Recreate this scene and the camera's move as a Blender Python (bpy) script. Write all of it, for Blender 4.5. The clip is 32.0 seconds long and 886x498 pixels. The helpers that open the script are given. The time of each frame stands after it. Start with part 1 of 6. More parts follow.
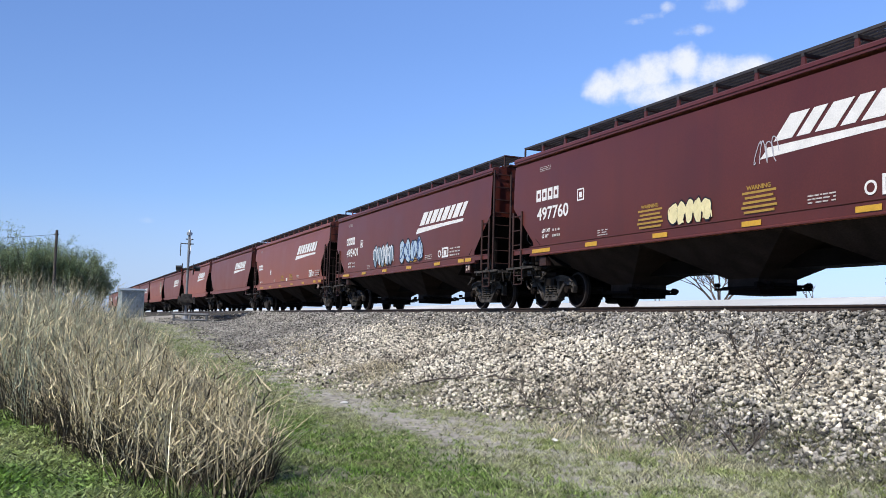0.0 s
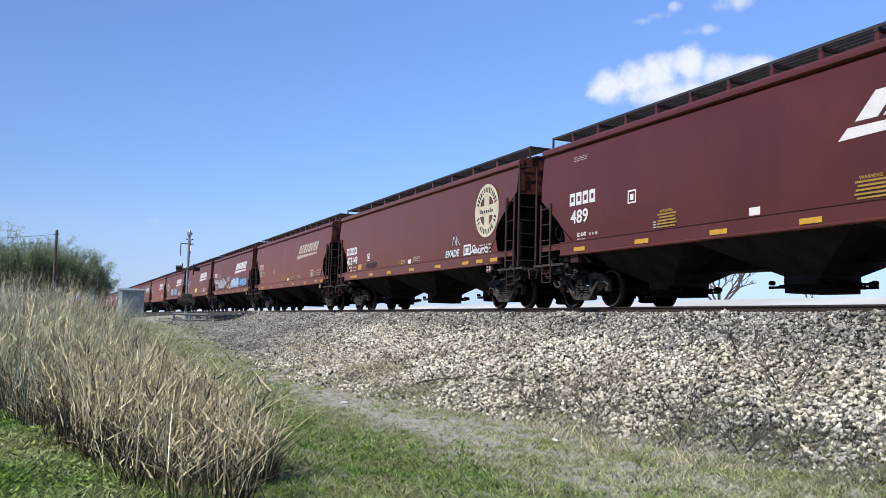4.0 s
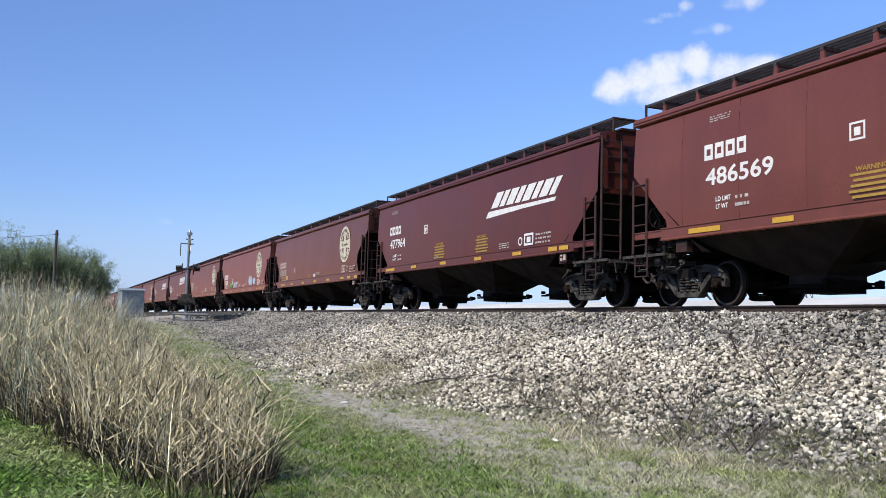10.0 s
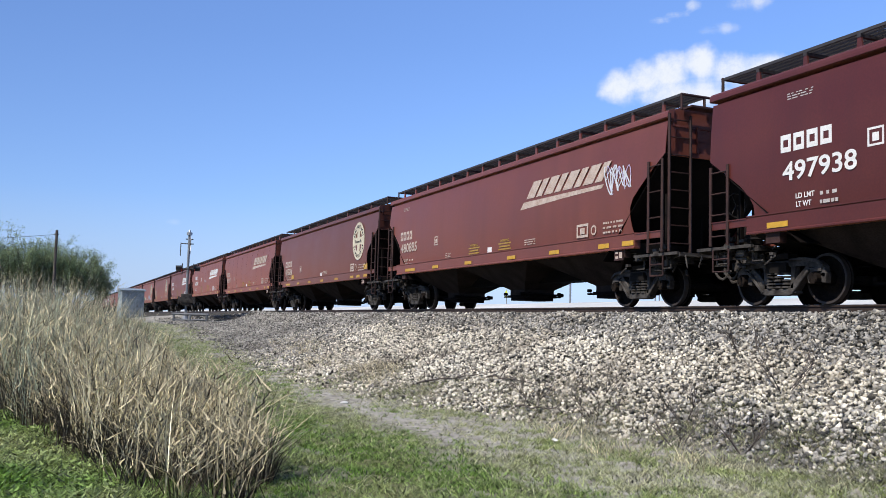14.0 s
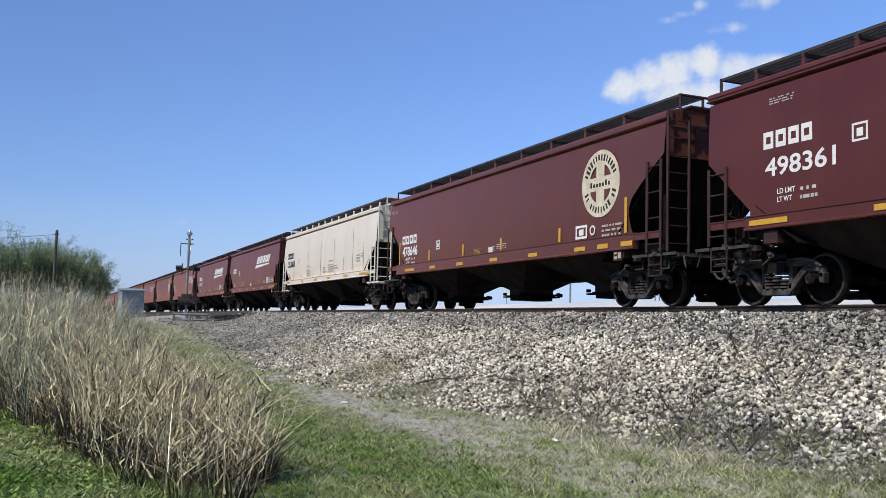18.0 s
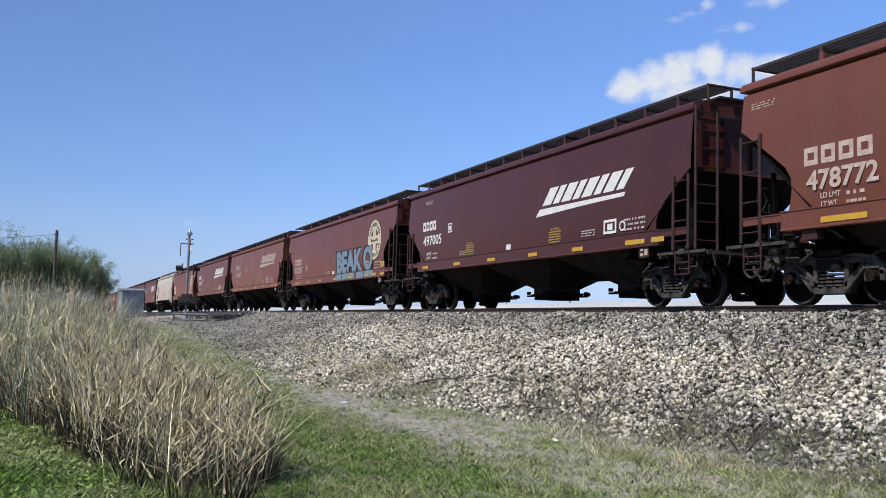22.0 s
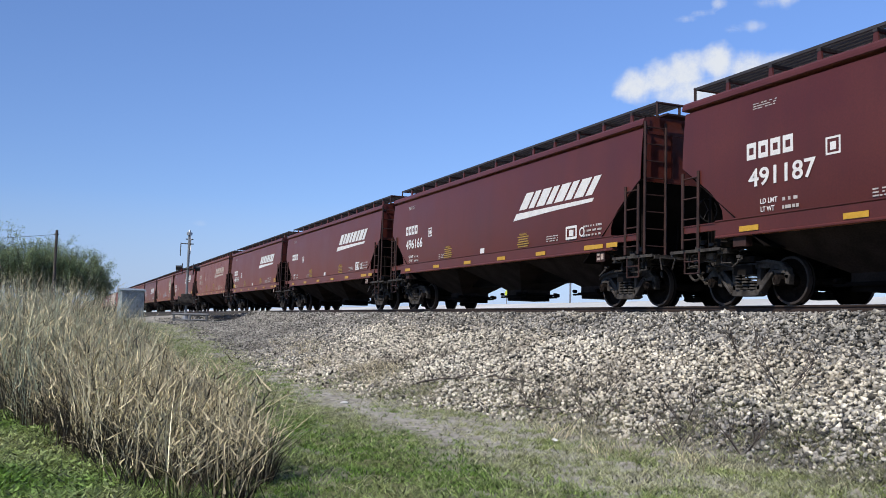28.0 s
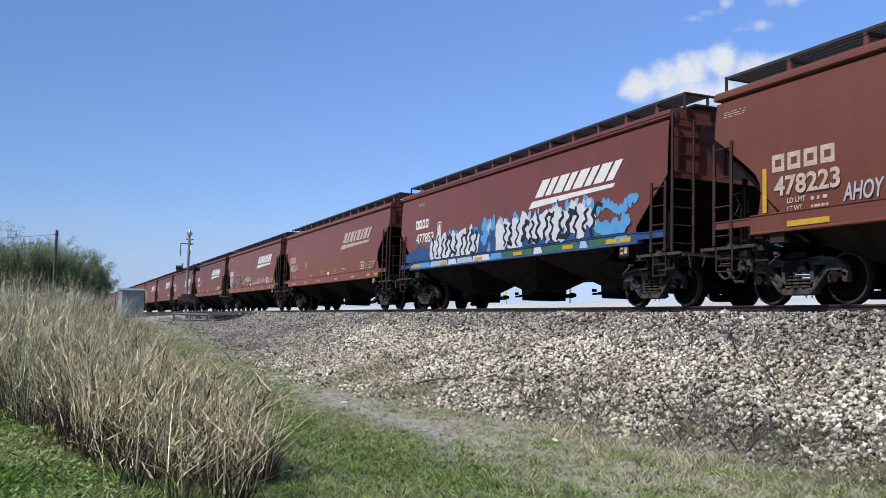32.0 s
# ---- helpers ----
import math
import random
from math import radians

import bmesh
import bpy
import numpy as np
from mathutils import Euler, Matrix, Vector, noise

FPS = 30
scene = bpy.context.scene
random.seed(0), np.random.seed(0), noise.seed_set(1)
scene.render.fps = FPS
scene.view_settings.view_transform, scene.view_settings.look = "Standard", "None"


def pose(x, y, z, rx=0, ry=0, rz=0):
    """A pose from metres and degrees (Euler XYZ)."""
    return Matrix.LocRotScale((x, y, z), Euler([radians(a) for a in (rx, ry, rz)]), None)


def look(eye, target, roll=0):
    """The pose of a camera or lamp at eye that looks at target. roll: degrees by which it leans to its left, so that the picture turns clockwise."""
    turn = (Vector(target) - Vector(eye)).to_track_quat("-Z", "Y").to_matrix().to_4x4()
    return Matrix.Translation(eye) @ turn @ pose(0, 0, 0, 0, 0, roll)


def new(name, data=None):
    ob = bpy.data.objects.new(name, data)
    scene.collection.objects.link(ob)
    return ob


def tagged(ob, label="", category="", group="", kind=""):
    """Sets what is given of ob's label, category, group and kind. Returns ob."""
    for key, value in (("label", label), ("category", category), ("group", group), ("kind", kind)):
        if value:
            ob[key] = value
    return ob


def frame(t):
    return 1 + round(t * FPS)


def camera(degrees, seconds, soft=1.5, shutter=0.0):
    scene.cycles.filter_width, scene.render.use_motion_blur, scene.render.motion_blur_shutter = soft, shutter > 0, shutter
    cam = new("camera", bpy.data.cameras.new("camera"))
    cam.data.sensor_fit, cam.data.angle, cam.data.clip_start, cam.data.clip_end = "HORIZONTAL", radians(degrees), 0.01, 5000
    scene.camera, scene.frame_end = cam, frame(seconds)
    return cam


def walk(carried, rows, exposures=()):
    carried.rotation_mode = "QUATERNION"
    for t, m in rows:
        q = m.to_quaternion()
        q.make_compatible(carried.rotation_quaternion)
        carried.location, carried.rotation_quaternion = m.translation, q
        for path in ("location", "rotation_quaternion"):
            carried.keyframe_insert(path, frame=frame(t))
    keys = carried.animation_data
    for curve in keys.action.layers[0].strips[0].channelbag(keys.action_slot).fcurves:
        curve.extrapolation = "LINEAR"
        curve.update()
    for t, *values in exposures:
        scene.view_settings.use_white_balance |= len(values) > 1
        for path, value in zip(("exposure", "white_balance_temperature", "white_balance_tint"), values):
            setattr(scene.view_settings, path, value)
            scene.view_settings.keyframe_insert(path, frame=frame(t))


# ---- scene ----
# Plan: x along the track (the train runs towards -x), y away from the viewer, z = 0 at the rail tops.
YC = 13.2            # centre line of the track
EYE = (0.0, 0.0, -0.506)
cam = camera(52.65, 32.0, soft=0.6)
PSI, PITCH = radians(23.14), radians(4.742)
AIM = (EYE[0] - math.cos(PSI) * math.cos(PITCH), EYE[1] + math.sin(PSI) * math.cos(PITCH), EYE[2] + math.sin(PITCH))
STAND = look(EYE, AIM, 1.56)
walk(cam, [(0.0, STAND), (32.0, STAND)], [(0.0, 0.06), (16.4, 0.06), (16.9, -0.14), (32.0, -0.14)])

# ---- world, sun ----
SUN_AZ, SUN_EL = math.atan2(-1.0, 0.30), radians(49)     # where the sun stands
world = bpy.data.worlds.new("world")
scene.world = world
world.use_nodes = True
wn, wl = world.node_tree.nodes, world.node_tree.links
bg = wn["Background"]
sky = wn.new("ShaderNodeTexSky")
sky.sky_type = "NISHITA"
sky.sun_disc = False
sky.sun_elevation = SUN_EL
sky.sun_rotation = math.pi / 2 - SUN_AZ
sky.altitude = 300
sky.air_density, sky.dust_density, sky.ozone_density = 1.0, 0.1, 5.0
tone = wn.new("ShaderNodeHueSaturation")
tone.inputs["Saturation"].default_value, tone.inputs["Hue"].default_value = 1.16, 0.51
haze = wn.new("ShaderNodeMix")
haze.data_type, haze.clamp_factor = "RGBA", False
haze.inputs["B"].default_value = (1.8, 2.95, 6.2, 1)
veil = wn.new("ShaderNodeMix")
veil.data_type = "RGBA"
veil.inputs["B"].default_value = (2.7, 3.5, 5.2, 1)
facing = wn.new("ShaderNodeTexCoord")
rise = wn.new("ShaderNodeSeparateXYZ")
low = wn.new("ShaderNodeMapRange")          # haze thickens towards the horizon
low.inputs[1].default_value, low.inputs[2].default_value, low.inputs[3].default_value, low.inputs[4].default_value = 0.0, 0.30, 0.52, 0.32
wl.new(facing.outputs["Generated"], rise.inputs[0]), wl.new(rise.outputs[2], low.inputs[0]), wl.new(low.outputs[0], haze.inputs["Factor"])
rim = wn.new("ShaderNodeMapRange")
rim.inputs[1].default_value, rim.inputs[2].default_value, rim.inputs[3].default_value, rim.inputs[4].default_value = 0.0, 0.13, 0.85, 0.0
wl.new(rise.outputs[2], rim.inputs[0]), wl.new(rim.outputs[0], veil.inputs["Factor"])
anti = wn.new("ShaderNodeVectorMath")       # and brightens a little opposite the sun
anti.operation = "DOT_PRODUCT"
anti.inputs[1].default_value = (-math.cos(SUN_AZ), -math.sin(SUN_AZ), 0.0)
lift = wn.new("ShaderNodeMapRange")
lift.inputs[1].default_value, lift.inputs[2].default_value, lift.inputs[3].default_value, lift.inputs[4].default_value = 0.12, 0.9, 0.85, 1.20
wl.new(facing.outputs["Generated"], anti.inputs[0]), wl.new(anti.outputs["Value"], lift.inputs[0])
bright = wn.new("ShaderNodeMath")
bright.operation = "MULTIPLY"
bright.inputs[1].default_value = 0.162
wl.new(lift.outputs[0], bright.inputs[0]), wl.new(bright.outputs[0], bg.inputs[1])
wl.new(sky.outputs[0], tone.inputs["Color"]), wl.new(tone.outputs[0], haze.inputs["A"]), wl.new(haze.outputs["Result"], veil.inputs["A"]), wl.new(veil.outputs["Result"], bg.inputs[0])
sun = new("sun", bpy.data.lights.new("sun", "SUN"))
sun.data.energy, sun.data.angle, sun.data.color = 4.8, radians(0.53), (1.0, 0.95, 0.87)
SDIR = Vector((math.cos(SUN_AZ) * math.cos(SUN_EL), math.sin(SUN_AZ) * math.cos(SUN_EL), math.sin(SUN_EL)))
sun.matrix_world = look(SDIR * 50, (0, 0, 0))

# ---- materials ----
rng = np.random.default_rng(7)


def material(name, colour, rough=0.6, metal=0.0, vary=0.25, scale=3.0, grain=40.0, bump=0.2, tint=None, island=0.0, obj=0.0, spec=0.4, through_=0.0):
    """A node material: base colour broken up by two noises, roughness wear and fine bump."""
    m = bpy.data.materials.new(name)
    m.use_nodes = True
    n, l = m.node_tree.nodes, m.node_tree.links
    b = n["Principled BSDF"]
    b.inputs["Metallic"].default_value = metal
    b.inputs["Specular IOR Level"].default_value = spec
    co = n.new("ShaderNodeTexCoord")
    n1, n2 = n.new("ShaderNodeTexNoise"), n.new("ShaderNodeTexNoise")
    n1.inputs["Scale"].default_value, n1.inputs["Detail"].default_value = scale, 5
    n2.inputs["Scale"].default_value, n2.inputs["Detail"].default_value = grain, 3
    l.new(co.outputs["Object"], n1.inputs[0]), l.new(co.outputs["Object"], n2.inputs[0])
    mix = n.new("ShaderNodeMix")
    mix.data_type = "RGBA"
    tint = tint or tuple(c * (1 - vary) for c in colour)
    mix.inputs["A"].default_value, mix.inputs["B"].default_value = (*colour, 1), (*tint, 1)
    ramp = n.new("ShaderNodeMapRange")
    ramp.inputs[1].default_value, ramp.inputs[2].default_value = 0.35, 0.7
    l.new(n1.outputs[0], ramp.inputs[0])
    l.new(ramp.outputs[0], mix.inputs["Factor"])
    last = mix.outputs["Result"]
    hs = n.new("ShaderNodeHueSaturation")
    l.new(last, hs.inputs["Color"])
    val = n.new("ShaderNodeMapRange")
    val.inputs[1].default_value, val.inputs[2].default_value = 0.3, 0.7
    val.inputs[3].default_value, val.inputs[4].default_value = 1 - vary * 0.6, 1 + vary * 0.5
    l.new(n2.outputs[0], val.inputs[0])
    value = val.outputs[0]
    for amount, node, out in ((island, "ShaderNodeNewGeometry", "Random Per Island"), (obj, "ShaderNodeObjectInfo", "Random")):
        if amount:
            g = n.new(node)
            r = n.new("ShaderNodeMapRange")
            r.inputs[3].default_value, r.inputs[4].default_value = 1 - amount, 1 + amount
            l.new(g.outputs[out], r.inputs[0])
            mul = n.new("ShaderNodeMath")
            mul.operation = "MULTIPLY"
            l.new(value, mul.inputs[0]), l.new(r.outputs[0], mul.inputs[1])
            value = mul.outputs[0]
    l.new(value, hs.inputs["Value"])
    l.new(hs.outputs[0], b.inputs["Base Color"])
    rr = n.new("ShaderNodeMapRange")
    rr.inputs[3].default_value, rr.inputs[4].default_value = max(0.05, rough - 0.12), min(1, rough + 0.12)
    l.new(n1.outputs[0], rr.inputs[0]), l.new(rr.outputs[0], b.inputs["Roughness"])
    if bump:
        bp = n.new("ShaderNodeBump")
        bp.inputs["Strength"].default_value, bp.inputs["Distance"].default_value = bump, 0.01
        l.new(n2.outputs[0], bp.inputs["Height"]), l.new(bp.outputs[0], b.inputs["Normal"])
    if through_:
        tr, mx = n.new("ShaderNodeBsdfTranslucent"), n.new("ShaderNodeMixShader")
        mx.inputs[0].default_value = through_
        l.new(hs.outputs[0], tr.inputs[0])
        l.new(b.outputs[0], mx.inputs[1]), l.new(tr.outputs[0], mx.inputs[2]), l.new(mx.outputs[0], n["Material Output"].inputs[0])
    return m


def car_paint(name, colour, fade, rust, dust=0.66):
    """Railcar paint: faded patches, streaks running down the sheets, faint weld seams and road dirt."""
    m = material(name, tuple(0.90 * c for c in colour), 0.42, 0.0, 0.22, 0.7, 30.0, 0.05, tuple(0.97 * c for c in fade), spec=0.50)
    n, l = m.node_tree.nodes, m.node_tree.links
    b = n["Principled BSDF"]
    b.inputs["Sheen Weight"].default_value, b.inputs["Sheen Roughness"].default_value = dust, 0.36     # dry dust
    b.inputs["Sheen Tint"].default_value = (0.92, 0.33, 0.215, 1)
    src = b.inputs["Base Color"].links[0].from_socket
    co = n.new("ShaderNodeTexCoord")
    mp = n.new("ShaderNodeMapping")
    mp.inputs["Scale"].default_value = (1.7, 1.0, 0.20)
    st = n.new("ShaderNodeTexNoise")
    st.inputs["Scale"].default_value, st.inputs["Detail"].default_value = 1.6, 6
    l.new(co.outputs["Object"], mp.inputs[0]), l.new(mp.outputs[0], st.inputs[0])
    r = n.new("ShaderNodeMapRange")
    r.inputs[1].default_value, r.inputs[2].default_value, r.inputs[4].default_value = 0.45, 0.80, 0.7
    l.new(st.outputs[0], r.inputs[0])
    mix = n.new("ShaderNodeMix")
    mix.data_type = "RGBA"
    l.new(r.outputs[0], mix.inputs["Factor"]), l.new(src, mix.inputs["A"])
    mix.inputs["B"].default_value = (*rust, 1)
    l.new(mix.outputs["Result"], b.inputs["Base Color"])
    return m


PAINT = {
    "maroon": car_paint("maroon_paint", (0.088, 0.0150, 0.0098), (0.104, 0.0210, 0.0135), (0.061, 0.0130, 0.0086)),
    "oxide": car_paint("oxide_paint", (0.146, 0.037, 0.025), (0.170, 0.048, 0.031), (0.106, 0.030, 0.019), 0.95),
    "rusty": car_paint("rusty_brown_paint", (0.172, 0.056, 0.028), (0.150, 0.042, 0.025), (0.122, 0.036, 0.020)),
    "plum": car_paint("faded_plum_paint", (0.070, 0.0215, 0.0145), (0.082, 0.0260, 0.0172), (0.052, 0.0165, 0.0112), 1.0),
    "umber": car_paint("weathered_umber_paint", (0.090, 0.0235, 0.0160), (0.106, 0.029, 0.0190), (0.066, 0.019, 0.0125), 1.0),
    "dusk": car_paint("dark_brown_paint", (0.058, 0.0125, 0.0095), (0.068, 0.0165, 0.0120), (0.043, 0.0105, 0.0082)),
    "cream": car_paint("cream_paint", (0.84, 0.80, 0.67), (0.75, 0.71, 0.58), (0.63, 0.58, 0.46)),
}
M_STEEL = material("dark_truck_steel", (0.080, 0.071, 0.063), 0.75, 0.0, 0.5, 6, 40, 0.3, (0.022, 0.018, 0.016), spec=0.2)
# bolsters and brake gear: shade about the trucks is painted in as near-black
M_UNDERSHADE = material("shade_black_truck_steel", (0.009, 0.0075, 0.0068), 0.8, 0.0, 0.5, 4, 40, 0.3, (0.020, 0.016, 0.013), spec=0.12)
M_GRIME = material("grimy_brown_paint", (0.062, 0.028, 0.023), 0.65, 0.0, 0.4, 3, 40, 0.1, (0.030, 0.017, 0.015), spec=0.25)
# near-black steel: the deep shade under the cars is put into its colour
M_HOPPER = material("shade_black_hopper_steel", (0.012, 0.0094, 0.0084), 0.85, 0.0, 0.4, 2, 30, 0.2, spec=0.05)
# lighter copy for the bays: light on their sloping faces is in the colour
M_BAY = material("lit_hopper_steel", (0.040, 0.030, 0.026), 0.85, 0.0, 0.4, 2, 30, 0.2, spec=0.05)
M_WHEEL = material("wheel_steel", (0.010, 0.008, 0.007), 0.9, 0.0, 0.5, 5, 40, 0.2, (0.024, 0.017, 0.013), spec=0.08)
M_TREAD = material("bright_tread", (0.060, 0.047, 0.040), 0.55, 0.3, 0.1, 5, 60, 0.05)
M_GRATE = material("grating_steel", (0.075, 0.068, 0.068), 0.6, 0.5, 0.3, 4, 50, 0.1)
M_WHITE = material("white_stencil", (0.78, 0.76, 0.72), 0.55, 0, 0.15, 5, 50, 0.05)
M_FADED = material("faded_stencil", (0.56, 0.46, 0.38), 0.6, 0, 0.3, 5, 50, 0.05, (0.40, 0.28, 0.22))
M_CREAMY = material("cream_stencil", (0.66, 0.58, 0.42), 0.6, 0, 0.25, 4, 40, 0.05)
M_DIM = material("dusty_white_stencil", (0.54, 0.49, 0.45), 0.6, 0, 0.3, 5, 50, 0.05)
M_FAINT = material("faint_grey_stencil", (0.34, 0.325, 0.285), 0.6, 0, 0.3, 5, 50, 0.05)
M_STREAK = material("brown_dirt_streak", (0.36, 0.315, 0.25), 0.8, 0, 0.4, 5, 50, 0.05)
M_BLACK = material("black_stencil", (0.02, 0.02, 0.02), 0.6, 0, 0.2, 5, 50, 0.05)
M_YELLOW = material("yellow_reflector", (0.60, 0.335, 0.035), 0.4, 0, 0.2, 8, 60, 0.05)
M_GOLD = material("yellow_stencil", (0.40, 0.24, 0.045), 0.55, 0, 0.25, 8, 60, 0.05)
M_RAIL = material("rail_steel", (0.075, 0.05, 0.038), 0.6, 0.5, 0.3, 5, 60, 0.1)
M_RAILTOP = material("rail_head_polish", (0.50, 0.49, 0.48), 0.25, 1.0, 0.1, 8, 60, 0.02)
M_TIE = material("timber_tie", (0.062, 0.050, 0.042), 0.9, 0, 0.35, 6, 40, 0.4, obj=0.25)
M_SILVER = material("silver_aluminium", (0.33, 0.375, 0.385), 0.55, 0.3, 0.45, 5, 14, 0.25, (0.20, 0.235, 0.245))
M_GALV = material("galvanised_steel", (0.34, 0.35, 0.36), 0.5, 0.5, 0.15, 4, 50, 0.05)
M_GREY = material("dull_grey_steel", (0.16, 0.165, 0.17), 0.6, 0.3, 0.25, 4, 50, 0.05)
M_MAST = material("pale_mast_paint", (0.24, 0.25, 0.26), 0.5, 0.2, 0.25, 3, 40, 0.05)
M_POLE = material("weathered_pole", (0.10, 0.082, 0.07), 0.9, 0, 0.3, 3, 40, 0.3)
M_BARK = material("grey_bark", (0.11, 0.09, 0.075), 0.9, 0, 0.3, 6, 50, 0.4)
M_STONE = material("ballast_stone", (0.53, 0.485, 0.395), 0.85, 0, 0.28, 0.5, 60, 0.3, (0.275, 0.24, 0.185), island=0.97)
M_DIRTY = material("dirty_ballast_stone", (0.31, 0.29, 0.255), 0.9, 0, 0.3, 0.7, 60, 0.3, (0.17, 0.158, 0.138), island=0.9)
M_LEAF = material("spring_leaf", (0.285, 0.36, 0.168), 0.6, 0, 0.25, 0.35, 30, 0, (0.20, 0.245, 0.165), island=0.6, through_=0.40)
M_GRASS = material("green_grass", (0.130, 0.230, 0.034), 0.55, 0, 0.35, 0.8, 30, 0, (0.34, 0.36, 0.160), island=0.9, through_=0.3)
M_TURF = material("tired_turf", (0.28, 0.33, 0.11), 0.65, 0, 0.35, 1.6, 30, 0, (0.44, 0.415, 0.28), island=0.9, through_=0.25)
M_STRAW = material("dry_straw", (0.64, 0.575, 0.372), 0.65, 0, 0.3, 1.0, 30, 0, (0.37, 0.31, 0.198), island=0.95, through_=0.08)
M_WEED = material("grey_green_weed", (0.23, 0.235, 0.13), 0.7, 0, 0.35, 1.2, 30, 0, (0.36, 0.32, 0.22), island=0.9, through_=0.2)
M_SAGE = material("sage_grass", (0.44, 0.47, 0.32), 0.65, 0, 0.3, 1.0, 30, 0, (0.27, 0.30, 0.21), island=0.8, through_=0.15)
M_HUSK = material("dead_leaf_husk", (0.54, 0.453, 0.262), 0.7, 0, 0.35, 0.9, 30, 0, (0.34, 0.288, 0.188), island=0.97, through_=0.15)
# dark brown that paints the shade low among the dry stems
M_STEM_SHADE = material("dead_thatch", (0.058, 0.042, 0.024), 0.8, 0, 0.4, 1.5, 30, 0, (0.026, 0.024, 0.014), island=0.6)
M_SIGN_O = material("orange_sign", (0.85, 0.18, 0.02), 0.4, 0, 0.1, 5, 40, 0)
M_SIGN_Y = material("yellow_green_sign", (0.65, 0.68, 0.05), 0.4, 0, 0.1, 5, 40, 0)
M_RED = material("red_reflector", (0.6, 0.03, 0.02), 0.3, 0, 0.1, 5, 40, 0)


# ---- mesh helpers ----
def box(bm, x0, x1, y0, y1, z0, z1):
    v = [bm.verts.new((x, y, z)) for x in (x0, x1) for y in (y0, y1) for z in (z0, z1)]
    for f in ((0, 1, 3, 2), (4, 6, 7, 5), (0, 4, 5, 1), (2, 3, 7, 6), (0, 2, 6, 4), (1, 5, 7, 3)):
        bm.faces.new([v[i] for i in f])
    return v


def prism(bm, poly, y0, y1):
    """A polygon in x, z drawn out between y0 and y1."""
    a = [bm.verts.new((x, y0, z)) for x, z in poly]
    b = [bm.verts.new((x, y1, z)) for x, z in poly]
    bm.faces.new(a), bm.faces.new(b[::-1])
    for i in range(len(poly)):
        j = (i + 1) % len(poly)
        bm.faces.new((a[j], a[i], b[i], b[j]))


def loft(bm, rings, closed=True, caps=True):
    """Joins rings of points, one after another, into a skin."""
    vs = [[bm.verts.new(p) for p in ring] for ring in rings]
    k = len(rings[0])
    for a, b in zip(vs, vs[1:]):
        for i in range(k if closed else k - 1):
            j = (i + 1) % k
            bm.faces.new((a[i], a[j], b[j], b[i]))
    if caps:
        bm.faces.new(vs[0][::-1]), bm.faces.new(vs[-1])


def rod(bm, p, q, r, k=6, r2=None):
    p, q = Vector(p), Vector(q)
    d = (q - p).normalized()
    u = d.orthogonal().normalized()
    w = d.cross(u)
    r2 = r if r2 is None else r2
    ring = lambda c, rad: [c + (u * math.cos(2 * math.pi * i / k) + w * math.sin(2 * math.pi * i / k)) * rad for i in range(k)]
    loft(bm, [ring(p, r), ring(q, r2)])


def lathe(bm, prof, k, caps=True, cx=0.0, cz=0.0):
    """Turns a profile of (radius, y) round the y axis."""
    rings = [[(cx + r * math.cos(2 * math.pi * i / k), y, cz + r * math.sin(2 * math.pi * i / k)) for i in range(k)] for r, y in prof]
    loft(bm, rings, True, caps)


def soften(bm, width, segs=1):
    bmesh.ops.bevel(bm, geom=bm.edges[:], offset=width, segments=segs, affect="EDGES", clamp_overlap=True)


CACHE = {}


def part(name, bm, material_, parent, label="", key=None):
    """Links a bmesh as one mesh object under a thing or a part; alike pieces share one mesh by key (bm may then be a function)."""
    me = CACHE.get(key) if key else None
    if me is None:
        if callable(bm):
            make, bm = bm, bmesh.new()
            make(bm)
        bmesh.ops.recalc_face_normals(bm, faces=bm.faces)
        me = bpy.data.meshes.new(name)
        bm.to_mesh(me)
        bm.free()
        me.materials.append(material_)
        if key:
            CACHE[key] = me
    ob = new(name, me)
    if me.materials[0] is not material_:
        ob.material_slots[0].link = "OBJECT"
        ob.material_slots[0].material = material_
    ob.parent = parent
    if label:
        ob["label"] = label
    return ob


def from_arrays(name, verts, faces, material_, smooth=False):
    """A mesh from numpy arrays; all faces have the same number of corners."""
    me = bpy.data.meshes.new(name)
    k = faces.shape[1]
    me.vertices.add(len(verts)), me.loops.add(faces.size), me.polygons.add(len(faces))
    me.vertices.foreach_set("co", verts.astype(np.float32).ravel())
    me.loops.foreach_set("vertex_index", faces.astype(np.int32).ravel())
    me.polygons.foreach_set("loop_start", np.arange(0, faces.size, k, dtype=np.int32))
    me.update(calc_edges=True)
    me.validate()
    me.materials.append(material_)
    return me


def thing(name, label, category, group="", kind=""):
    return tagged(new(name), label, category, group, kind)


# ---- ground ----
def step(a, b, x):
    t = np.clip((x - a) / (b - a), 0, 1)
    return t * t * (3 - 2 * t)


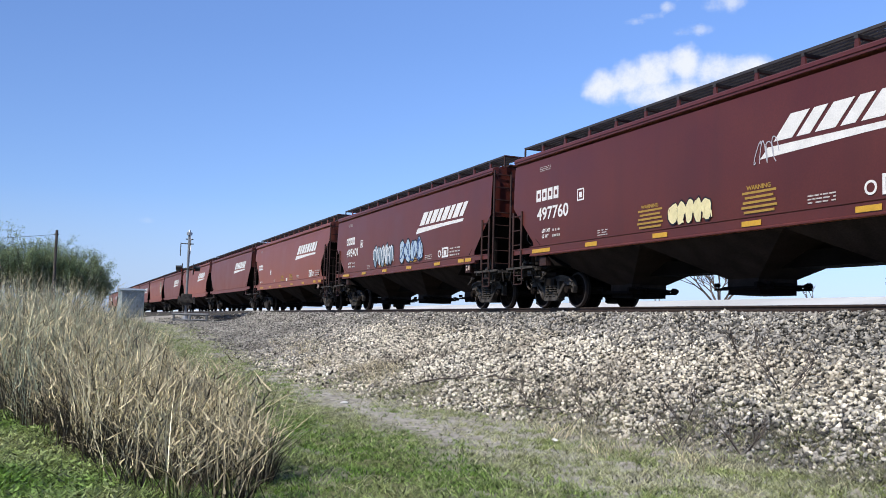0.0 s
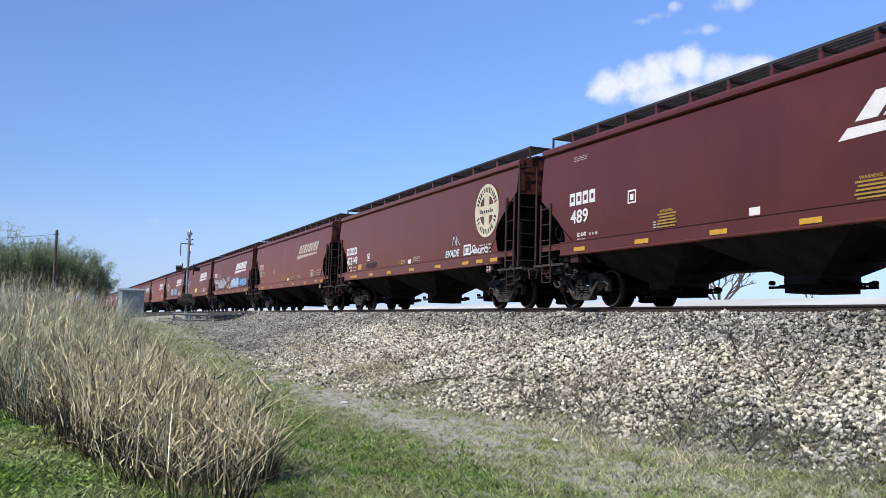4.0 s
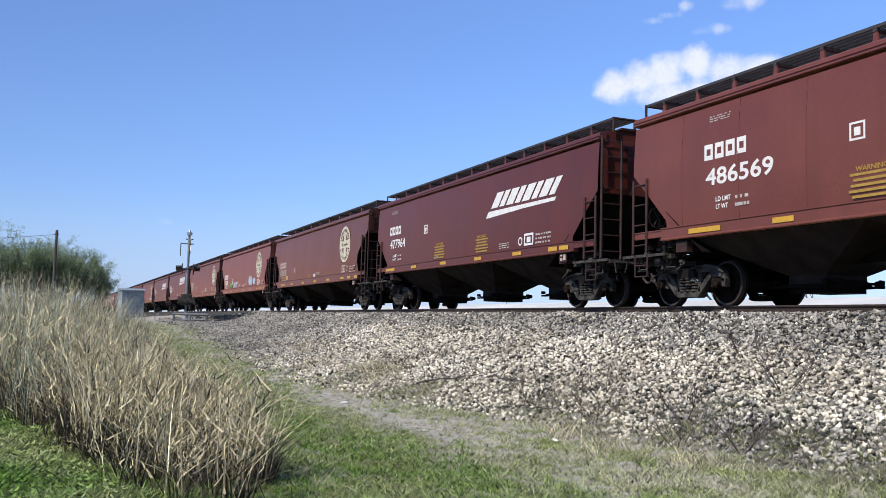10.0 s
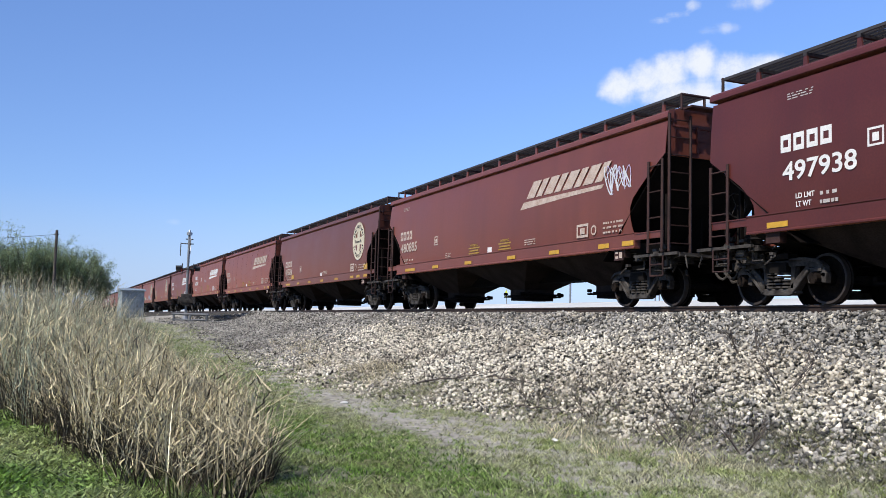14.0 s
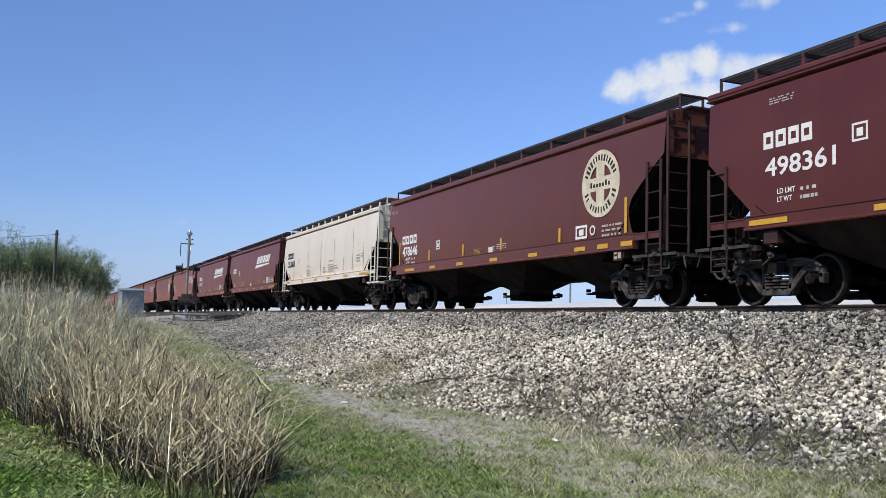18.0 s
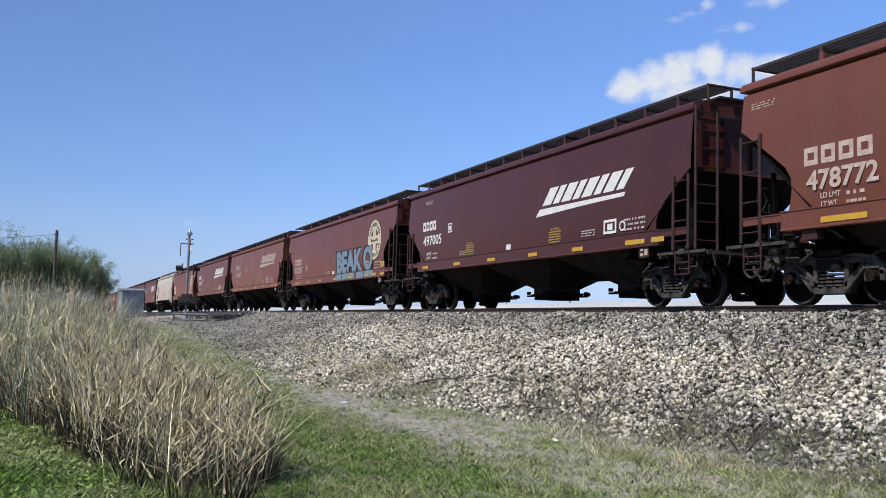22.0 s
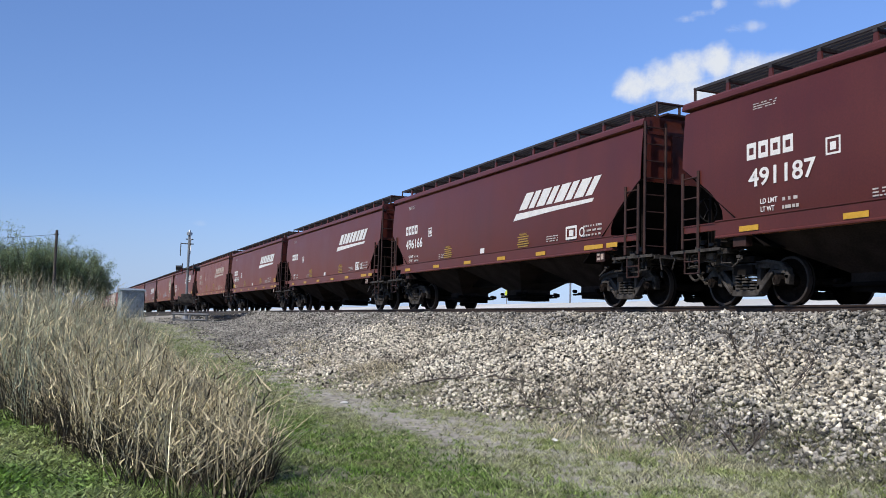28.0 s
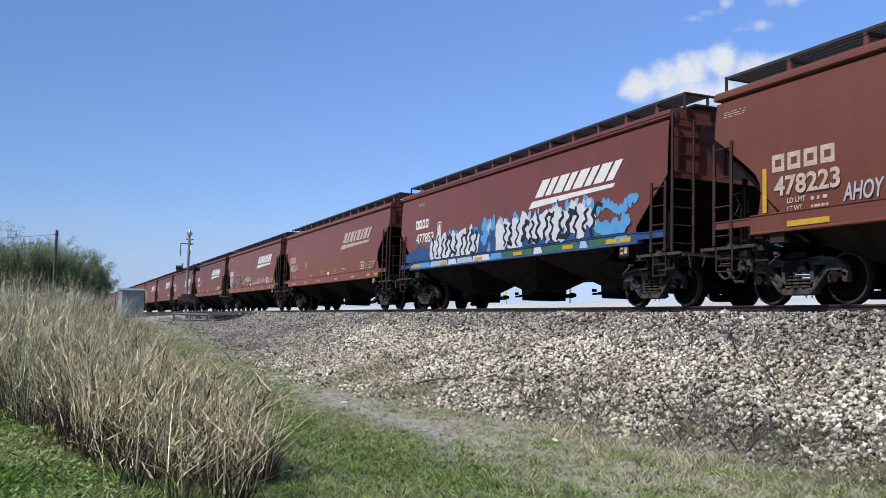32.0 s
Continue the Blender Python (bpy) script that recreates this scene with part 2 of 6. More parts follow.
def height(x, y):
    """The lie of the land: a hollow by the viewer, the ballast bank, the road bank beyond the track."""
    x, y = np.asarray(x, float), np.asarray(y, float)
    near = -2.0 + 1.15 * step(-20, -52, x) - 0.25 * step(-60, -75, x)
    run = 2.0 + 1.1 * step(-6, -20, x)
    d = np.abs(y - YC)
    bank = -0.24 - np.maximum(d - 2.35, 0) / run
    soft = 0.12
    low = np.logaddexp(near / soft, bank / soft) * soft
    beyond = -0.9 + 2.2 * step(YC + 5, 36, y)
    far = np.maximum(-0.24 - np.maximum(d - 2.35, 0) / 2.0, beyond)
    z = np.where(y < YC, low, far)
    z = np.where(d < 2.2, -0.24, z)
    cross = step(-53.0, -54.5, x) * step(-62, -60.5, x)
    ramp = np.where(y < YC, np.maximum(z, -0.03 - 0.1 * np.maximum(YC - 2 - y, 0)), np.maximum(z, -0.03 - 0.1 * np.maximum(y - YC - 2, 0)))
    return z * (1 - cross) + ramp * cross


def rough(x, y):
    return 0.035 * np.sin(x * 1.9 + 1.3 * np.sin(y * 1.3)) * np.sin(y * 2.3 + x * 0.4) + 0.02 * np.sin(x * 5.1 + y * 3.7) * np.sin(y * 6.1 - x * 2.2)


def build_ground():
    xs = np.concatenate([[-3000, -1500, -800, -400, -250, -160, -120, -95], np.arange(-80, -46, 0.8), np.arange(-46, 6, 0.22), [7, 10, 16, 30, 60, 120, 300, 800, 2000, 3000]])
    ys = np.concatenate([[-3000, -1200, -500, -200, -90, -50, -30, -20, -14], np.arange(-10, 18, 0.22), np.arange(18, 40, 1.0), [45, 60, 90, 150, 300, 800, 1500, 3000]])
    gx, gy = np.meshgrid(xs, ys, indexing="ij")
    near = (np.abs(gx + 22) < 40) & (np.abs(gy - 3) < 18) & (np.abs(gy - YC) > 2.3)
    gz = height(gx, gy) + np.where(near, rough(gx, gy), 0)
    n, m = gx.shape
    verts = np.stack([gx, gy, gz], -1).reshape(-1, 3)
    i, j = np.meshgrid(np.arange(n - 1), np.arange(m - 1), indexing="ij")
    a = (i * m + j).ravel()
    faces = np.stack([a, a + m, a + m + 1, a + 1], -1)
    me = from_arrays("ground", verts, faces, ground_material())
    me.polygons.foreach_set("use_smooth", np.ones(len(faces), bool))
    return tagged(new("ground", me), "spring grass and dirt beside a ballast bank", "ground", kind="structure")


def ground_material():
    m = bpy.data.materials.new("ground_soil")
    m.use_nodes = True
    n, l = m.node_tree.nodes, m.node_tree.links
    b = n["Principled BSDF"]
    b.inputs["Roughness"].default_value, b.inputs["Specular IOR Level"].default_value = 0.95, 0.1
    co = n.new("ShaderNodeTexCoord")
    sep = n.new("ShaderNodeSeparateXYZ")
    l.new(co.outputs["Object"], sep.inputs[0])

    def noise_(scale, detail=5):
        t = n.new("ShaderNodeTexNoise")
        t.inputs["Scale"].default_value, t.inputs["Detail"].default_value = scale, detail
        l.new(co.outputs["Object"], t.inputs[0])
        return t.outputs[0]

    def mapr(src, a, b_, c=0.0, d=1.0):
        r = n.new("ShaderNodeMapRange")
        for k, v in ((1, a), (2, b_), (3, c), (4, d)):
            r.inputs[k].default_value = v
        l.new(src, r.inputs[0])
        return r.outputs[0]

    def mixc(fac, a, b_):
        x = n.new("ShaderNodeMix")
        x.data_type = "RGBA"
        l.new(fac, x.inputs["Factor"])
        for s, v in (("A", a), ("B", b_)):
            if isinstance(v, tuple):
                x.inputs[s].default_value = (*v, 1)
            else:
                l.new(v, x.inputs[s])
        return x.outputs["Result"]

    def math_(op, a, b_):
        x = n.new("ShaderNodeMath")
        x.operation = op
        for k, v in ((0, a), (1, b_)):
            if isinstance(v, (int, float)):
                x.inputs[k].default_value = v
            else:
                l.new(v, x.inputs[k])
        return x.outputs[0]

    soil = mixc(mapr(noise_(9.0), 0.35, 0.65), (0.21, 0.19, 0.155), (0.43, 0.40, 0.34))
    turf = mixc(mapr(noise_(14.0), 0.35, 0.65), (0.055, 0.072, 0.022), (0.19, 0.19, 0.09))
    y_edge = math_("ADD", sep.outputs[1], math_("MULTIPLY", noise_(0.9), 2.2))
    grassy = mapr(y_edge, 6.0, 4.9)
    grassy = math_("MULTIPLY", grassy, mapr(noise_(1.6), 0.30, 0.52, 0.35, 1.0))
    base = mixc(grassy, soil, turf)
    # bed under the ballast, darkened to paint the shade in the gaps between stones
    gap_shade = mixc(mapr(noise_(26.0, 2), 0.3, 0.7), (0.020, 0.018, 0.016), (0.11, 0.10, 0.085))
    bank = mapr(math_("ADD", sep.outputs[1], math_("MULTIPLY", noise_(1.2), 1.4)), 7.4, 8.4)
    col = mixc(bank, base, gap_shade)
    field = mixc(mapr(noise_(0.12), 0.35, 0.65), (0.60, 0.59, 0.55), (0.48, 0.47, 0.43))
    col = mixc(mapr(sep.outputs[1], 17.0, 18.5), col, field)
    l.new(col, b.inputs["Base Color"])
    bp = n.new("ShaderNodeBump")
    bp.inputs["Strength"].default_value, bp.inputs["Distance"].default_value = 0.8, 0.03
    l.new(noise_(30.0, 4), bp.inputs["Height"]), l.new(bp.outputs[0], b.inputs["Normal"])
    return m


build_ground()


# ---- track ----
def build_track():
    track = thing("railway_track", "worn steel rails on timber ties in grey ballast", "railway", kind="structure")
    prof = [(-0.07, -0.175), (0.07, -0.175), (0.07, -0.163), (0.012, -0.14), (0.012, -0.045), (0.036, -0.032), (0.036, -0.004), (0.03, 0), (-0.03, 0), (-0.036, -0.004), (-0.036, -0.032), (-0.012, -0.045), (-0.012, -0.14), (-0.07, -0.163)]
    for side in (-1, 1):
        def rail(bm, s=side):
            loft(bm, [[(x, YC + s * 0.755 + py, pz) for py, pz in prof] for x in (-1500, -60, -30, 0, 900)])
        part("rail", rail, M_RAIL, track)
        def head(bm, s=side):
            box(bm, -1500, 900, YC + s * 0.755 - 0.028, YC + s * 0.755 + 0.022, -0.002, 0.002)
        part("rail_head", head, M_RAILTOP, track, "bright polished running surface")
    def tie(bm):
        box(bm, -0.115, 0.115, -1.3, 1.3, -0.36, -0.182)
        soften(bm, 0.012)
    def plate(bm):
        box(bm, -0.1, 0.1, -0.17, 0.17, -0.181, -0.160)
        for sx in (-0.06, 0.06):
            for sy in (-0.095, 0.095):
                box(bm, sx - 0.012, sx + 0.012, sy - 0.012, sy + 0.012, -0.161, -0.145)
    x = -62.0
    while x < -2:
        o = part("tie", tie, M_TIE, track, key="tie")
        o.location = (x, YC, 0)
        for s in (-1, 1):
            p = part("tie_plate", plate, M_RAIL, track, key="tie_plate")
            p.location = (x, YC + s * 0.755, 0)
        x += 0.52
    def far(bm):
        for k in range(400):
            xx = -62.6 - k * 0.55
            box(bm, xx - 0.115, xx + 0.115, YC - 1.3, YC + 1.3, -0.36, -0.182)
    tagged(part("ties_beyond", far, M_TIE, track), kind="stuff")


build_track()

# ---- the train ----
# kinds of covered hopper: length over couplers, inset of the truck centres, corner cut of the side sheets
KIND = {"angular": (17.30, 1.25), "kinked": (17.30, 1.25), "welded": (18.10, 1.25), "curved": (18.55, 1.60), "ribbed": (17.35, 1.25)}
GAP = 1.45
ZE, HW = 3.91, 1.60         # eave, half width
ZS = {"angular": 1.35, "kinked": 1.27, "welded": 1.35, "curved": 1.26, "ribbed": 1.35}         # sill bottom
R_WHEEL = 0.457


def corner(kind):
    """The cut of a side sheet's lower corner, from the end's edge inwards (x, z)."""
    if kind == "curved":
        return [(0, 3.22), (0.45, 2.9), (0.85, 2.6), (1.12, 2.38), (1.24, 2.18), (1.25, 1.98), (1.2, 1.75), (1.12, 1.55)]
    if kind == "kinked":
        return [(0, 2.78), (0.45, 2.47), (0.84, 2.19), (1.06, 1.97), (1.16, 1.80), (1.18, 1.55)]
    if kind == "welded":
        return [(0, 2.86), (0.58, 2.32), (1.14, 1.76), (1.16, 1.55)]
    return [(0, 2.74), (0.58, 2.22), (1.12, 1.72), (1.14, 1.55)]


BULGE = {"angular": 0.040, "kinked": 0.070, "welded": 0.060, "curved": 0.085, "ribbed": 0.085}


def inward(kind, z):
    """How far the bowed side lies inside its widest line at height z."""
    return BULGE[kind] * min(1.0, ((z - 2.6) / 1.3) ** 2)


def side_sheet(bm, kind, P, side):
    c = corner(kind)[::-1]
    cx, cz = [x for x, z in c], [z for x, z in c]
    rings = []
    for z in np.unique(np.concatenate([np.linspace(1.55, ZE, 26), cz])):
        x = float(np.interp(z, cz, cx))
        y = side * (HW - inward(kind, z))
        rings.append([(x, y, z), (P - x, y, z), (P - x, y - side * 0.012, z), (x, y - side * 0.012, z)])
    loft(bm, rings)


def roof(bm, P):
    sec = [(-HW + 0.20, ZE - 0.10), (-HW + 0.20, ZE + 0.20), (-1.38, ZE + 0.26), (-1.15, ZE + 0.33), (-0.6, ZE + 0.40), (0, ZE + 0.43)]
    sec = sec + [(-y, z) for y, z in sec[-2::-1]]
    loft(bm, [[(x, y, z) for y, z in sec] for x in (-0.02, P + 0.02)])


def top_chord(bm, kind, P, s):
    """The chord at the eave, above a deep groove over the side sheet; on the flat-sided cars a thin ledge stands out at its foot."""
    w = HW - BULGE[kind]
    if kind in ("angular", "welded", "ribbed"):
        sec = [(HW - 0.21, ZE + 0.055), (w + 0.045, ZE + 0.055), (w + 0.055, ZE + 0.065), (w + 0.055, ZE + 0.09), (w + 0.012, ZE + 0.10), (w + 0.012, ZE + 0.125), (w + 0.03, ZE + 0.135), (w + 0.02, ZE + 0.20)]
    else:
        sec = [(HW - 0.21, ZE + 0.065), (w + 0.035, ZE + 0.065), (w + 0.05, ZE + 0.08), (w + 0.045, ZE + 0.13), (w + 0.03, ZE + 0.185)]
    sec += [(w + 0.005, ZE + 0.22), (w - 0.05, ZE + 0.245), (HW - 0.21, ZE + 0.262)]
    loft(bm, [[(x, s * y, z) for y, z in sec] for x in (-0.05, P + 0.05)])


def side_sill(bm, kind, P, s):
    y0, y1, z = s * (HW + 0.03), s * (HW - 0.14), ZS[kind]
    sec = [(y0, z), (y0, z + 0.025), (s * (HW + 0.012), z + 0.045), (s * (HW + 0.012), 1.57), (y0, 1.59), (y0, 1.61), (y1, 1.61), (y1, z)]
    loft(bm, [[(x, y, z) for y, z in sec] for x in (1.02, P - 1.02)])
    for a, b in ((0.06, 1.018), (P - 1.018, P - 0.06)):          # the lighter rail that runs on past the ladders
        box(bm, a, b, min(s * (HW + 0.01), s * (HW - 0.05)), max(s * (HW + 0.01), s * (HW - 0.05)), 1.43, 1.58)
        box(bm, a, b, min(s * (HW + 0.028), s * (HW + 0.011)), max(s * (HW + 0.028), s * (HW + 0.011)), 1.56, 1.58)


def end_sheet(bm, kind, x, d):
    z0 = corner(kind)[0][1]
    w = HW - 0.10
    box(bm, x, x + d * 0.012, -w, w, z0, ZE)


def end_rib(bm, kind, x, d):
    box(bm, x - d * 0.04, x - d * 0.002, -0.03, 0.03, corner(kind)[0][1] + 0.06, ZE - 0.06)


def end_beam(bm, kind, x, d):
    z0 = corner(kind)[0][1]
    box(bm, x - d * 0.05, x - d * 0.002, -HW + 0.1, HW - 0.1, z0 - 0.05, z0 + 0.05)


def slope_sheet(bm, kind, x, d):
    z0 = corner(kind)[0][1]
    w = HW - 0.015
    loft(bm, [[(x, -w, z0), (x, w, z0), (x, w, z0 - 0.02), (x, -w, z0 - 0.02)], [(x + d * 2.3, -w, 1.05), (x + d * 2.3, w, 1.05), (x + d * 2.3, w, 1.03), (x + d * 2.3, -w, 1.03)]])


def hopper_bay(bm, hw):
    rings = []
    for dx, dy, z in ((hw, HW - 0.1, 1.42), (hw, HW - 0.12, 1.34), (0.45, 0.50, 0.56), (0.45, 0.50, 0.40)):
        rings.append([(-dx, -dy, z), (dx, -dy, z), (dx, dy, z), (-dx, dy, z)])
    loft(bm, rings)


def gate(bm):
    """Sliding discharge gate with its rails, capstans and cross shaft."""
    box(bm, -0.51, 0.51, -0.56, 0.56, 0.33, 0.40)
    box(bm, -0.45, 0.45, -0.48, 0.48, 0.24, 0.33)
    for x in (-1, 1):
        prism(bm, [(x * 0.43, 0.37), (x * 0.43, 0.47), (x * 0.67, 0.47), (x * 0.72, 0.42), (x * 0.67, 0.38)], -0.24, 0.24)
        for y in (-0.50, 0.50):
            box(bm, min(x * 0.49, x * 0.82), max(x * 0.49, x * 0.82), y - 0.03, y + 0.03, 0.33, 0.38)
            rod(bm, (x * 0.76, y - 0.05, 0.44), (x * 0.76, y + 0.05, 0.44), 0.045, 8)
    for y in (-0.64, 0.64):
        rod(bm, (0.60, y - 0.08, 0.42), (0.60, y + 0.08, 0.42), 0.055, 8)
    rod(bm, (0.60, -0.64, 0.42), (0.60, 0.64, 0.42), 0.028, 6)


def centre_sill(bm, P):
    box(bm, -0.35, P + 0.35, -0.30, 0.30, 0.74, 1.06)


def bolster_web(bm, x, d):
    """The shear plate that carries the body's end over the truck."""
    prism(bm, [(x + d * 0.75, 1.12), (x + d * 0.75, 2.0), (x + d * 1.9, 1.12)], -0.02, 0.02)


def end_strut(bm, x, d):
    """Upright angle post between the end platform and the slope sheet."""
    box(bm, x + d * 0.42 - 0.035, x + d * 0.42 + 0.035, -0.035, 0.035, 1.1, 2.42)


def platform(bm, x, d):
    """End platform: a thin deck plate on cross angles."""
    a, b = min(x - d * 0.42, x + d * 1.1), max(x - d * 0.42, x + d * 1.1)
    box(bm, a, b, -1.5, 1.5, 1.06, 1.085)
    for k in (-0.42, 0.0, 0.45, 1.0):
        box(bm, x + d * k - 0.03, x + d * k + 0.03, -1.53, 1.53, 1.0, 1.058)
    for y in (-1.56, 1.56):
        box(bm, a, b, y - 0.02, y + 0.02, 1.04, 1.10)


def body_bolster(bm, x, d):
    """The cross beam over the truck, deep in the middle and tapering to the sills."""
    c = x + d * 1.45
    ring = lambda xx: [(xx, -1.5, 1.40), (xx, 1.5, 1.40), (xx, 1.5, 1.22), (xx, 0.5, 0.95), (xx, -0.5, 0.95), (xx, -1.5, 1.22)]
    loft(bm, [ring(c - 0.28), ring(c + 0.28)])


def valve_cluster(bm, x, d):
    """Small valves, brackets and a dirt collector hung by the corner."""
    g = random.Random(23)
    for k in range(10):
        a, y, z = x + d * g.uniform(-0.3, 1.9), g.uniform(-1.5, -1.2), g.uniform(0.82, 1.3)
        w, h = g.uniform(0.04, 0.12), g.uniform(0.05, 0.16)
        box(bm, a - w, a + w, y - 0.04, y + 0.04, z, z + h)
    for k in range(9):
        a, y, z = x + d * g.uniform(-0.2, 1.6), g.uniform(-1.52, -1.3), g.uniform(0.75, 1.35)
        rod(bm, (a, y, z), (a + g.uniform(-0.3, 0.3), y + g.uniform(-0.05, 0.05), z + g.uniform(-0.25, 0.25)), g.uniform(0.010, 0.022), 5)


def pipe_run(bm, x, d):
    """Brake pipes, rods and hangers slung under the end platform."""
    for y0, y1, z0, z1, r in ((-1.45, -0.4, 0.98, 0.9, 0.02), (-1.3, 1.3, 0.93, 0.93, 0.018), (-1.1, -1.1, 1.06, 0.72, 0.022)):
        rod(bm, (x + d * 0.1, y0, z0), (x + d * 0.35, y1, z1), r, 5)
    for dx, y, z in ((0.0, -1.42, 0.78), (0.5, -1.38, 0.86), (0.95, -1.40, 0.80)):
        rod(bm, (x + d * dx, y, 1.06), (x + d * dx, y, z), 0.018, 5)
        rod(bm, (x + d * dx, y, z), (x + d * (dx + 0.28), y, z), 0.018, 5)
    box(bm, min(x + d * 0.55, x + d * 0.85), max(x + d * 0.55, x + d * 0.85), -1.2, -0.95, 0.80, 1.0)


def jack_pad(bm, x, d):
    box(bm, x + d * 1.62 - 0.17, x + d * 1.62 + 0.17, -0.08, 0.08, 1.08, 1.30)


def post_places(kind, far_apart, P):
    """Where the posts of the roof walk stand along a car."""
    if far_apart:
        return [1.58 + 1.69 * k for k in range(9)]
    first, n = {"curved": (0.56, 15), "welded": (0.57, 15)}.get(kind, (0.90, 13))
    return [first + (P - 2 * first) * k / (n - 1) for k in range(n)]


def running_board(bm, P, s, posts):
    """Roof walk: two edge angles, close cross bars and the bracket arms that carry them."""
    y0, y1, z = s * 0.62, s * 1.22, ZE + 0.585
    for y in (y0, y1):
        box(bm, -0.1, P + 0.1, y - 0.012, y + 0.012, z - 0.02, z + 0.035)
    n = int((P + 0.2) / 0.05)
    for k in range(n):
        x = -0.08 + k * 0.05
        box(bm, x, x + 0.008, min(y0, y1), max(y0, y1), z + 0.01, z + 0.03)
    for t in (0.25, 0.5, 0.75):
        y = y0 + (y1 - y0) * t
        box(bm, -0.1, P + 0.1, y - 0.006, y + 0.006, z + 0.0, z + 0.03)
    for x in posts:
        box(bm, x - 0.04, x + 0.04, min(s * 0.58, s * 1.23), max(s * 0.58, s * 1.23), z - 0.075, z - 0.021)
        rod(bm, (x, s * 0.62, ZE + 0.38), (x, s * 0.62, z - 0.076), 0.03, 5)


def board_post(bm, s):
    prism(bm, [(-0.07, ZE + 0.26), (-0.035, ZE + 0.51), (0.035, ZE + 0.51), (0.07, ZE + 0.26)], s * 1.2 - 0.02, s * 1.2 + 0.02)


def end_frame(bm, x, d):
    """The bent pipe frame at the end of the roof walk and the step across the end."""
    for y in (-1.22, -0.62, 0.62, 1.22):
        rod(bm, (x - d * 0.08, y, ZE + 0.26), (x - d * 0.08, y, ZE + 0.60), 0.03, 6)
    rod(bm, (x - d * 0.08, -1.24, ZE + 0.60), (x - d * 0.08, 1.24, ZE + 0.60), 0.032, 6)
    box(bm, min(x - d * 0.1, x - d * 0.4), max(x - d * 0.1, x - d * 0.4), -1.2, 1.2, ZE + 0.26, ZE + 0.30)


def sill_step(bm, x, d):
    """The stirrup step hung below the sill at the car's corner."""
    for a in (0.06, 0.50):
        rod(bm, (x + d * a, -1.58, 1.06), (x + d * a, -1.58, 0.62), 0.018, 5)
    for z in (0.62, 0.86):
        rod(bm, (x + d * 0.06, -1.58, z), (x + d * 0.50, -1.58, z), 0.018, 5)


def rigging(bm, x, d):
    """Levers, pipes, valve boxes and hoses under the end platform."""
    g = random.Random(5)
    for k in range(9):
        a = x + d * g.uniform(-0.35, 1.3)
        y, z = g.uniform(-1.45, -1.0), g.uniform(0.70, 1.0)
        rod(bm, (a, y, z), (a + g.uniform(-0.45, 0.45), y + g.uniform(-0.1, 0.3), z + g.uniform(-0.12, 0.1)), g.uniform(0.014, 0.032), 5)
    for dx, y, z, w, h in ((0.15, -1.30, 0.86, 0.16, 0.16), (0.62, -1.36, 0.90, 0.22, 0.12), (-0.2, -1.1, 0.88, 0.14, 0.14), (1.05, -1.42, 0.98, 0.26, 0.10)):
        box(bm, x + d * dx - w / 2, x + d * dx + w / 2, y - 0.06, y + 0.06, z, z + h)
    for k in range(8):
        a, b = 0.4 * k, 0.4 * (k + 1)
        rod(bm, (x - d * (0.35 + 0.06 * k), -0.55, 0.72 - 0.16 * math.sin(a)), (x - d * (0.35 + 0.06 * (k + 1)), -0.55, 0.72 - 0.16 * math.sin(b)), 0.028, 6)


def hatch_cover(bm, x0, x1):
    sec = [(-0.5, ZE + 0.36), (-0.5, ZE + 0.5), (-0.4, ZE + 0.56), (0.4, ZE + 0.56), (0.5, ZE + 0.5), (0.5, ZE + 0.36)]
    loft(bm, [[(x, y, z) for y, z in sec] for x in (x0, x1)])


def ladder_stile(bm, p, q):
    rod(bm, p, q, 0.033, 6)


def rung(bm, p, q):
    rod(bm, p, q, 0.016, 5)


def ladder(name, parent, a0, a1, z0, z1, n, material_, key):
    """A ladder between the feet a0 and a1 (x, y), from z0 up to z1."""
    def stiles(bm):
        for a in (a0, a1):
            ladder_stile(bm, (*a, z0), (*a, z1))
    lad = part(name, stiles, material_, parent, key=key)
    for k in range(n):
        z = z0 + 0.18 + (z1 - z0 - 0.3) * k / max(1, n - 1)
        part("rung", lambda bm: rung(bm, (*a0, 0), (*a1, 0)), material_, lad, key=key + "_rung").location = (0, 0, z)
    return lad


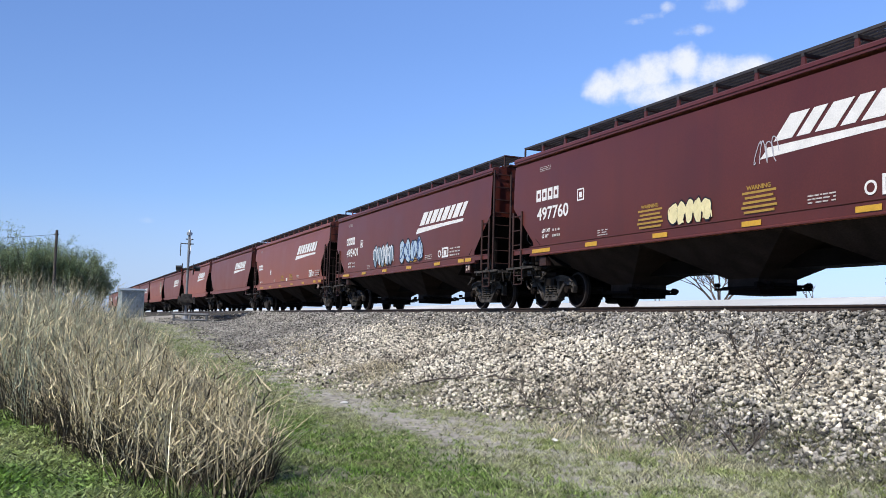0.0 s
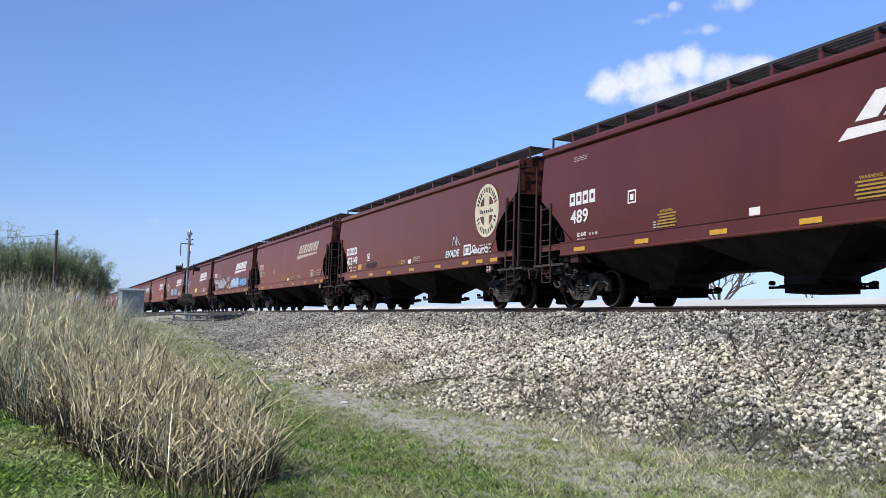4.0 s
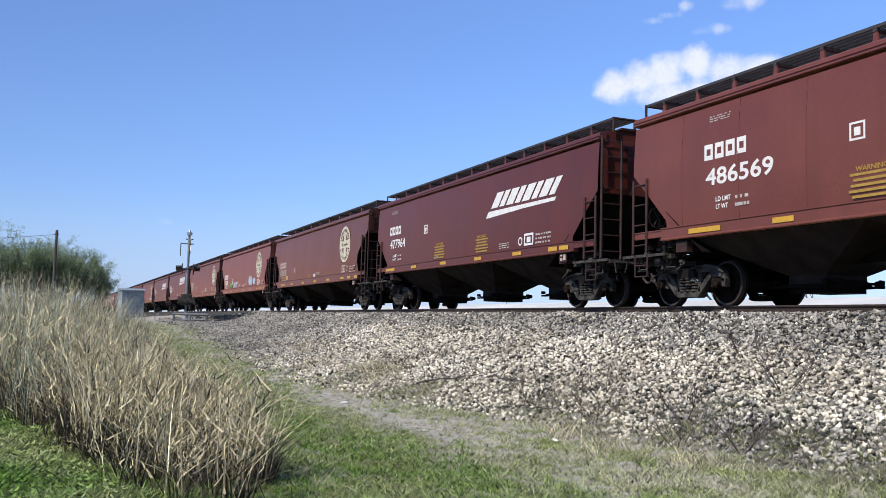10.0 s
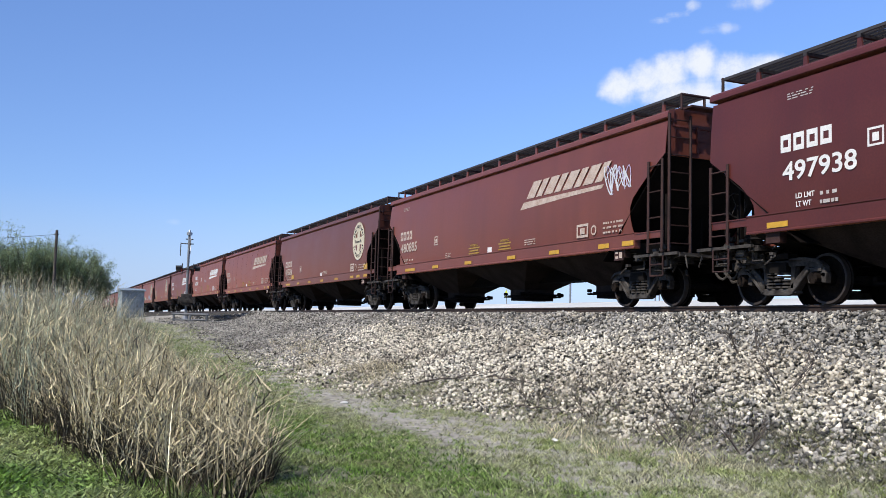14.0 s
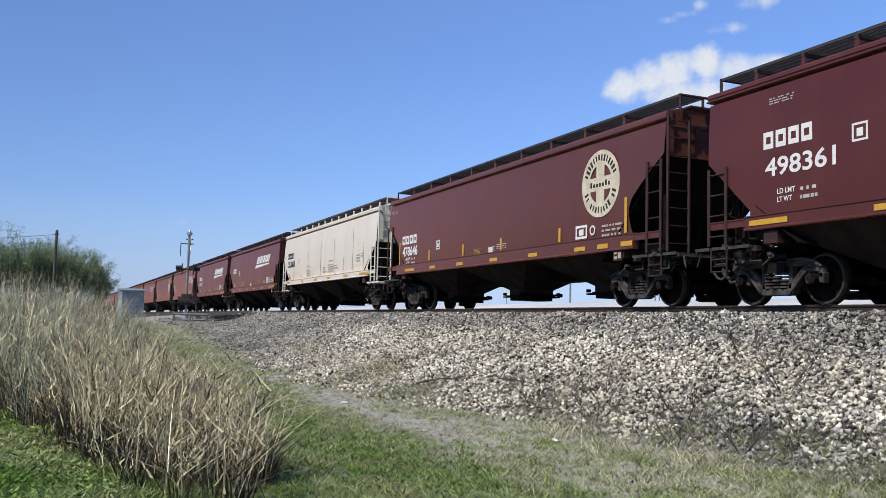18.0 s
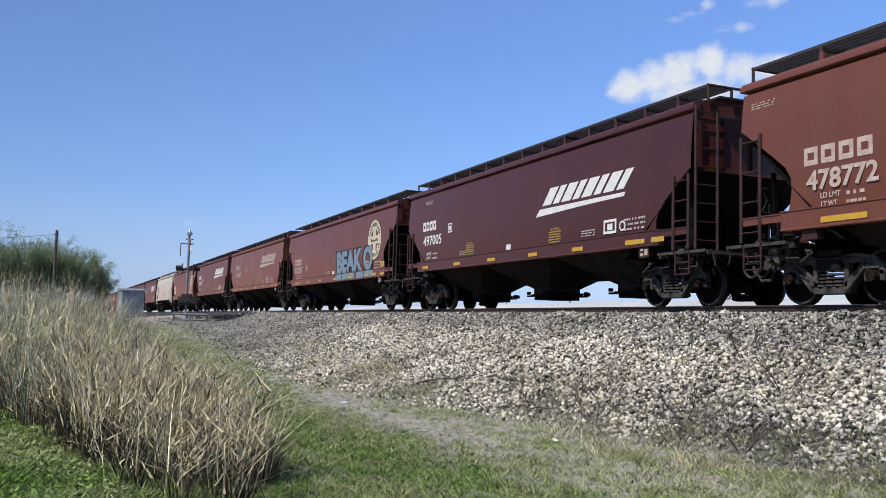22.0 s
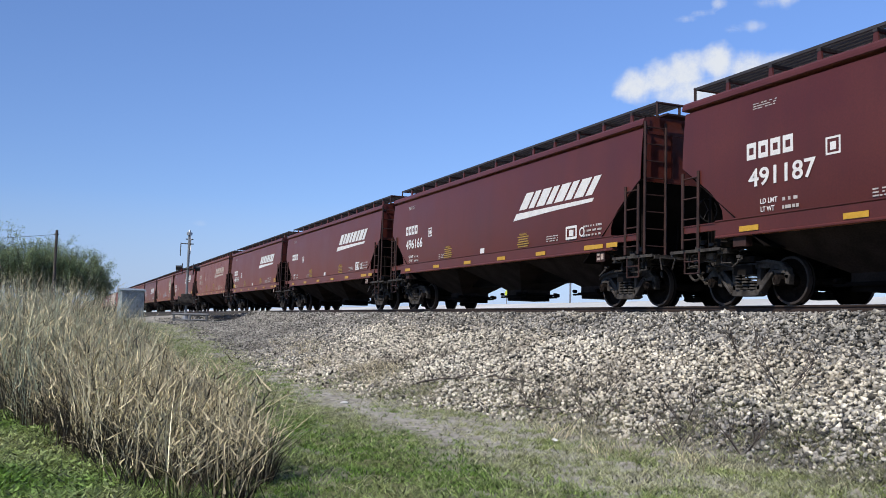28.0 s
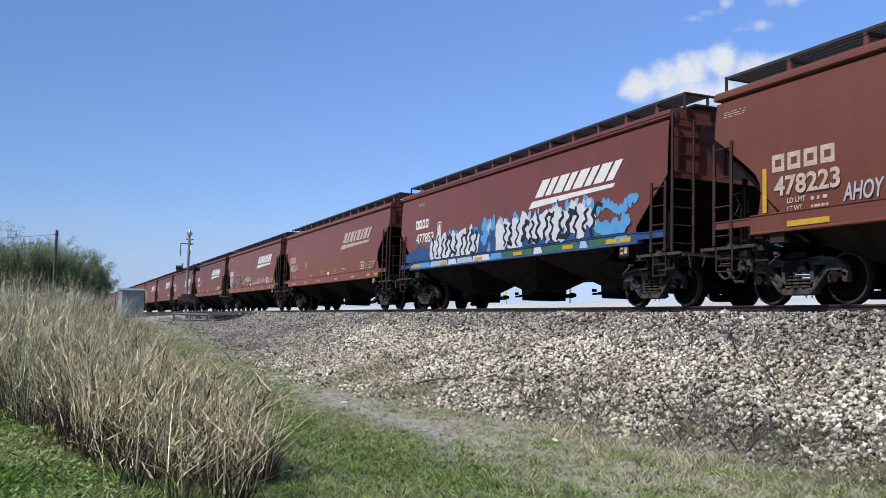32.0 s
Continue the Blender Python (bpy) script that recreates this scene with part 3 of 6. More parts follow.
def side_frame(bm, s):
    """Cast side frame: top chord, sloping tension arms, columns and pedestal jaws, with a proud rim."""
    y0, y1 = s * 0.93, s * 1.07
    lo, hi = min(y0, y1), max(y0, y1)
    rim0, rim1 = min(s * 1.06, s * 1.12), max(s * 1.06, s * 1.12)
    for d in (-1, 1):
        arm = lambda pts, a, b: prism(bm, [(d * x, z) for x, z in (pts if d > 0 else pts[::-1])], a, b)
        arm([(0.30, 0.68), (0.30, 0.81), (0.60, 0.83), (0.92, 0.78), (1.07, 0.66), (1.10, 0.48), (1.02, 0.46), (0.98, 0.58), (0.84, 0.66), (0.58, 0.70)], lo, hi)
        arm([(0.76, 0.62), (0.66, 0.70), (0.24, 0.31), (0.38, 0.20)], lo, hi)
        arm([(0.70, 0.36), (0.66, 0.60), (0.78, 0.66), (0.80, 0.38)], lo, hi)
        arm([(1.00, 0.38), (0.99, 0.55), (1.11, 0.56), (1.09, 0.36)], lo, hi)
        arm([(0.28, 0.25), (0.29, 0.70), (0.40, 0.70), (0.36, 0.25)], lo, hi)
        arm([(0.30, 0.785), (0.30, 0.825), (0.60, 0.845), (0.94, 0.79), (1.09, 0.67), (1.06, 0.645), (0.91, 0.745), (0.60, 0.80)], rim0, rim1)
        arm([(0.755, 0.58), (0.72, 0.625), (0.34, 0.235), (0.385, 0.20)], rim0, rim1)
    prism(bm, [(-0.31, 0.69), (-0.31, 0.80), (0.31, 0.80), (0.31, 0.69)], lo, hi)
    prism(bm, [(-0.44, 0.21), (-0.38, 0.29), (0.38, 0.29), (0.44, 0.21), (0.3, 0.165), (-0.3, 0.165)], lo - 0.03, hi + 0.03)
    soften(bm, 0.012)


def pedestal_cap(bm, s):
    for d in (-1, 1):
        box(bm, d * 0.89 - 0.13, d * 0.89 + 0.13, s * 1.0 - 0.09, s * 1.0 + 0.09, 0.575, 0.64)


def spring_nest(bm, s):
    for x in (-0.19, 0.0, 0.19):
        for k in range(5):
            z = 0.30 + k * 0.062
            lathe_z(bm, x, s * 1.05, z, 0.088, 0.034)


def lathe_z(bm, x, y, z, r, h, k=10):
    ring = lambda rr, zz: [(x + rr * math.cos(2 * math.pi * i / k), y + rr * math.sin(2 * math.pi * i / k), zz) for i in range(k)]
    loft(bm, [ring(r, z), ring(r, z + h)])


def bolster(bm):
    prism(bm, [(-0.27, 0.58), (-0.24, 0.76), (0.24, 0.76), (0.27, 0.58)], -1.14, 1.14)
    box(bm, -0.3, 0.3, -0.3, 0.3, 0.7, 0.86)
    for x in (-0.42, 0.42):
        rod(bm, (x, -0.8, 0.36), (x, 0.8, 0.36), 0.045, 6)


def brake_gear(bm):
    for x, d in ((-0.36, 1), (0.36, -1)):
        rod(bm, (x, -0.7, 0.40), (x, 0.7, 0.40), 0.05, 6)
        for s in (-1, 1):
            box(bm, x - 0.05, x + 0.05, s * 0.7 - 0.06, s * 0.7 + 0.06, 0.28, 0.56)
    rod(bm, (-0.5, 0.25, 0.55), (0.5, 0.15, 0.42), 0.025, 5)


def wheel(bm, s):
    t = s
    lathe(bm, [(0.10, t * 0.66), (0.11, t * 0.70), (0.13, t * 0.72), (0.16, t * 0.735), (0.24, t * 0.70), (0.36, t * 0.72), (0.395, t * 0.79), (0.40, t * 0.825), (R_WHEEL - 0.012, t * 0.83), (R_WHEEL - 0.002, t * 0.80), (R_WHEEL, t * 0.745), (R_WHEEL + 0.006, t * 0.725), (R_WHEEL + 0.026, t * 0.715), (R_WHEEL + 0.026, t * 0.70), (R_WHEEL - 0.02, t * 0.69), (0.39, t * 0.69), (0.30, t * 0.675), (0.16, t * 0.655)], 32)
    for k in range(3):
        a = k * 2 * math.pi / 3
        box(bm, 0.26 * math.cos(a) - 0.02, 0.26 * math.cos(a) + 0.02, t * 0.71 - 0.012, t * 0.71 + 0.012, 0.26 * math.sin(a) - 0.02, 0.26 * math.sin(a) + 0.02)


def axle(bm):
    lathe(bm, [(0.075, -0.98), (0.085, -0.8), (0.10, -0.7), (0.08, 0.0), (0.10, 0.7), (0.085, 0.8), (0.075, 0.98)], 12)
    for s in (-1, 1):
        for k in range(3):
            a = 2 * math.pi * k / 3
            c, d = 0.065 * math.cos(a), 0.065 * math.sin(a)
            box(bm, c - 0.015, c + 0.015, s * 1.15, s * 1.175, d - 0.015, d + 0.015)
    for s in (-1, 1):
        lathe(bm, [(0.02, s * 0.97), (0.10, s * 0.97), (0.10, s * 1.155), (0.02, s * 1.16)], 12)


def tread(bm, s):
    lathe(bm, [(0.404, s * 0.829), (0.408, s * 0.834), (R_WHEEL - 0.011, s * 0.835), (R_WHEEL + 0.001, s * 0.80), (R_WHEEL + 0.003, s * 0.75), (R_WHEEL - 0.02, s * 0.75)], 32, False)


def coupler(bm, x, d):
    box(bm, min(x - d * 0.15, x - d * 0.62), max(x - d * 0.15, x - d * 0.62), -0.09, 0.09, 0.76, 0.94)
    prism(bm, [(x - d * 0.55, 0.72), (x - d * 0.55, 0.98), (x - d * 0.74, 0.96), (x - d * 0.74, 0.74)], -0.16, 0.14)
    rod(bm, (x - d * 0.45, -1.4, 1.02), (x - d * 0.45, 0.1, 1.0), 0.016, 5)
    rod(bm, (x - d * 0.45, -1.4, 1.02), (x - d * 0.55, -1.42, 0.75), 0.016, 5)
    for a, b in (((0.4, -0.35, 0.8), (0.6, -0.3, 0.5)), ((0.6, -0.3, 0.5), (0.74, -0.3, 0.52))):
        rod(bm, (x - d * a[0], a[1], a[2]), (x - d * b[0], b[1], b[2]), 0.03, 6)


def brake_cylinder(bm, x, d):
    rod(bm, (x + d * 0.45, -0.5, 1.45), (x + d * 1.15, -0.5, 1.45), 0.14, 10)
    rod(bm, (x + d * 0.3, 0.4, 1.35), (x + d * 1.4, 0.4, 1.35), 0.22, 10)
    box(bm, min(x + d * 0.1, x + d * 0.4), max(x + d * 0.1, x + d * 0.4), -0.95, -0.65, 1.2, 1.55)
    rod(bm, (x + d * 0.2, -0.9, 1.3), (x + d * 1.5, -1.1, 1.2), 0.03, 5)
    rod(bm, (x + d * 0.1, -1.0, 1.9), (x + d * 0.1, -1.0, 1.2), 0.02, 5)


def lathe_x(bm, x, y, z, r, h, k=14):
    for a, b in zip(range(k), range(1, k + 1)):
        a, b = 2 * math.pi * a / k, 2 * math.pi * b / k
        rod(bm, (x, y + r * math.cos(a), z + r * math.sin(a)), (x, y + r * math.cos(b), z + r * math.sin(b)), h / 2, 4)
    for a in (0, 2.1, 4.2):
        rod(bm, (x, y, z), (x, y + r * math.cos(a), z + r * math.sin(a)), h / 3, 4)


# lettering and paint marks on the near side, a few millimetres proud of the sheets
FACE = -HW - 0.005


def plate_at(bm, x0, x1, z0, z1, y=FACE, skew=0.0):
    """A flat painted patch on the near side."""
    k = skew * (z1 - z0)
    a = [(x0, z0), (x1, z0), (x1 + k, z1), (x0 + k, z1)]
    prism(bm, a, y, y + 0.004)


def text_mesh(body, size, shear=0.0, fat=0.018):
    key = ("text", body, size, shear, fat)
    if key not in CACHE:
        cu = bpy.data.curves.new("lettering", "FONT")
        cu.body, cu.size, cu.extrude, cu.shear, cu.resolution_u = body, size, 0.001, shear, 3
        cu.offset = size * fat
        tmp = new("lettering", cu)
        me = bpy.data.meshes.new_from_object(tmp.evaluated_get(bpy.context.evaluated_depsgraph_get()))
        bpy.data.objects.remove(tmp)
        bpy.data.curves.remove(cu)
        CACHE[key] = me
    return CACHE[key]


def lettering(name, body, size, x, z, width, material_, parent, label="", shear=0.0, y=FACE - 0.002, tilt=0.0, fat=0.018):
    """Characters painted on the side, fitted to a width."""
    me = text_mesh(body, size, shear, fat)
    w = max(v.co.x for v in me.vertices) - min(v.co.x for v in me.vertices)
    ob = new(name, me)
    if not me.materials:
        me.materials.append(material_)
    if me.materials[0] is not material_:
        ob.material_slots[0].link = "OBJECT"
        ob.material_slots[0].material = material_
    ob.parent = parent
    ob.matrix_local = pose(x, y, z, 90, -tilt, 0) @ Matrix.Diagonal((width / w, 1, 1, 1))
    if label:
        ob["label"] = label
    return ob


def hollow_block(bm, w, h, skew, wall=0.34):
    """A plain leaning block with a small window."""
    rings = []
    for y, k in ((FACE + 0.004, 0.0), (FACE, 0.0), (FACE, wall), (FACE + 0.004, wall)):
        x0, x1, z0, z1 = w * k, w * (1 - k), h * k * 1.12, h * (1 - k * 1.12)
        rings.append([(x + skew * z, y, z) for x, z in ((x0, z0), (x1, z0), (x1, z1), (x0, z1))])
    loft(bm, rings, caps=False)


def slit_block(bm, w, h, skew):
    """A plain leaning block split by one thin gap."""
    for a, b in ((0.0, 0.52), (0.64, 1.0)):
        prism(bm, [(x + skew * z, z) for x, z in ((w * a, 0), (w * b, 0), (w * b, h), (w * a, h))], FACE, FACE + 0.004)


def emblem_wedge(bm):
    """The long tapering underline of the slanted emblem."""
    prism(bm, [(0.0, 0.0), (0.20, 0.19), (4.12, 0.19), (4.04, 0.10), (2.4, 0.075)], FACE, FACE + 0.004)


def ring_band(bm, r0, r1, y, k=40, cx=0.0, cz=0.0):
    a = [[(cx + r * math.cos(2 * math.pi * i / k), yy, cz + r * math.sin(2 * math.pi * i / k)) for i in range(k)] for r, yy in ((r1, y + 0.004), (r1, y), (r0, y), (r0, y + 0.004))]
    loft(bm, a, caps=False)


def round_emblem(bm):
    ring_band(bm, 0.47, 0.80, FACE)
    for s in (-1, 1):
        box(bm, -0.17, 0.17, FACE, FACE + 0.004, min(s * 0.15, s * 0.50), max(s * 0.15, s * 0.50))
    box(bm, -0.50, 0.50, FACE, FACE + 0.004, -0.16, 0.16)


def round_ticks(bm):
    """The emblem's lettering as plain short bars round the ring and across the middle."""
    g = random.Random(17)
    for k in range(34):
        a = 2 * math.pi * k / 34
        if k in (0, 1, 33, 17, 18, 16, 21, 30):
            continue
        c, s = math.cos(a), math.sin(a)
        w, r0 = g.uniform(0.020, 0.036), g.uniform(0.53, 0.57)
        p = [(c * r0 - s * w, s * r0 + c * w), (c * r0 + s * w, s * r0 - c * w), (c * 0.70 + s * w, s * 0.70 - c * w), (c * 0.70 - s * w, s * 0.70 + c * w)]
        prism(bm, p, FACE - 0.004, FACE)
    for k in range(7):
        h = 0.095 if k in (0, 5) else 0.06
        box(bm, -0.42 + k * 0.125, -0.345 + k * 0.125, FACE - 0.004, FACE, -0.07, -0.07 + h * 1.4)


def outline_box(bm, w, h, t=0.035):
    rings = []
    for y, k in ((FACE + 0.004, 0), (FACE, 0), (FACE, t), (FACE + 0.004, t)):
        rings.append([(k, y, k), (w - k, y, k), (w - k, y, h - k), (k, y, h - k)])
    loft(bm, rings, caps=False)


def box_letter(bm, w, h):
    plate_at(bm, w * 0.3, w * 0.7, h * 0.25, h * 0.7)


def stencil_rows(bm, w, rows, pitch, seed, h=0.42):
    """Lines of small stencilling too small to read: plain bars."""
    r = random.Random(seed)
    for k in range(rows):
        x, z = 0.0, -k * pitch
        while x < w - 0.05:
            d = r.uniform(0.04, 0.15)
            plate_at(bm, x, min(w, x + d), z, z + pitch * h)
            x += d + r.choice((0.02, 0.025, 0.07))


def warn_block(bm):
    for k, w in enumerate((0.95, 0.80, 0.92, 1.0, 0.86)):
        plate_at(bm, 0.0 + 0.5 - w / 2, 0.5 + w / 2, -0.10 * k, -0.10 * k + 0.05)


def blob(bm, cx, cz, rx, rz, seed, y, n=18, wob=0.25, floor_=1.63):
    r = random.Random(seed)
    ph = [r.uniform(0, 6.28) for _ in range(3)]
    pts = []
    for i in range(n):
        a = 2 * math.pi * i / n
        k = 1 + wob * (0.5 * math.sin(2 * a + ph[0]) + 0.35 * math.sin(3 * a + ph[1]) + 0.25 * math.sin(5 * a + ph[2]))
        pts.append((cx + rx * k * math.cos(a), max(floor_ + 0.001 * i, cz + rz * k * math.sin(a))))
    prism(bm, pts, y, y + 0.003)


def ribbon(bm, pts, w, y):
    """A painted stroke along points (x, z), each length laid over the last."""
    for k, ((x0, z0), (x1, z1)) in enumerate(zip(pts, pts[1:])):
        d = math.hypot(x1 - x0, z1 - z0) or 1e-6
        nx, nz = -(z1 - z0) / d * w / 2, (x1 - x0) / d * w / 2
        ex, ez = (x1 - x0) / d * w * 0.3, (z1 - z0) / d * w * 0.3
        o = y - 0.0002 * k
        prism(bm, [(x0 + nx - ex, z0 + nz - ez), (x0 - nx - ex, z0 - nz - ez), (x1 - nx + ex, z1 - nz + ez), (x1 + nx + ex, z1 + nz + ez)], o, o + 0.003)


def flat_paint(name, colour):
    return material(name, colour, 0.5, 0, 0.15, 5, 40, 0)


G_SILVER, G_BLUE, G_WHITE = flat_paint("silver_spray", (0.45, 0.44, 0.47)), flat_paint("blue_spray", (0.10, 0.33, 0.60)), flat_paint("white_spray", (0.64, 0.65, 0.66))
G_GREEN, G_YELLOW, G_BLACK = flat_paint("green_spray", (0.05, 0.14, 0.08)), flat_paint("pale_yellow_spray", (0.75, 0.66, 0.36)), flat_paint("black_spray", (0.015, 0.015, 0.02))
G_TAUPE = flat_paint("taupe_spray", (0.30, 0.22, 0.175))
G_UMBER = flat_paint("umber_spray", (0.12, 0.068, 0.055))
G_SLATE = flat_paint("slate_blue_spray", (0.20, 0.265, 0.31))
G_PALE, G_LILAC, G_DEEP, G_LIME = flat_paint("pale_blue_spray", (0.40, 0.50, 0.58)), flat_paint("lilac_spray", (0.52, 0.45, 0.62)), flat_paint("deep_blue_spray", (0.030, 0.075, 0.20)), flat_paint("lime_spray", (0.25, 0.50, 0.08))


def bubbles(car, x0, x1, z0, z1, n, fill, line, seed, slots=True, pts=18, wob=0.25):
    """A row of fat sprayed bubble shapes with an outline."""
    w = (x1 - x0) / n
    h = (z1 - z0) / 2
    r = random.Random(seed)
    under, over, lines = bmesh.new(), bmesh.new(), bmesh.new()
    for k in range(n):
        cx, cz = x0 + w * (k + 0.5), (z0 + z1) / 2 + r.uniform(-0.08, 0.08) * h
        blob(under, cx, cz, w * 0.60, h * 1.0, seed + k, FACE - 0.001 - 0.0001 * k, pts, wob)
        blob(over, cx, cz, w * 0.50, h * 0.86, seed + k, FACE - 0.0025 - 0.0001 * k, pts, wob)
        if slots:
            a = r.uniform(-0.2, 0.2) * w
            ribbon(lines, [(cx + a, cz - h * 0.45), (cx + a + r.uniform(-0.1, 0.1), cz), (cx - a * 0.5, cz + h * 0.4)], 0.05, FACE - 0.0045)
    tagged(part("graffiti_outline", under, line, car), kind="stuff")
    tagged(part("graffiti_fill", over, fill, car), kind="stuff")
    if slots:
        tagged(part("graffiti_stroke", lines, line, car), kind="stuff")


def scrawl(car, x0, x1, z0, z1, n, paint, seed, w=0.05):
    """A thin quick tag of looping strokes."""
    r = random.Random(seed)
    bm = bmesh.new()
    zc, hz, g = (z0 + z1) / 2, (z1 - z0) / 2, (x1 - x0) / n
    for k in range(n):
        x, a0, b0, f = x0 + g * (k + 0.5), r.uniform(0, 6.28), r.uniform(0, 6.28), r.choice((1, 1.5, 2))
        tall = r.uniform(0.55, 1.0)
        pts = [(x + g * 0.62 * math.cos(a0 + t * 4.4) + g * 0.1 * t, zc + hz * tall * math.sin(b0 + f * t * 4.4)) for t in np.linspace(0, 1, 13)]
        ribbon(bm, pts, w, FACE - 0.005 - 0.0001 * k)
    tagged(part("graffiti_tag", bm, paint, car), kind="stuff")


def build_car(kind, paint, number, emblem, i, near=True, extra=None):
    """One covered hopper car; its origin lies at rail height on the edge of its leading side sheets."""
    L, inset = KIND[kind]
    P = L - GAP
    pm = PAINT[paint]
    tone = {"maroon": "dark maroon", "oxide": "red oxide", "rusty": "rusty brown", "plum": "faded plum-brown", "umber": "weathered umber", "dusk": "dark brown", "cream": "cream-white"}[paint]
    mark = "a round cream emblem" if emblem == "round" else "a slanted pale emblem" if emblem in ("slant", "slant_faded") else "plain sides"
    car = thing("hopper_car", f"{tone} grain hopper railcar with {mark}", "railcar", "cars of the grain train")
    K = kind
    wide = kind == "curved" and (emblem == "round" or i == 32)
    places = post_places(kind, wide, P)
    for s in (-1, 1):
        sheet = part("side_sheet", lambda bm: side_sheet(bm, K, P, s), pm, car, key=f"side{K}{s}")
        part("top_chord", lambda bm: top_chord(bm, K, P, s), pm, car, key=f"chord{K}{s}")
        part("side_sill", lambda bm: side_sill(bm, K, P, s), pm, car, key=f"sill{K}{s}")
        part("running_board", lambda bm: running_board(bm, P, s, places), M_GRATE, car, "dark steel grating roof walk", key=f"board{K}{s}{wide}")
        if near and s < 0:
            for x in places:
                part("board_post", lambda bm: board_post(bm, s), pm, car, key=f"bp{s}").location = (x, 0, 0)
        else:
            def posts(bm):
                for x in places:
                    rod(bm, (x, s * 1.2, ZE + 0.26), (x, s * 1.2, ZE + 0.51), 0.04, 4)
            tagged(part("board_posts", posts, pm, car, key=f"bps{K}{s}{wide}"), kind="stuff")
    if near and (K in ("welded", "ribbed") or i == 11):
        for k in range(9) if K != "ribbed" else (0.85, 2.4, 3.9, 5.35, 7.15):
            part("side_seam", lambda bm: [box(bm, -0.011, 0.011, -HW + inward(K, z) - 0.004, -HW + inward(K, z) + 0.02, z - 0.126, z + 0.126) for z in np.linspace(1.75, ZE - 0.15, 9)], pm, car, key="seam" + K).location = (P * (k + 1) / 10, 0, 0)
    part("roof", lambda bm: roof(bm, P), pm, car, key=f"roof{K}")
    for k in range(4):
        a, b = 0.6 + (P - 1.2) * k / 4, 0.6 + (P - 1.2) * (k + 1) / 4 - 0.06
        part("hatch_cover", lambda bm: hatch_cover(bm, a, b), pm, car, key=f"hatch{K}{k}")
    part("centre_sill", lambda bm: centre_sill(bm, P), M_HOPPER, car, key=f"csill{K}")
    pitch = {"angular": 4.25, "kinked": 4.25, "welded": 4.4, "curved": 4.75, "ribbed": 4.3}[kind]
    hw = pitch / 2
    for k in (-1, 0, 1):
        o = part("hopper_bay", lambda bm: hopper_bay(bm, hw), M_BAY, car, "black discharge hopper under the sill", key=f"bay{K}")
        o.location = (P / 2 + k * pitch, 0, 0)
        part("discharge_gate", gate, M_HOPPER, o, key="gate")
    for e, d in ((0.0, 1), (P, -1)):
        k2 = f"{K}{d}"
        part("end_sheet", lambda bm: end_sheet(bm, K, e, d), pm, car, key="end" + k2)
        if near:
            for y in (-0.75, 0.0, 0.75):
                part("end_rib", lambda bm: end_rib(bm, K, e, d), pm, car, key="rib" + k2).location = (0, y, 0)
            part("end_beam", lambda bm: end_beam(bm, K, e, d), pm, car, key="ebeam" + k2)
        # slope sheet and shear plate painted near-black for the shade behind the ladders
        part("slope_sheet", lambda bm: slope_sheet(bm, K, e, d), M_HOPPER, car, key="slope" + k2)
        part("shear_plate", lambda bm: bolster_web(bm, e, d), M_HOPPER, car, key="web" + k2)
        grime = pm if paint == "cream" else M_GRIME
        part("end_platform", lambda bm: platform(bm, e, d), M_STEEL if grime is M_GRIME else pm, car, key="plat" + k2)
        for s in (-1, 1):
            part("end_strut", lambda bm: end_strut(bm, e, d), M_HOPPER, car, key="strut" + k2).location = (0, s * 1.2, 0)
            part("jacking_pad", lambda bm: jack_pad(bm, e, d), M_GRIME, car, key="jack" + k2).location = (0, s * 1.48, 0)
        part("end_frame", lambda bm: end_frame(bm, e, d), grime, car, key="frame" + k2)
        part("body_bolster", lambda bm: body_bolster(bm, e, d), M_UNDERSHADE, car, key="bbol" + k2)
        part("brake_pipe", lambda bm: pipe_run(bm, e, d), M_STEEL, car, key="pipe" + k2)
        if near:
            part("sill_step", lambda bm: sill_step(bm, e, d), M_GRIME, car, key="step" + k2)
            tagged(part("brake_rigging", lambda bm: rigging(bm, e, d), M_STEEL, car, key="rig" + k2), kind="stuff")
            tagged(part("brake_valve", lambda bm: valve_cluster(bm, e, d), M_STEEL, car, key="brake_valve" + k2), kind="stuff")
        part("coupler", lambda bm: coupler(bm, e, d), M_STEEL, car, key="coup" + k2)
        if d > 0:
            part("brake_cylinder", lambda bm: brake_cylinder(bm, e, d), M_UNDERSHADE, car, key="brk" + k2)
            tagged(part("hand_brake", lambda bm: lathe_x(bm, e - 0.12, -0.85, 2.0, 0.24, 0.03), M_STEEL, car, key="hb" + k2), kind="stuff")
        if near:
            ladder("side_ladder", car, (e + d * 0.04, -1.62), (e + d * 0.52, -1.62), 1.12, corner(K)[0][1] - 0.12, 4, grime, "sl" + k2)
            tall = -1.55 if d < 0 else 1.0          # the tall ladder stands at the right-hand corner of either side
            ladder("end_ladder", car, (e - d * 0.10, tall), (e - d * 0.10, tall + 0.55), 1.12, 4.05, 8, grime, "el" + k2)
        tc = e + d * inset
        truck = part("truck_bolster", bolster, M_UNDERSHADE, car, key="bolster")
        truck.location = (tc, 0, 0)
        for s in (-1, 1):
            part("side_frame", lambda bm: side_frame(bm, s), M_STEEL, truck, "cast steel truck side frame", key=f"sf{s}")
            tagged(part("spring_nest", lambda bm: spring_nest(bm, s), M_STEEL, truck, key=f"sn{s}"), kind="stuff")
            tagged(part("bearing_adapter", lambda bm: pedestal_cap(bm, s), M_STEEL, truck, key=f"pc{s}"), kind="stuff")
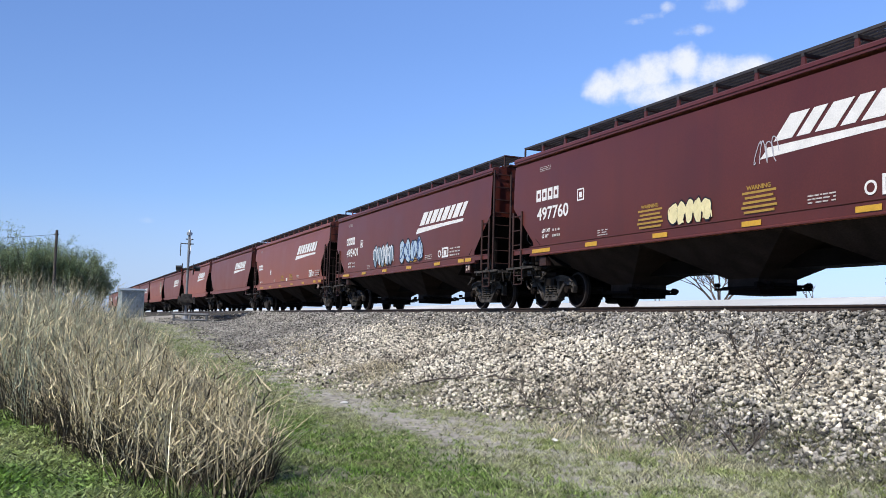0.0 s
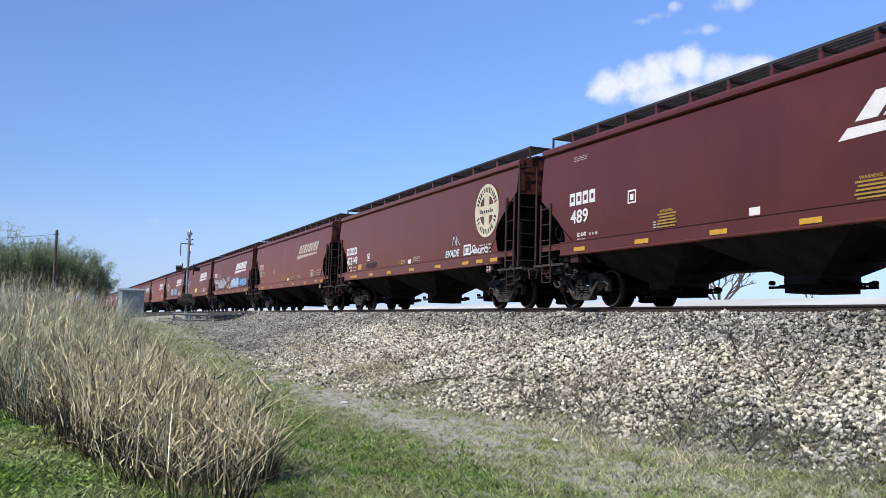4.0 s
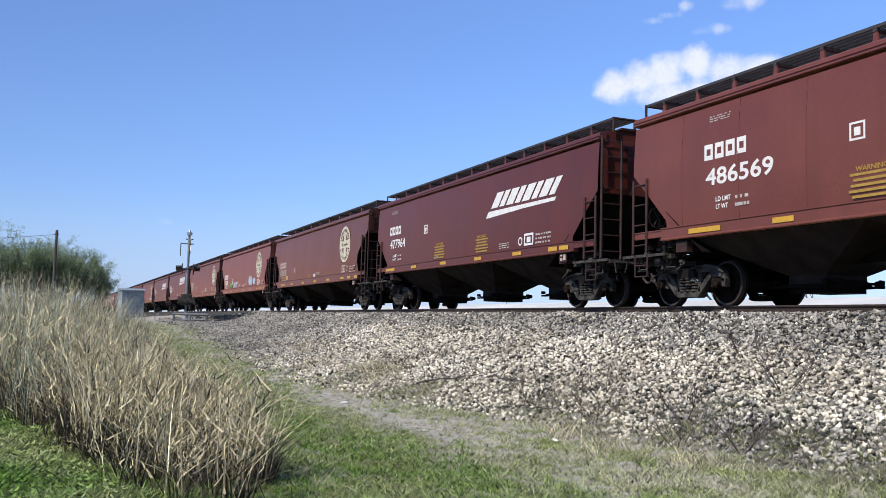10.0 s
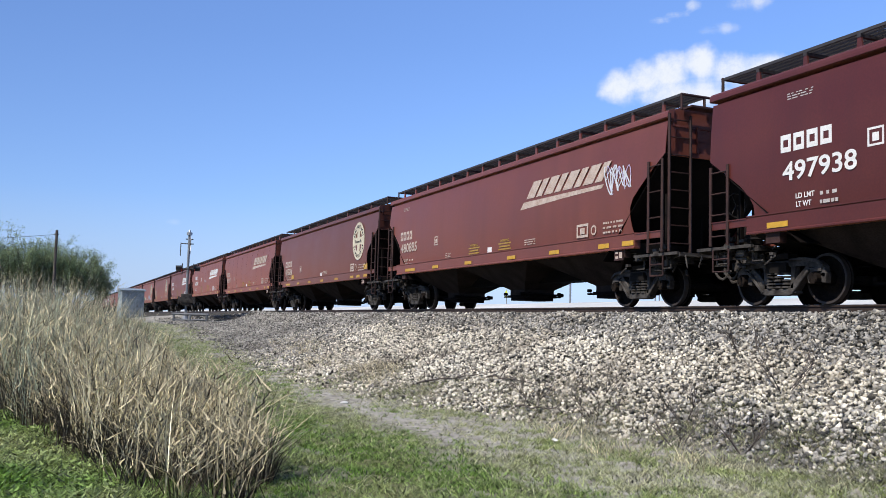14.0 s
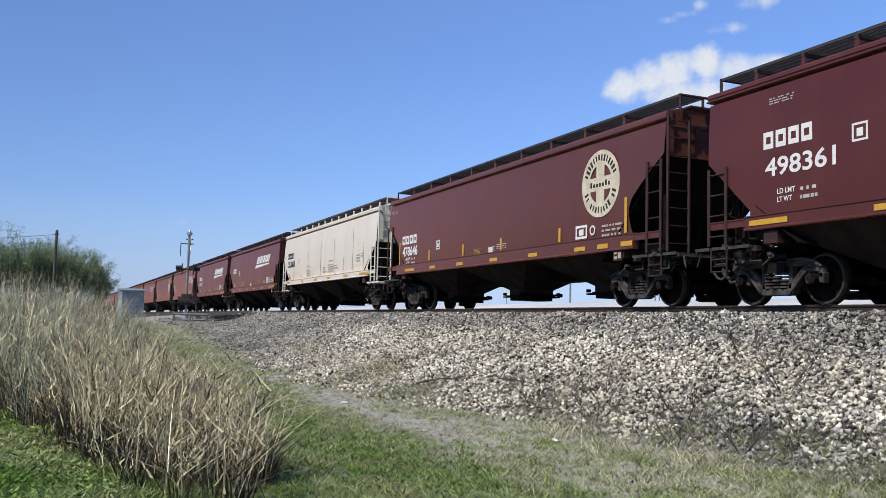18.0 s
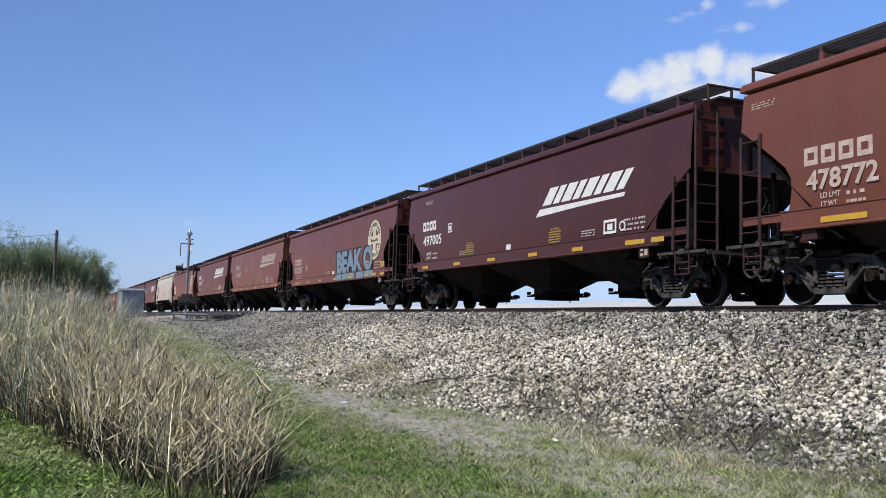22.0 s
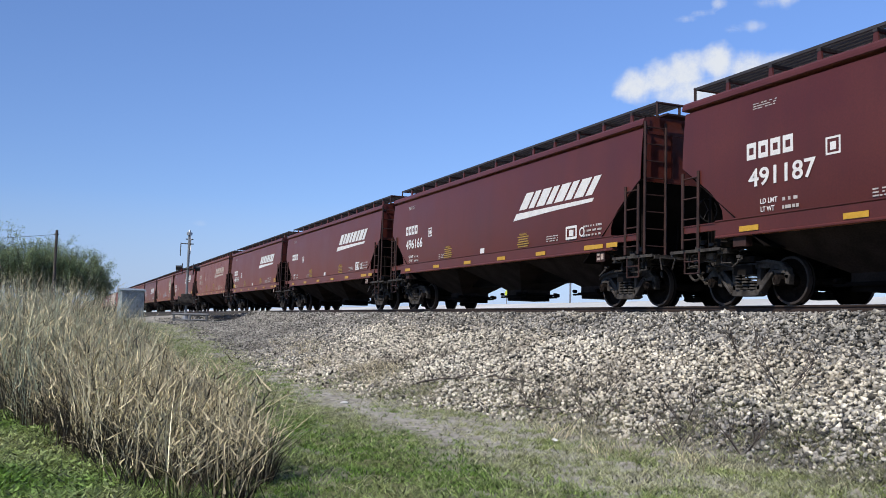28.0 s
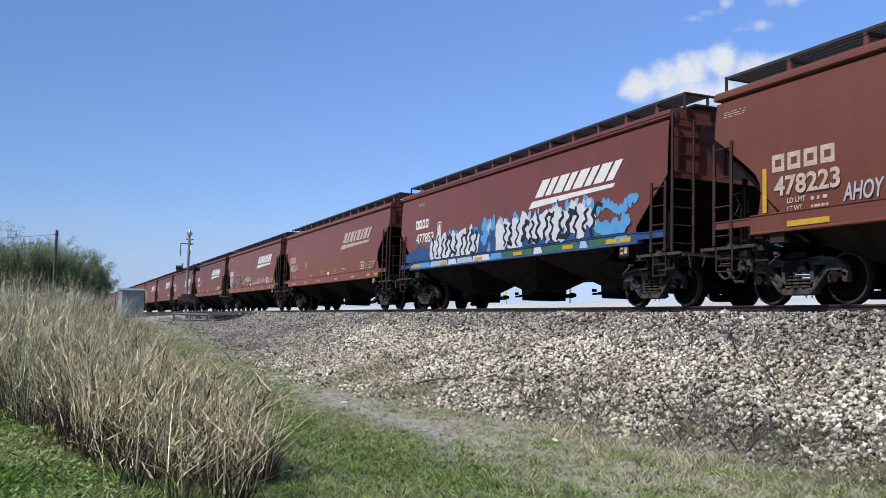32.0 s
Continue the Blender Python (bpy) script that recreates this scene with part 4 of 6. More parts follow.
            if near and s < 0:
                part("side_bearing", lambda bm: box(bm, -0.26, 0.26, s * 0.98 - 0.12, s * 0.98 + 0.12, 0.825, 0.93), M_UNDERSHADE, truck, key="sbear")
        part("brake_beam", brake_gear, M_UNDERSHADE, truck, key="beam")
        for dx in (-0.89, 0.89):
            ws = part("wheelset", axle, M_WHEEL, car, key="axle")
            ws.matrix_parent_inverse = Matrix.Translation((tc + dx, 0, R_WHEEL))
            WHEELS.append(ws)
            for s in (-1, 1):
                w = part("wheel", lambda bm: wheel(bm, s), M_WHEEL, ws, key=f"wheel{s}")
                if near:
                    part("tread", lambda bm: tread(bm, s), M_TREAD, ws, "bright worn wheel tread", key=f"tread{s}")
    if near or emblem:
        decorate(car, kind, P, number, emblem, i, near)
    if extra:
        extra(car, P)
    # lay the flat markings onto the bowed side
    for o in car.children:
        if o.data and o.name.split(".")[0] in MARKS:
            turn = o.rotation_euler.to_matrix()
            zs = [o.location.z + (turn @ v.co).z * o.scale.z for v in o.data.vertices]
            o.location.y += inward(K, min(max(2.6, min(zs)), max(zs)))
            o.location.x -= 0.08
    return car


MARKS = {"round_emblem", "slanted_emblem", "owner_mark", "car_number", "weight_word", "weight_stencil", "class_box", "side_stencil", "service_box", "service_ring", "white_square", "top_stencil",
         "warning_stencil", "warning_word", "yellow_placard", "upright_strip", "graffiti_tag", "graffiti_outline", "graffiti_fill", "graffiti_stroke", "graffiti_ground", "graffiti_speckle", "graffiti_highlight", "graffiti_base", "graffiti_smile"}


def stencil(car, name, w, rows, pitch, seed, at, material_, key):
    material_ = M_DIM if material_ == M_WHITE else material_
    o = part(name, lambda bm: stencil_rows(bm, w, rows, pitch, seed), material_, car, key=key)
    o.location = at
    return tagged(o, kind="stuff")


# number and class box along the side, where a car differs from its kind
SHIFT = {0: (1.38, 3.43), 1: (1.0, 3.36), 2: (1.35, 5.28), 3: (1.35, 4.15), 9: (1.52, 5.0), 11: (1.30, 4.18), 14: (1.95, 3.8), 20: (1.65, 3.98), 24: (2.25, 5.73), 28: (1.95, 3.81)}
# where the slanted emblem's underline begins
EMBLEM_AT = {0: (9.69, 2.62), 5: (9.48, 2.73), 15: (9.3, 2.68), 21: (9.57, 2.37), 23: (9.39, 2.74), 27: (9.97, 2.39), 28: (9.56, 2.60)}


def decorate_cream(car, P, number, dx, zm, zn):
    """The cream car's small dark markings, dirt-lined seams and reflectors."""
    for k in range(4):
        part("owner_mark", lambda bm: hollow_block(bm, 0.24, 0.31, 0.0, 0.26), M_BLACK, car, key="omark1.2").location = (dx + k * 0.30, 0, zm)
    lettering("car_number", number, 0.44, dx + 0.05, zn, 1.45, M_BLACK, car, fat=0.028)
    for w, rows, pitch, seed, x, z in ((0.5, 2, 0.13, 3, dx + 0.15, 1.86), (0.22, 3, 0.10, 5, 3.35, 2.66), (0.55, 1, 0.10, 6, 5.2, 2.16), (0.75, 4, 0.085, 7, 5.1, 1.98), (0.45, 3, 0.10, 8, 8.1, 1.98), (0.6, 1, 0.12, 9, 9.2, 2.24), (0.85, 4, 0.10, 10, 9.0, 2.06), (0.5, 2, 0.10, 11, 10.1, 1.98),
                                       (0.5, 3, 0.12, 12, 13.4, 2.26), (0.4, 2, 0.10, 13, 14.0, 2.30)):
        stencil(car, "side_stencil", w, rows, pitch, seed, (x, 0, z), M_FAINT, f"cream{seed}")
    for x, lo, hi, w in ((2.4, 1.6, 2.3, 0.03), (3.9, 1.6, 1.9, 0.03), (5.3, 1.62, 2.9, 0.025), (6.3, 1.6, 2.0, 0.02), (7.67, 1.66, 3.3, 0.04), (9.95, 1.66, 3.3, 0.045), (11.44, 1.6, 2.3, 0.03), (12.82, 1.6, 3.5, 0.045), (14.3, 1.62, 2.9, 0.03)):
        tagged(part("dirt_streak", lambda bm: prism(bm, [(-w / 2, lo), (w / 2, lo), (w / 2, lo + 0.6 * (hi - lo)), (w / 6, hi), (-w / 6, hi), (-w / 2, lo + 0.5 * (hi - lo))], FACE, FACE + 0.003), M_STREAK, car), kind="stuff").location = (x, 0, 0)
    for x, w in ((1.3, 0.3), (4.3, 0.2), (6.9, 0.25), (9.2, 0.25), (11.9, 0.28), (14.6, 0.75)):
        part("reflector", lambda bm: plate_at(bm, -w, w, -0.05, 0.05, y=-HW - 0.026), M_YELLOW, car, "yellow reflective strip").location = (x, 0, ZS["ribbed"] + 0.12)


def decorate(car, kind, P, number, emblem, i, near):
    """Emblem, number, stencils and reflectors on the near side."""
    worn = emblem == "slant_faded" or (emblem == "round" and i % 2 == 0)
    light = M_FADED if worn else M_WHITE
    serif = emblem == "round" or i == 32
    if emblem == "round":
        o = part("round_emblem", round_emblem, M_CREAMY, car, "round cream emblem with a cross", key="round_emblem")
        o.location = (P - (2.97 if i in (7, 8) else 1.77 if i == 3 else 2.3), 0, 2.88 if i != 20 else 2.78)
        tagged(part("emblem_ticks", round_ticks, M_BLACK, o, key="round_ticks"), kind="stuff")
    elif emblem in ("slant", "slant_faded"):
        mt = M_FADED if emblem == "slant_faded" else M_WHITE
        o = part("slanted_emblem", emblem_wedge, mt, car, "slanted pale emblem with an underline", key="slant_wedge")
        ex, ez = EMBLEM_AT.get(i, {"curved": (10.78, 2.66), "welded": (10.62, 2.66)}.get(kind, (9.90, 2.63)))
        o.location = (ex, 0, ez)
        for k in range(4):
            part("emblem_block", lambda bm: slit_block(bm, 0.84, 0.43, 0.95), mt, o, key="eblock").location = (0.34 + k * 0.95, 0, 0.27)
    if not near:
        return
    dx, zm, zn = {"angular": (1.58, 2.78, 2.28), "kinked": (1.52, 2.65, 2.15), "welded": (2.46, 2.83, 2.33), "curved": (1.40, 2.49, 2.05), "ribbed": (1.05, 2.76, 2.32)}[kind]
    bx, bz, wx = {"angular": (3.55, 2.58, (5.93, 9.2)), "kinked": (3.7, 2.45, (5.05, 10.2)), "welded": (6.0, 2.60, (5.97, 9.7)), "curved": (4.65, 2.11, (7.35, 9.4)), "ribbed": (4.4, 2.5, (5.6, 8.9))}[kind]
    mw, nw = (1.20, 1.60) if kind != "welded" else (1.23, 1.82)
    if serif:
        dx, zm, zn, mw, nw, bx, bz, wx = 1.64, 2.33, 1.91, 1.48, 1.47, 4.85, 1.96, (7.75,)
    if i in (4, 5, 23, 25):
        zm, zn, bx, bz = 2.48, 2.04, 4.0, 2.27
    if i in SHIFT:
        dx, bx = SHIFT[i]
    hh = 0.32
    if kind == "ribbed":
        decorate_cream(car, P, number, dx, zm, zn)
        return
    for k in range(4):
        part("owner_mark", lambda bm: hollow_block(bm, mw / 4 * 0.80, 0.31, 0.0, 0.26), light, car, key=f"omark{mw}").location = (dx + k * mw / 4, 0, zm)
    if number:
        lettering("car_number", number, hh / 0.70, dx + 0.05, zn, nw * len(number) / 6, light, car, fat=0.028 if serif else 0.017)
    z0 = zn - (0.34 if not serif else 0.16)
    for k, word in enumerate(("LD LMT", "LT WT")):
        tagged(lettering("weight_word", word, 0.13, dx + 0.32, z0 - 0.145 * k, 0.42 if k == 0 else 0.34, light, car), kind="stuff")
    stencil(car, "weight_stencil", 0.38, 2, 0.145, 3, (dx + 0.86, 0, z0), light, "lw")
    b = part("class_box", lambda bm: outline_box(bm, 0.31, 0.30), light, car, key="cb")
    b.location = (bx, 0, bz)
    part("box_letter", lambda bm: box_letter(bm, 0.31, 0.30), light, b, key="cbl")
    stencil(car, "side_stencil", 0.42, 3, 0.055, 5, (bx + (0.9 if not serif else 3.95), 0, 1.76), light, "ss1")
    stencil(car, "side_stencil", 0.6, 3, 0.06, 6, (wx[-1] + 1.6, 0, 1.80), light, "ss2")
    stencil(car, "side_stencil", 0.80, 3, 0.11, 7, (P - (3.2 if i in (4, 5, 23, 25) else {"angular": 2.9, "welded": 2.95}.get(kind, 2.25)), 0, 1.90 if not serif else 1.84), light, "ss3")
    if i not in (4, 5, 23, 25):
        b = part("service_box", lambda bm: outline_box(bm, 0.52, 0.33, 0.06), light, car, key="svc")
        b.location = (P - {"angular": 3.54, "welded": 4.02, "kinked": 3.06}.get(kind, 3.4), 0, 1.66 if not serif else 1.63)
        part("box_letter", lambda bm: box_letter(bm, 0.52, 0.33), light, b, key="svl")
        part("service_ring", lambda bm: ring_band(bm, 0.08, 0.12, FACE, 20), light, car, key="svr").location = (b.location.x + (0.75 if kind != "angular" else 3.3 - 0.9 if i == 18 else -0.22), 0, 1.80)
    if not serif or i in (17, 22, 32):
        stencil(car, "top_stencil", 0.62, 3, 0.045, 8, (0.32 if serif else dx + 0.12, 0, 3.68), light, "ts")
    if kind in ("curved", "kinked"):
        part("white_square", lambda bm: plate_at(bm, -0.14, 0.14, -0.08, 0.08), M_WHITE, car, key="wsq").location = (8.95 if serif else 8.84 if kind == "curved" else 7.95, 0, 1.69)
    if i not in (1, 7, 12):
        for x in wx:
            z, k = {"curved": (1.80, 0.82), "kinked": (1.90, 0.66)}.get(kind, (2.02, 0.9))
            if serif:
                z, k = 1.76, 0.52
            o = tagged(part("warning_stencil", warn_block, M_GOLD, car, "yellow warning lettering", key="warn"), kind="stuff")
            o.location, o.scale = (x, 0, z), (k, 1, k * (1.0 if not serif else 0.7))
            if not serif:
                lettering("warning_word", "WARNING", 0.13 * k, x + 0.16 * k, z + 0.08 * k, 0.68 * k, M_GOLD, car)
    r = random.Random(100 + i)
    zr = ZS[kind] + 0.12
    spots = {"angular": (4.1, 6.7, 9.35, 11.95), "kinked": (1.85, 4.4, 6.9, 9.3, 11.6, 14.1), "welded": (4.4, 6.9, 9.4, 12.0)}.get(kind, (4.85, 7.3, 10.2, 12.7))
    for x in spots if not serif else (4.6, 6.85, 9.2, 11.6, 13.9):
        part("reflector", lambda bm: plate_at(bm, -0.25, 0.25, -0.05, 0.05, y=-HW - 0.026), M_YELLOW, car, "yellow reflective strip", key="refl").location = (x + r.uniform(-0.1, 0.1), 0, zr)
    for x in (2.4, P - 1.75) if kind in ("curved", "welded") else (1.62, P - 1.72) if kind == "angular" else (P - 1.52,):
        if x < 5:
            part("reflector", lambda bm: plate_at(bm, -0.47, 0.47, -0.05, 0.05, y=-HW - 0.026), M_YELLOW, car, "long yellow reflective strip", key="refll").location = (x, 0, zr)
        else:
            for k in (-0.48, 0.48) if kind != "angular" else (-0.30, 0.24):
                part("reflector", lambda bm: plate_at(bm, -0.22, 0.22, -0.055, 0.055, y=-HW - 0.026), M_YELLOW, car, "yellow reflective strip", key="reflm").location = (x + k, 0, zr)
    b = part("card_board", lambda bm: plate_at(bm, 0.0, 0.36, 0.0, 0.24, y=-HW + 0.02), M_GRIME, car, key="cardb")
    b.location = (P - (1.75 if kind != "curved" else 1.85), 0, zr - 0.36)
    tagged(part("card_stencil", lambda bm: (plate_at(bm, 0.05, 0.16, 0.04, 0.10, y=-HW + 0.014), plate_at(bm, 0.20, 0.31, 0.05, 0.19, y=-HW + 0.014), plate_at(bm, 0.05, 0.15, 0.15, 0.20, y=-HW + 0.014)), M_FADED, b, key="cards"), kind="stuff")
    if i in (5, 6, 12, 15, 20, 23, 25):
        part("yellow_placard", lambda bm: plate_at(bm, -0.24, 0.24, -0.11, 0.11), M_YELLOW, car, key="plac").location = (P - 1.35, 0, 1.76)
    if i == 32:
        part("upright_strip", lambda bm: plate_at(bm, -0.05, 0.05, 0.0, 0.80), M_YELLOW, car, key="ustrip").location = (1.45, 0, 1.63)
    if i in (3, 8, 12, 23, 25):
        part("yellow_placard", lambda bm: plate_at(bm, -0.24, 0.24, -0.11, 0.11), M_YELLOW, car, key="plac").location = ({23: 1.45, 25: 1.45, 3: 3.15}.get(i, 3.25), 0, 1.76)


WHEELS = []


def paint_1(car, P):
    bubbles(car, 2.75, 5.9, 1.60, 2.55, 5, G_SILVER, G_BLACK, 11, True, 14, 0.3)
    scrawl(car, 2.8, 5.8, 1.72, 2.45, 8, G_DEEP, 15, 0.028)
    scrawl(car, 2.8, 5.8, 1.68, 2.5, 7, G_WHITE, 17, 0.02)
    bubbles(car, 6.02, 6.52, 1.90, 2.24, 1, G_WHITE, G_BLACK, 19, True, 16, 0.1)
    scrawl(car, 6.7, 7.8, 2.12, 2.55, 5, G_LILAC, 12, 0.04)
    scrawl(car, 6.8, 7.8, 1.66, 1.92, 5, G_YELLOW, 13, 0.045)
    bubbles(car, 8.45, 11.5, 1.60, 2.35, 5, G_PALE, G_BLUE, 14, True, 14, 0.3)
    scrawl(car, 8.6, 11.3, 1.70, 2.3, 8, G_WHITE, 16, 0.06)
    scrawl(car, 8.6, 11.3, 1.68, 2.3, 6, G_BLUE, 26, 0.035)
    bubbles(car, 11.95, 14.4, 1.66, 2.28, 3, G_BLUE, G_BLACK, 18, True, 12, 0.35)
    scrawl(car, 12.1, 14.3, 1.72, 2.2, 4, G_PALE, 28, 0.03)


def paint_0(car, P):
    bubbles(car, 7.05, 8.35, 1.62, 2.15, 5, G_YELLOW, G_BLACK, 21)
    scrawl(car, 7.05, 8.35, 1.66, 2.1, 6, G_YELLOW, 25, 0.03)
    scrawl(car, 9.55, 10.15, 2.5, 3.0, 4, G_SILVER, 22, 0.018)


def paint_m1(car, P):
    bubbles(car, 5.3, 7.6, 1.65, 2.5, 5, G_SLATE, G_BLACK, 24)
    scrawl(car, 5.3, 7.6, 1.7, 2.5, 6, G_WHITE, 25, 0.06)
    bubbles(car, 8.3, 10.6, 1.65, 2.5, 4, G_PALE, G_BLACK, 26)
    scrawl(car, 8.3, 10.6, 1.7, 2.5, 5, G_DEEP, 27, 0.05)


def paint_3(car, P):
    lettering("graffiti_tag", "POSER", 0.30, 3.95, 1.66, 1.35, G_BLACK, car, shear=0.3)
    lettering("graffiti_tag", "EVADE", 0.30, 12.25, 1.64, 1.1, G_WHITE, car, shear=0.1, fat=0.035)
    scrawl(car, 14.2, 15.4, 1.64, 1.80, 6, G_WHITE, 45, 0.045)
    scrawl(car, 12.9, 13.4, 1.95, 2.3, 2, G_WHITE, 46, 0.025)


def paint_6(car, P):
    lettering("graffiti_tag", "KYC", 0.40, 10.3, 1.66, 0.85, G_WHITE, car, shear=0.1)


def paint_10(car, P):
    stencil(car, "side_stencil", 1.1, 2, 0.13, 44, (7.9, 0, 2.62), M_WHITE, "ss10")


def paint_7(car, P):
    bubbles(car, 4.0, 4.9, 1.66, 2.0, 3, G_LIME, G_GREEN, 31)
    scrawl(car, 4.0, 4.95, 1.66, 2.03, 4, G_LIME, 35, 0.035)
    lettering("graffiti_tag", "SHOT", 0.52, 5.3, 1.65, 1.7, G_WHITE, car, shear=0.2, fat=0.03)
    bm = bmesh.new()
    ribbon(bm, [(7.42 + 0.3 * math.cos(a), 1.92 + 0.25 * math.sin(a)) for a in np.linspace(3.4, 6.0, 8)], 0.04, FACE - 0.004)
    part("graffiti_smile", bm, G_WHITE, car)
    bubbles(car, 11.0, 12.05, 1.66, 2.25, 2, G_BLUE, G_PALE, 33)
    bubbles(car, 12.4, 13.05, 1.66, 2.15, 1, G_BLUE, G_PALE, 36)


def paint_13(car, P):
    for k, (w, c) in enumerate(((0.035, G_WHITE), (0.025, G_WHITE), (0.02, G_LILAC))):
        scrawl(car, 14.95 + 0.05 * k, 15.95, 2.55, 3.25, 4, c, 41 + k, w)


def paint_20(car, P):
    for body, x, w in (("BEAK", 9.62, 3.85), ("O", 13.50, 1.20)):
        lettering("graffiti_outline", body, 1.26, x - 0.08, 1.65, w + 0.16, G_BLACK, car, shear=-0.10, fat=0.095)
        lettering("graffiti_fill", body, 1.22, x, 1.67, w, G_SLATE, car, shear=-0.10, y=FACE - 0.0045, fat=0.055)
    for a, b in ((9.45, 10.35), (10.42, 11.3), (11.36, 12.2), (12.5, 13.45), (13.55, 14.7)):
        part("sill_spray", lambda bm: prism(bm, [(a, ZS["curved"] + 0.05), (b, ZS["curved"] + 0.05), (b - 0.03, 1.568), (a + 0.03, 1.568)], -HW - 0.018, -HW - 0.014), G_SLATE, car)


def paint_22(car, P):
    scrawl(car, 8.2, 12.3, 1.66, 2.25, 10, G_SILVER, 61, 0.03)
    scrawl(car, 8.6, 11.9, 1.7, 2.15, 5, G_SILVER, 62, 0.022)


def paint_29(car, P):
    lettering("graffiti_outline", "NSB", 1.16, 2.72, 1.64, 3.2, G_TAUPE, car, shear=-0.1, fat=0.075)
    lettering("graffiti_fill", "NSB", 1.08, 2.80, 1.68, 3.04, G_UMBER, car, shear=-0.1, y=FACE - 0.004, fat=0.030)
    scrawl(car, 1.2, 2.0, 1.75, 2.1, 3, G_WHITE, 70, 0.035)
    scrawl(car, 7.1, 9.1, 1.92, 2.2, 7, G_WHITE, 71, 0.055)
    scrawl(car, 6.0, 7.1, 1.7, 2.1, 4, G_SILVER, 73, 0.03)
    scrawl(car, 9.6, 10.9, 1.64, 1.85, 5, G_WHITE, 74, 0.035)
    scrawl(car, 11.0, 12.8, 1.65, 2.05, 7, G_LILAC, 72, 0.035)
    scrawl(car, 12.8, 13.4, 1.65, 2.06, 3, G_LILAC, 75, 0.03)


def paint_30(car, P):
    scrawl(car, 2.9, 3.7, 1.75, 2.3, 4, G_TAUPE, 76, 0.02)


def slit_row(car, xs, z0, z1, seed, width, line):
    """Wavy dark strokes that cut a sprayed patch into crowded letter-like shapes."""
    r = random.Random(seed)
    bm = bmesh.new()
    for k, x in enumerate(xs):
        lo, hi, lean = z0 + r.uniform(0, 0.22) * (z1 - z0), z1 - r.uniform(0, 0.22) * (z1 - z0), r.uniform(-0.05, 0.22)
        n = 6
        pts = [(x + lean * j / n + 0.09 * math.sin(1.9 * j + k * 1.3), lo + (hi - lo) * j / n) for j in range(n + 1)]
        if k % 3 == 0:
            pts.append((pts[-1][0] + r.uniform(0.12, 0.3), pts[-1][1] - r.uniform(0.0, 0.10)))
        if k % 4 == 1:
            pts.insert(0, (pts[0][0] - r.uniform(0.12, 0.3), pts[0][1] + r.uniform(0.0, 0.12)))
        ribbon(bm, pts, width * r.uniform(0.6, 1.3), FACE - 0.0150 - 0.0014 * (k % 2))
    tagged(part("graffiti_stroke", bm, line, car), kind="stuff")


def paint_31(car, P):
    ground, spot, pale, green = (bmesh.new() for _ in range(4))
    r = random.Random(81)
    for k in range(40):
        x = 0.75 + 12.2 * k / 39
        top = 2.05 + 0.40 * min(k, 22) / 22 + r.uniform(-0.14, 0.14)
        blob(ground, x, 1.60, 0.28, top - 1.60, 90 + k, FACE - 0.0012 - 0.0002 * (k % 4), 14, 0.30)
    for k in range(14):
        blob(spot, r.uniform(13.3, 14.6), r.uniform(1.66, 1.92), r.uniform(0.10, 0.2), r.uniform(0.10, 0.2), 500 + k, FACE - 0.0030 - 0.0002 * k, 12, 0.35)
    for k in range(9):
        blob(spot, 13.35 + 1.45 * k / 8, 2.28 + 0.10 * math.sin(k), 0.12, 0.14, 530 + k, FACE - 0.0062 - 0.0002 * k, 10, 0.4)
    for k in range(34):
        blob(spot, r.uniform(6.3, 13.1), r.uniform(2.15, 2.5), r.uniform(0.07, 0.20), r.uniform(0.10, 0.26), 200 + k, FACE - 0.0025 - 0.00005 * k, 10, 0.4)
    for k in range(16):
        blob(spot, r.uniform(3.0, 7.6), r.uniform(1.65, 2.35), r.uniform(0.08, 0.20), r.uniform(0.10, 0.24), 240 + k, FACE - 0.0046 - 0.00005 * k, 10, 0.4)
    for k in range(18):
        blob(pale, r.uniform(7.4, 13.0), r.uniform(2.3, 2.56), r.uniform(0.05, 0.14), r.uniform(0.08, 0.2), 400 + k, FACE - 0.0082 - 0.00005 * k, 10, 0.5)
    for k in range(12):
        blob(green, 8.5 + 5.1 * k / 11, 1.66, 0.36, 0.30 + 0.10 * math.sin(k * 1.7), 600 + k, FACE - 0.0062 - 0.0002 * k, 12, 0.3)
    white = bmesh.new()
    for k in range(9):
        blob(white, 3.3 + 3.2 * k / 8, 1.95 + 0.05 * math.sin(k * 2.1), 0.33, 0.46 + 0.07 * math.sin(k * 1.3), 700 + k, FACE - 0.0100 - 0.0002 * k, 11, 0.4)
    for k in range(14):
        blob(white, 8.2 + 4.7 * k / 13, (1.98 if k < 4 else 2.14) + 0.06 * math.sin(k * 1.9), 0.33, (0.46 if k < 4 else 0.34) + 0.07 * math.sin(k * 2.3), 720 + k, FACE - 0.0100 - 0.0002 * (k % 10), 11, 0.45)
    tagged(part("graffiti_ground", ground, G_DEEP, car), kind="stuff")
    tagged(part("graffiti_speckle", spot, G_BLUE, car), kind="stuff")
    tagged(part("graffiti_highlight", pale, G_PALE, car), kind="stuff")
    tagged(part("graffiti_base", green, G_GREEN, car), kind="stuff")
    tagged(part("graffiti_fill", white, G_WHITE, car), kind="stuff")
